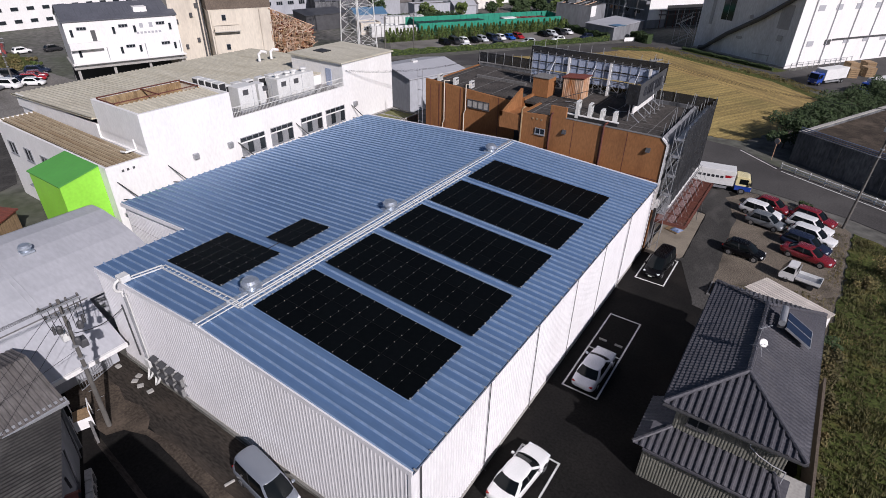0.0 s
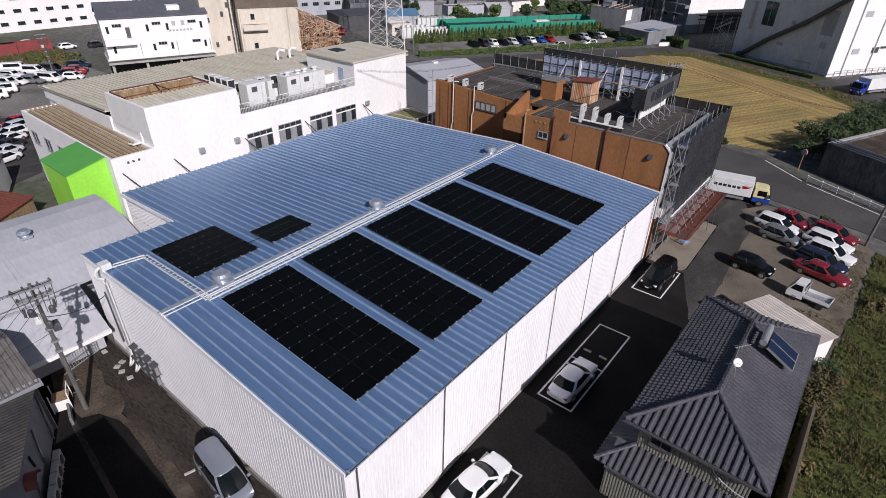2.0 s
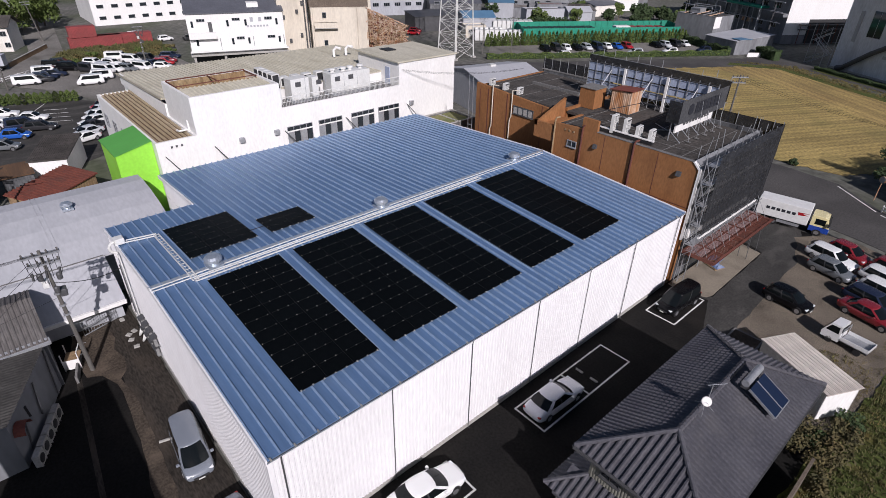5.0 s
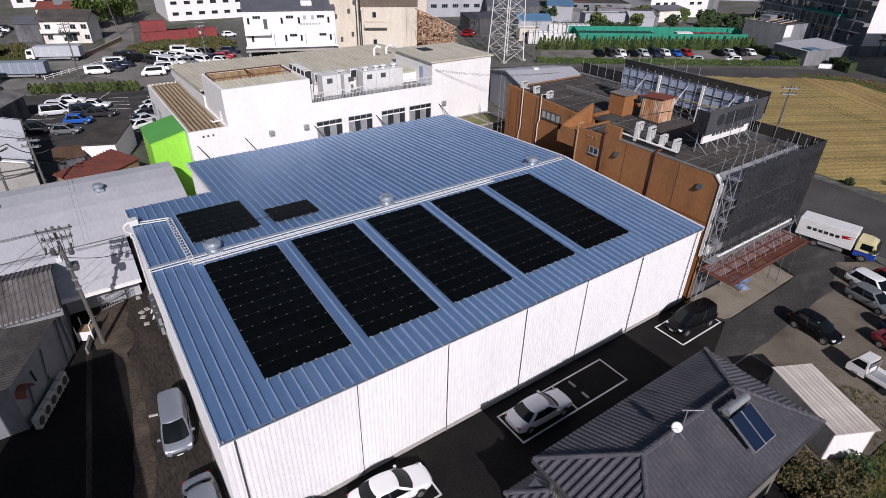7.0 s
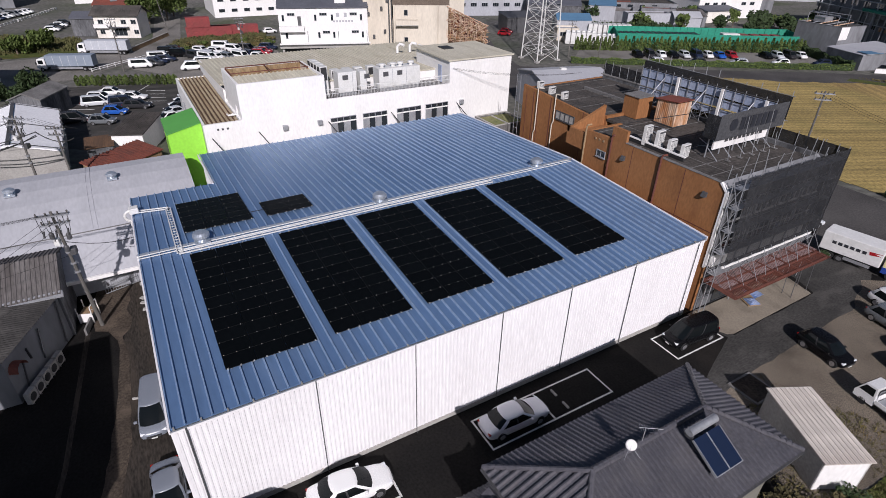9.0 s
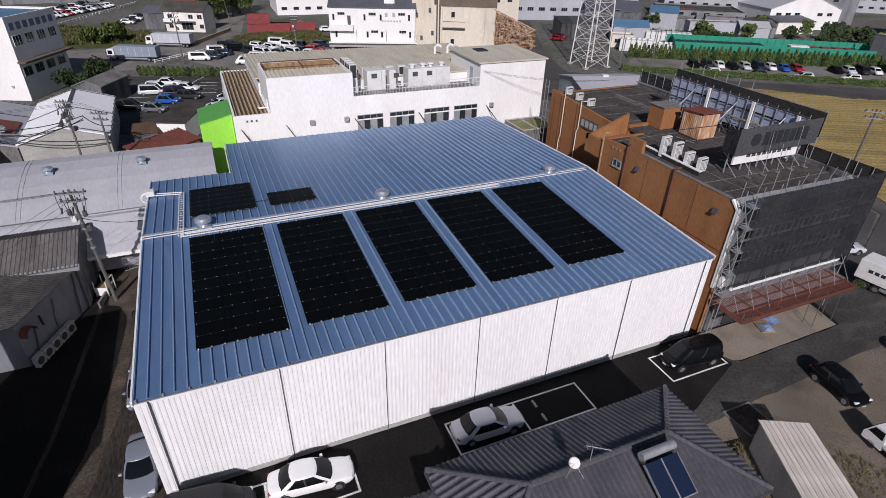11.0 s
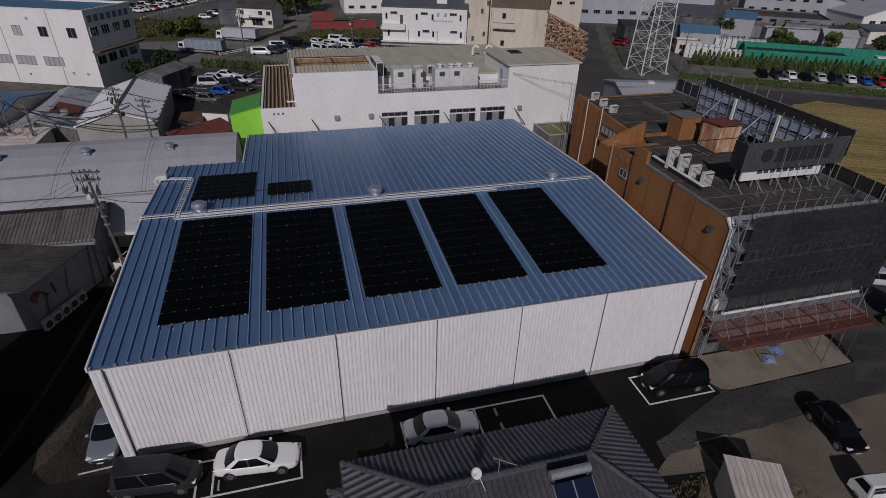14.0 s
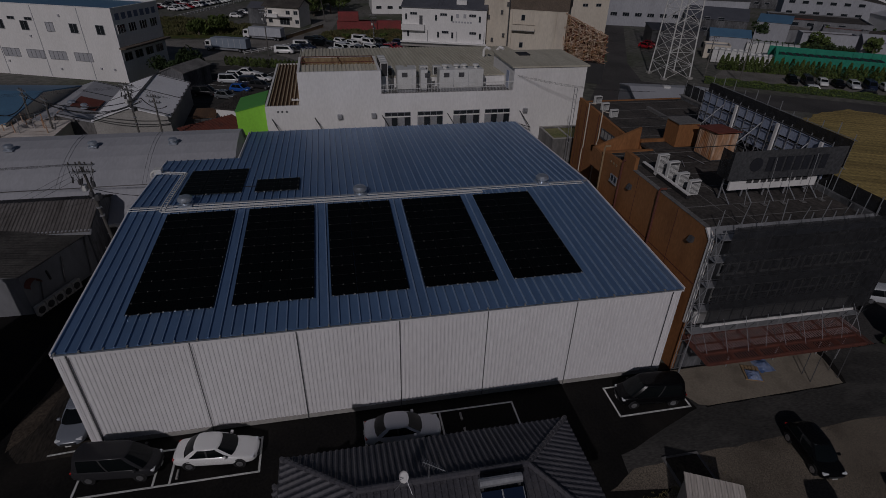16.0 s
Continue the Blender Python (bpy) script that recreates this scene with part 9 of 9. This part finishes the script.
def bay(x0, x1, y0, y1, splits=()):
    for a in ((x0, y0, x0, y1), (x1, y0, x1, y1), (x0 - 0.06, y0, x1 + 0.06, y0), (x0 - 0.06, y1, x1 + 0.06, y1)):
        line(*a)
    for y in splits:
        line(x0, y, x1, y)


bay(1.04, 3.54, 16.15, 26.05, (21.05,))
bay(0.98, 3.54, 32.8, 37.95)
bay(1.12, 3.6, -0.1, 9.85, (4.05, 4.95))
line(0.3, -2.5, 0.15, -0.3)


def wheel_stop(x, y, rot=0.0, group="wheel stops"):
    s = thing("wheel_stop", (x, y, 0), "short pale concrete wheel stop on the asphalt", "wheel stop", group, rot)
    part("bar", prism(bmesh.new(), [(-0.08, 0), (0.08, 0), (0.05, 0.11), (-0.05, 0.11)], "x", -0.3, 0.3), M["concrete"], s)


for x, y in ((1.7, 22.4), (2.95, 22.4), (1.8, 5.3), (3.0, 5.3)):
    wheel_stop(x, y)
for x, y in ((-11.45, -2.4),):
    wheel_stop(x, y, 75)
for i, (x, y) in enumerate(((-25.95, -1.06), (-23.85, -0.72), (-23.6, -1.16), (-22.85, -1.18), (-21.8, -1.08))):
    s = thing("paving_block", (x, y, 0), "small white concrete block lying on the lane", "block", "loose blocks", 20 * i)
    part("slab", bevelled(mbox(-0.2, 0.2, -0.17, 0.17, 0, 0.12), 0.02, 1), M["concrete"], s)


def kerb_planter():
    k = thing("planter_kerb", (8.0, 34.6, 0), "low concrete kerb round a bare bed by the house", "kerb")
    for dims in ((-1.0, 1.3, -0.9, -0.75), (-1.0, 1.3, 1.35, 1.5), (-1.0, -0.85, -0.75, 1.35), (1.15, 1.3, -0.75, 1.35)):
        part("kerb_stone", bevelled(mbox(*dims, 0, 0.14), 0.015, 1), M["concrete_dark"], k)
    part("earth", mbox(-0.85, 1.15, -0.75, 1.35, 0, 0.12), M["soil"], k)


kerb_planter()


def pallet_load():
    p = thing("tarp_pallet", (1.55, 44.2, 0.02), "plywood pallet with a crumpled blue tarpaulin", "pallet", rot=-20)
    for i in range(5):
        part("plank", mbox(-0.75, 0.75, -0.6 + i * 0.25, -0.4 + i * 0.25, 0.08, 0.12), M["wood"], p)
    for x in (-0.65, 0, 0.65):
        part("bearer", mbox(x - 0.05, x + 0.05, -0.6, 0.6, 0, 0.08), M["wood"], p)
    bm = bmesh.new()
    bmesh.ops.create_grid(bm, x_segments=12, y_segments=10, size=0.5)
    r = random.Random(5)
    for v in bm.verts:
        e = max(abs(v.co.x), abs(v.co.y)) / 0.5
        v.co.z = 0.16 + 0.3 * (1 - e * e) * (0.6 + 0.4 * r.random()) + 0.03 * r.random()
        v.co.x += 0.3
    part("tarpaulin", bm, M["bluetarp"], p, "crumpled blue tarpaulin")


pallet_load()
heap = thing("tarp_heap", (0.95, 45.6, 0.02), "blue sheeting heaped on the apron", "tarpaulin")
bm = bmesh.new()
bmesh.ops.create_grid(bm, x_segments=14, y_segments=14, size=0.65)
r5 = random.Random(6)
for v in bm.verts:
    e = math.hypot(v.co.x, v.co.y) / 0.65
    v.co.z = max(0.0, 0.35 * (1 - e)) + 0.05 * r5.random()
part("sheet", bm, M["bluetarp"], heap)


# cable tray along the ridge of the warehouse
def tray_run(t, a, b, w=0.34, lift=0.16):
    a, b = Vector(a), Vector(b)
    d = (b - a).normalized()
    n = Vector((-d.y, d.x, 0)).normalized() * w / 2
    up = Vector((0, 0, lift))
    for s in (1, -1):
        wpart("side_rail", rod(bmesh.new(), a + n * s + up, b + n * s + up, 0.05, 4), M["unit"], t)
    k = max(int((b - a).length / 0.45), 1)
    for i in range(k + 1):
        p = a.lerp(b, i / k) + up
        wpart("rung", rod(bmesh.new(), p + n, p - n, 0.022, 4), M["unit"], t)
    for i in range(0, k + 1, 3):
        p = a.lerp(b, i / k)
        wpart("foot", mbox(p.x - 0.05, p.x + 0.05, p.y - 0.05, p.y + 0.05, p.z, p.z + lift), M["steel"], t)


tray = thing("cable_tray", (-14.45, 2.46, roof_z(-14.45)), "white ladder cable tray along the roof ridge", "cable tray")
tray_run(tray, (-14.45, 2.42, roof_z(-14.45)), (-14.45, 27.6, roof_z(-14.45)))
tray_run(tray, (-14.45, 2.46, roof_z(-14.45)), (RIDGE_X, 2.46, roof_z(RIDGE_X)))
tray_run(tray, (RIDGE_X, 2.46, roof_z(RIDGE_X)), (-22.6, 2.5, roof_z(-22.6)))
tray_run(tray, (-22.6, 2.5, roof_z(-22.6)), (-23.1, 0.2, roof_z(-23.1)))
pipe_rail = thing("ridge_conduit", (RIDGE_X, 18, RIDGE_Z), "pair of bright conduits clipped along the ridge", "conduit")
for dx in (0.32, 0.62):
    wpart("conduit", rod(bmesh.new(), (RIDGE_X + dx, -0.1, roof_z(RIDGE_X + dx) + 0.12), (RIDGE_X + dx, 36.9, roof_z(RIDGE_X + dx) + 0.12), 0.04, 5), M["unit"], pipe_rail)
wpart("clips", box(bmesh.new(), RIDGE_X + 0.25, RIDGE_X + 0.7, 0.0, 0.1, RIDGE_Z - 0.05, RIDGE_Z + 0.1), M["galv_trim"], pipe_rail)
lead = thing("array_lead", (-18, 8.2, roof_z(-18)), "thin dark conduit between the small solar arrays", "conduit")
wpart("tube", rod(bmesh.new(), (-18.6, 7.9, roof_z(-18.6) + 0.1), (-18.6, 8.9, roof_z(-18.6) + 0.1), 0.03, 4), M["dark"], lead)

# conduit over the gable, meters and inverters on the gable wall
con = thing("gable_conduit", (-23.15, -0.1, 0), "white conduit bending over the gable and down the wall", "conduit")
rz = roof_z(-23.15)
wpart("cable_box", bevelled(mbox(-23.5, -22.8, -0.15, 0.5, rz + 0.1, rz + 0.55), 0.04, 1), M["unit"], con)
wpart("bend", pipe(bmesh.new(), [(-23.15, -0.1, rz + 0.3)] + [(-23.15, -0.12 - 0.42 * math.sin(k), rz - 0.12 + 0.42 * math.cos(k)) for k in np.linspace(0.2, 3.0, 8)] + [(-23.1, -0.2, rz - 0.9)], 0.1, 8), M["unit"], con, label="white plastic elbow")
for dx, z0, mat in ((0.0, 1.2, "steel"), (0.35, 1.0, "unit"), (-0.9, 1.6, "darksteel")):
    wpart("riser", pipe(bmesh.new(), [(-23.1 + dx, -0.16, rz - (0.6 if dx > -0.5 else 2.0)), (-23.05 + dx, -0.16, rz - 1.4 - (1.2 if dx < -0.5 else 0)), (-22.95 + dx, -0.16, z0)], 0.05 if dx else 0.08, 6), M[mat], con)
wpart("meter_box", bevelled(mbox(-23.2, -22.6, -0.32, -0.05, 1.0, 1.8), 0.03, 1), M["unit"], con)
for dx in (0.0, 0.9):
    wpart("ground_bend", pipe(bmesh.new(), [(-23.0 + dx, -0.2, 1.0), (-23.0 + dx, -0.35, 0.5), (-22.8 + dx, -0.55, 0.2), (-22.5 + dx, -0.5, 0.5), (-22.4 + dx, -0.25, 0.9)], 0.08, 7), M["unit"], con)
for i in range(4):
    for j in range(2):
        v = thing("inverter", (-22.0 + i * 0.95 + j * 0.25, -0.04, 0.45 + j * 1.05), "grey wall-mounted solar inverter box", "inverter", "inverters on the gable wall")
        part("case", bevelled(mbox(-0.29, 0.29, -0.3, -0.06, 0.1, 0.75), 0.05, 2), M["oldunit"], v)
        part("cooling_panel", mbox(-0.24, 0.24, -0.32, -0.3, 0.2, 0.65), M["darksteel"], v)
        part("bracket", mbox(-0.42, 0.42, -0.06, 0, 0.1, 0.2), M["steel"], v)
        part("hood", prism(bmesh.new(), [(-0.42, 0.82), (0.0, 0.95), (0.0, 0.98), (-0.42, 0.85)], "x", -0.33, 0.33), M["darksteel"], v)


# ---- poles and wires ----
def sag(a, b, drop, n=10):
    a, b = Vector(a), Vector(b)
    return [a.lerp(b, k / n) - Vector((0, 0, drop * 4 * (k / n) * (1 - k / n))) for k in range(n + 1)]


def power_pole(x, y, h, rot, label, lean=(0, 0), fittings=True, group="utility poles"):
    p = thing("power_pole", (x, y, 0), label, "utility pole", group, rot)
    tx, ty = lean
    part("shaft", rod(bmesh.new(), (0, 0, 0), (tx, ty, h), 0.15, 10, 0.09), M["pole"], p)
    for z, w in ((h - 0.35, 1.0), (h - 1.0, 0.85)):
        cx, cy = tx * z / h, ty * z / h
        part("crossarm", mbox(cx - w, cx + w, cy - 0.2, cy - 0.1, z, z + 0.09), M["steel"], p)
        part("crossarm", mbox(cx - w, cx + w, cy + 0.1, cy + 0.2, z, z + 0.09), M["steel"], p)
        for k in (-0.9, -0.35, 0.35, 0.9):
            part("insulator", lathe(bmesh.new(), [(0.05, 0.09), (0.07, 0.14), (0.04, 0.2), (0.07, 0.26), (0.03, 0.32)], 8, (cx + k * w, cy, z)), M["porcelain"], p)
    if fittings:
        z = h - 2.6
        cx, cy = tx * z / h, ty * z / h
        part("switch_box", bevelled(mbox(cx - 0.5, cx - 0.15, cy - 0.4, cy + 0.1, z, z + 0.5), 0.04, 1), M["unit"], p)
        part("switch_box", bevelled(mbox(cx + 0.15, cx + 0.55, cy - 0.3, cy + 0.3, z - 0.9, z - 0.4), 0.04, 1), M["darksteel"], p)
        for k, zz in ((-0.7, h - 1.2), (0.0, h - 1.25), (0.7, h - 1.2)):
            part("cutout", rod(bmesh.new(), (tx + k, ty - 0.3, zz), (tx + k - 0.05, ty - 0.45, zz - 0.45), 0.07, 6), M["dark"], p)
        for k in range(7):
            a = (tx - 0.9 + 0.3 * k, ty - 0.15, h - 0.3)
            b = (tx - 0.75 + 0.25 * k, ty + (0.25 if k % 2 else -0.35), h - 1.6 - 0.25 * (k % 3))
            part("jumper_wire", pipe(bmesh.new(), sag(a, b, 0.25, 6), 0.022, 4), M["cable"], p)
        for k, zz in ((-0.45, h - 2.0), (0.5, h - 2.2), (0.1, h - 3.1)):
            part("transformer", lathe(bmesh.new(), [(0.1, 0), (0.16, 0.05), (0.16, 0.4), (0.08, 0.5)], 10, (tx * 0.85 + k, ty * 0.85 - 0.2, zz)), M["darksteel"], p)
        for z in (h - 3.4, h - 4.4, h - 5.2):
            part("band", rod(bmesh.new(), (tx * z / h, ty * z / h, z), (tx * z / h, ty * z / h, z + 0.12), 0.2, 10), M["steel"], p)
    for k in range(int(h / 0.9) - 2):
        z = 1.8 + k * 0.9
        part("step_bolt", rod(bmesh.new(), (tx * z / h, ty * z / h, z), (tx * z / h + (0.3 if k % 2 else -0.3), ty * z / h, z), 0.015, 4), M["steel"], p)
    return p


power_pole(-21.2, -4.2, 10.7, 84, "concrete utility pole with cross-arms and switchgear by the lane", (-0.05, -1.4))
power_pole(16.6, 55.8, 13.5, -30, "concrete utility pole beside the gravel lot", (0.3, 0.25))
power_pole(-9.41, 68.7, 12.6, 50, "utility pole with a cross-arm at the field's edge", (0, 0), False)
power_pole(-48.91, -10.51, 10.0, 60, "utility pole among the western sheds", (0, 0), True)
power_pole(-46.74, -6.99, 9.0, 60, "thin dark pole among the western sheds", (0, 0), False)
power_pole(-116, 0.5, 10.5, 90, "utility pole by the van lot", (0, 0), True)
power_pole(-118, 26.5, 9.0, 90, "utility pole among the parked vans", (0, 0), True)
power_pole(-170, 14.8, 10.0, 90, "leaning utility pole by the bamboo thicket", (-1.4, -1.6), False)
power_pole(-79, 104, 9.0, 60, "utility pole beside the hedged car park", (0, 0), False)
power_pole(-84.5, 99, 8.5, 60, "utility pole beside the lattice tower", (0, 0), False)


def wire(name, pts, r=0.012, label="thin black overhead wire"):
    w = thing(name, tuple(pts[0]), label, "wire", "overhead wires")
    wpart("strand", pipe(bmesh.new(), pts, r, 4), M["cable"], w)


for k, dy in enumerate((-0.9, -0.3, 0.3, 0.9)):
    wire("overhead_wire", sag((-19.8 + dy * 0.1, -4.4 + dy, 10.5), (-24 + dy, -45, 11.2), 0.9))
for k in (-0.8, 0.0, 0.8):
    wire("overhead_wire", sag((-19.9, -4.4 + k, 9.9), (-10 + k * 3, -22, 4.0), 0.3))
wire("overhead_wire", sag((-20.1, -4.4, 8.3), (-24.1, -0.15, 5.6), 0.4), 0.025)
wire("overhead_wire", sag((-20.3, -4.4, 7.0), (-18, -30, 6.0), 0.6))
for k in (-0.8, 0, 0.8):
    wire("overhead_wire", sag((-40.2, 38.9, 11.7 + k * 0.1), (-31.5, 52 + k, 11.6), 0.5))
    wire("overhead_wire", sag((16.8 + k, 56.0, 13.0), (48 + k, 42, 13.0), 0.8))
    wire("overhead_wire", sag((16.8 + k, 56.0, 13.0), (-9.7 + k * 0.6, 68.1 + k * 0.6, 12.3), 0.8))
    wire("overhead_wire", sag((-48.3 + 0.45 * k, -9.0 + 0.8 * k, 9.7), (-52 + k, -60, 8.8), 0.9))
    wire("overhead_wire", sag((-48.3 + 0.45 * k, -9.0 + 0.8 * k, 9.6), (-46.2 + 0.45 * k, -5.6 + 0.8 * k, 8.7), 0.1))

# slack cables from pole to pole over the western sheds
SLUNG = [(-48.3, -9.0, 8.6), (-51.9, -21.2, 7.2), (-49.9, -26.6, 6.5), (-54.2, -24.7, 7.8), (-46.2, -5.6, 7.9)]
for a, b, drop in ((0, 1, 1.4), (0, 1, 0.8), (0, 3, 1.7), (1, 2, 0.7), (1, 3, 0.5), (0, 4, 0.7), (3, 2, 0.9)):
    (ax, ay, az), (bx, by, bz) = SLUNG[a], SLUNG[b]
    wire("overhead_wire", sag((ax, ay, az - drop * 0.5), (bx, by, bz - drop * 0.3), drop), 0.055, "thick black cable slung over the western sheds")
for x, y, h in ((-52.6, -22.5, 7.6), (-50.5, -28.0, 6.8), (-55.0, -26.0, 8.2)):
    power_pole(x, y, h, 40, "thin dark pole among the western sheds", (0.4, 0.3), False)
for i in range(9):
    x, y = -56.5 + (i % 3) * 2.2, -27.5 + (i // 3) * 2.4
    t = thing("steel_rack", (x, y, 0), "weathered steel rack cluttering the sheds' yard", "rack", "racks in the sheds' yard", 25 * i)
    part("hoop", pipe(bmesh.new(), [(-0.9, 0, 0), (-0.9, 0, 4.2), (0.9, 0.4, 4.8), (0.9, 0.4, 0)], 0.07, 6), M["steel"] if i % 2 else M["rust"], t)
    part("bar", rod(bmesh.new(), (-0.9, 0, 2.4), (0.9, 0.4, 2.6), 0.05, 5), M["steel"], t)
for x, y, s in ((-57.4, -24.4, 0.9), (-55.8, -22.2, 0.8)):
    roof_vent(x - 4, y + 1.6, 4.1, s, "ventilators on the western sheds")

# fence gate at the end of the lane
g = thing("lane_gate", (-25.9, -2.5, 0), "grey steel lattice gate across the lane's end", "gate", rot=-72)
for z in (0.15, 0.75, 1.4):
    part("rail", mbox(-1.3, 1.3, -0.03, 0.03, z, z + 0.06), M["steel"], g)
for i in range(14):
    part("bar", mbox(-1.3 + i * 0.2, -1.27 + i * 0.2, -0.015, 0.015, 0.15, 1.45), M["steel"], g)
wall = thing("block_wall", (-21.9, -4.9, 0), "low weathered concrete block wall by the pole", "wall", rot=-14)
for i in range(8):
    for j in range(3):
        part("block", bevelled(mbox(-1.6 + i * 0.4, -1.21 + i * 0.4, -0.075, 0.075, j * 0.2, j * 0.2 + 0.19), 0.008, 1), M["concrete_dark"], wall)

# ---- road edge: guard rail, mirror, compound wall ----
def guard_rail(a, b):
    L = math.hypot(b[0] - a[0], b[1] - a[1])
    g = thing("guard_rail", (*a, 0), "white pipe guard rail along the road", "guard rail", "guard rails", math.degrees(math.atan2(b[1] - a[1], b[0] - a[0])))
    for z in (0.35, 0.7):
        part("rail", rod(bmesh.new(), (0, 0, z), (L, 0, z), 0.07, 6), M["white"], g)
    for i in range(int(L / 2) + 1):
        part("post", rod(bmesh.new(), (i * 2, 0.06, 0), (i * 2, 0.06, 0.85), 0.075, 8), M["white"], g)


guard_rail((9.4, 71.6), (20.8, 65.4))
guard_rail((20.8, 65.4), (45, 51.5))
guard_rail((-118.5, -5.5), (-133.5, 11))
guard_rail((-180, -34.5), (-206, -25.2))
guard_rail((-206, -25.2), (-233, -16))
mirror = thing("road_mirror", (7.9, 74.8, 0), "round orange-rimmed road mirror on a post", "road mirror", rot=-30)
part("post", rod(bmesh.new(), (0, 0, 0), (0, 0, 2.9), 0.045, 8), M["rust"], mirror)
bm = rod(bmesh.new(), (0, -0.08, 2.7), (0, 0.02, 2.7), 0.42, 18)
part("rim", bm, M["rust"], mirror)
part("glass", rod(bmesh.new(), (0, -0.1, 2.7), (0, -0.081, 2.7), 0.36, 18), M["steel"], mirror)

cw = thing("compound", (24, 76, 0), "walled concrete compound with a dark rubble top", "compound")
A, B, C, D = (10.2, 76.2), (36, 60.5), (52, 84), (21, 101)
for p, q in ((A, B), (B, C), (C, D), (D, A)):
    d = Vector((q[0] - p[0], q[1] - p[1], 0))
    n = Vector((-d.y, d.x, 0)).normalized() * 0.15
    P0, Q0 = Vector((*p, 0)), Vector((*q, 0))
    poly = [((P0 + n).x, (P0 + n).y), ((P0 - n).x, (P0 - n).y), ((Q0 - n).x, (Q0 - n).y), ((Q0 + n).x, (Q0 + n).y)]
    wpart("wall", prism(bmesh.new(), poly, "z", 0, 4.0), M["oldwall"], cw, label="dark streaked concrete wall")
    n2 = n * 1.6
    poly = [((P0 + n2).x, (P0 + n2).y), ((P0 - n2).x, (P0 - n2).y), ((Q0 - n2).x, (Q0 - n2).y), ((Q0 + n2).x, (Q0 + n2).y)]
    wpart("coping", prism(bmesh.new(), poly, "z", 4.0, 4.15), M["oldwall"] if p == A else M["concrete"], cw)
    if p == A:
        for z in (4.3, 4.55, 4.8):
            wpart("rail", rod(bmesh.new(), (p[0], p[1], z), (q[0], q[1], z), 0.08, 6), M["sign_grey"], cw, label="blue-grey pipe along the wall's top")
    k = int(d.length / 6.0)
    for i in range(1, k):
        f = P0 + d * i / k - n * 1.2
        wpart("buttress_joint", box(bmesh.new(), f.x - 0.06, f.x + 0.06, f.y - 0.06, f.y + 0.06, 0, 3.9), M["concrete_dark"], cw)
wpart("top_fill", prism(bmesh.new(), [A, B, C, D], "z", 3.2, 3.55), M["soil"], cw, label="brown rubble fill")
line(3.6, 76.2, 9.0, 71.2, 0.18, 0.02)
line(9.6, 70.6, 20.6, 64.6, 0.18, 0.02)
line(20.6, 64.6, 45, 50.6, 0.18, 0.02)
line(-96.5, 1.6, -103, 5.0, 0.14, 0.03)
for k in range(4):
    line(-97.0 + 2.6 * k, 3.4 - 0.2 * k, -95.6 + 2.6 * k, 6.6 - 0.2 * k, 0.1, 0.03)
    line(-93.0 + 3.4 * k, -10.0 + 0.4 * k, -91.0 + 3.4 * k, -5.8 + 0.4 * k, 0.1, 0.03)
# planks stacked at the factory yard
for i in range(4):
    t = thing("timber_stack", (15.5 + (i % 2) * 3.2, 143 + 3.5 * i, 0), "stack of brown sawn timber in the factory yard", "timber", "timber stacks", -60)
    for j in range(5):
        part("plank_layer", mbox(-1.4, 1.4, -1.0, 1.0, j * 0.42, j * 0.42 + 0.36), M["wood"], t)


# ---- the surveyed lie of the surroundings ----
def settled(x, y):
    """The far plan is laid out on a rough grid; this takes a spot on it to its true place."""
    u, v = x / 100, y / 100
    return (x - 0.41 - 1.37 * u + 0.04 * v + 1.385 * u * u + 0.4 * u * v - 0.14 * v * v,
            y + 0.84 - 0.86 * u - 2.35 * v - 0.22 * u * u + 0.92 * u * v + 0.32 * v * v)


for ob in list(scene.objects):
    if ob.parent or ob.type not in ("MESH", "EMPTY") or ob.name == "ground" or ob == white_office:
        continue
    x, y, _ = ob.location
    if ob.type == "EMPTY" and (x < -44 or y > 62):
        ob.location.x, ob.location.y = settled(x, y)
    elif ob.type == "MESH" and ob.get("kind") == "structure":
        for p in ob.data.vertices:
            if p.co.x < -44 or p.co.y > 62:
                p.co.x, p.co.y = settled(p.co.x, p.co.y)
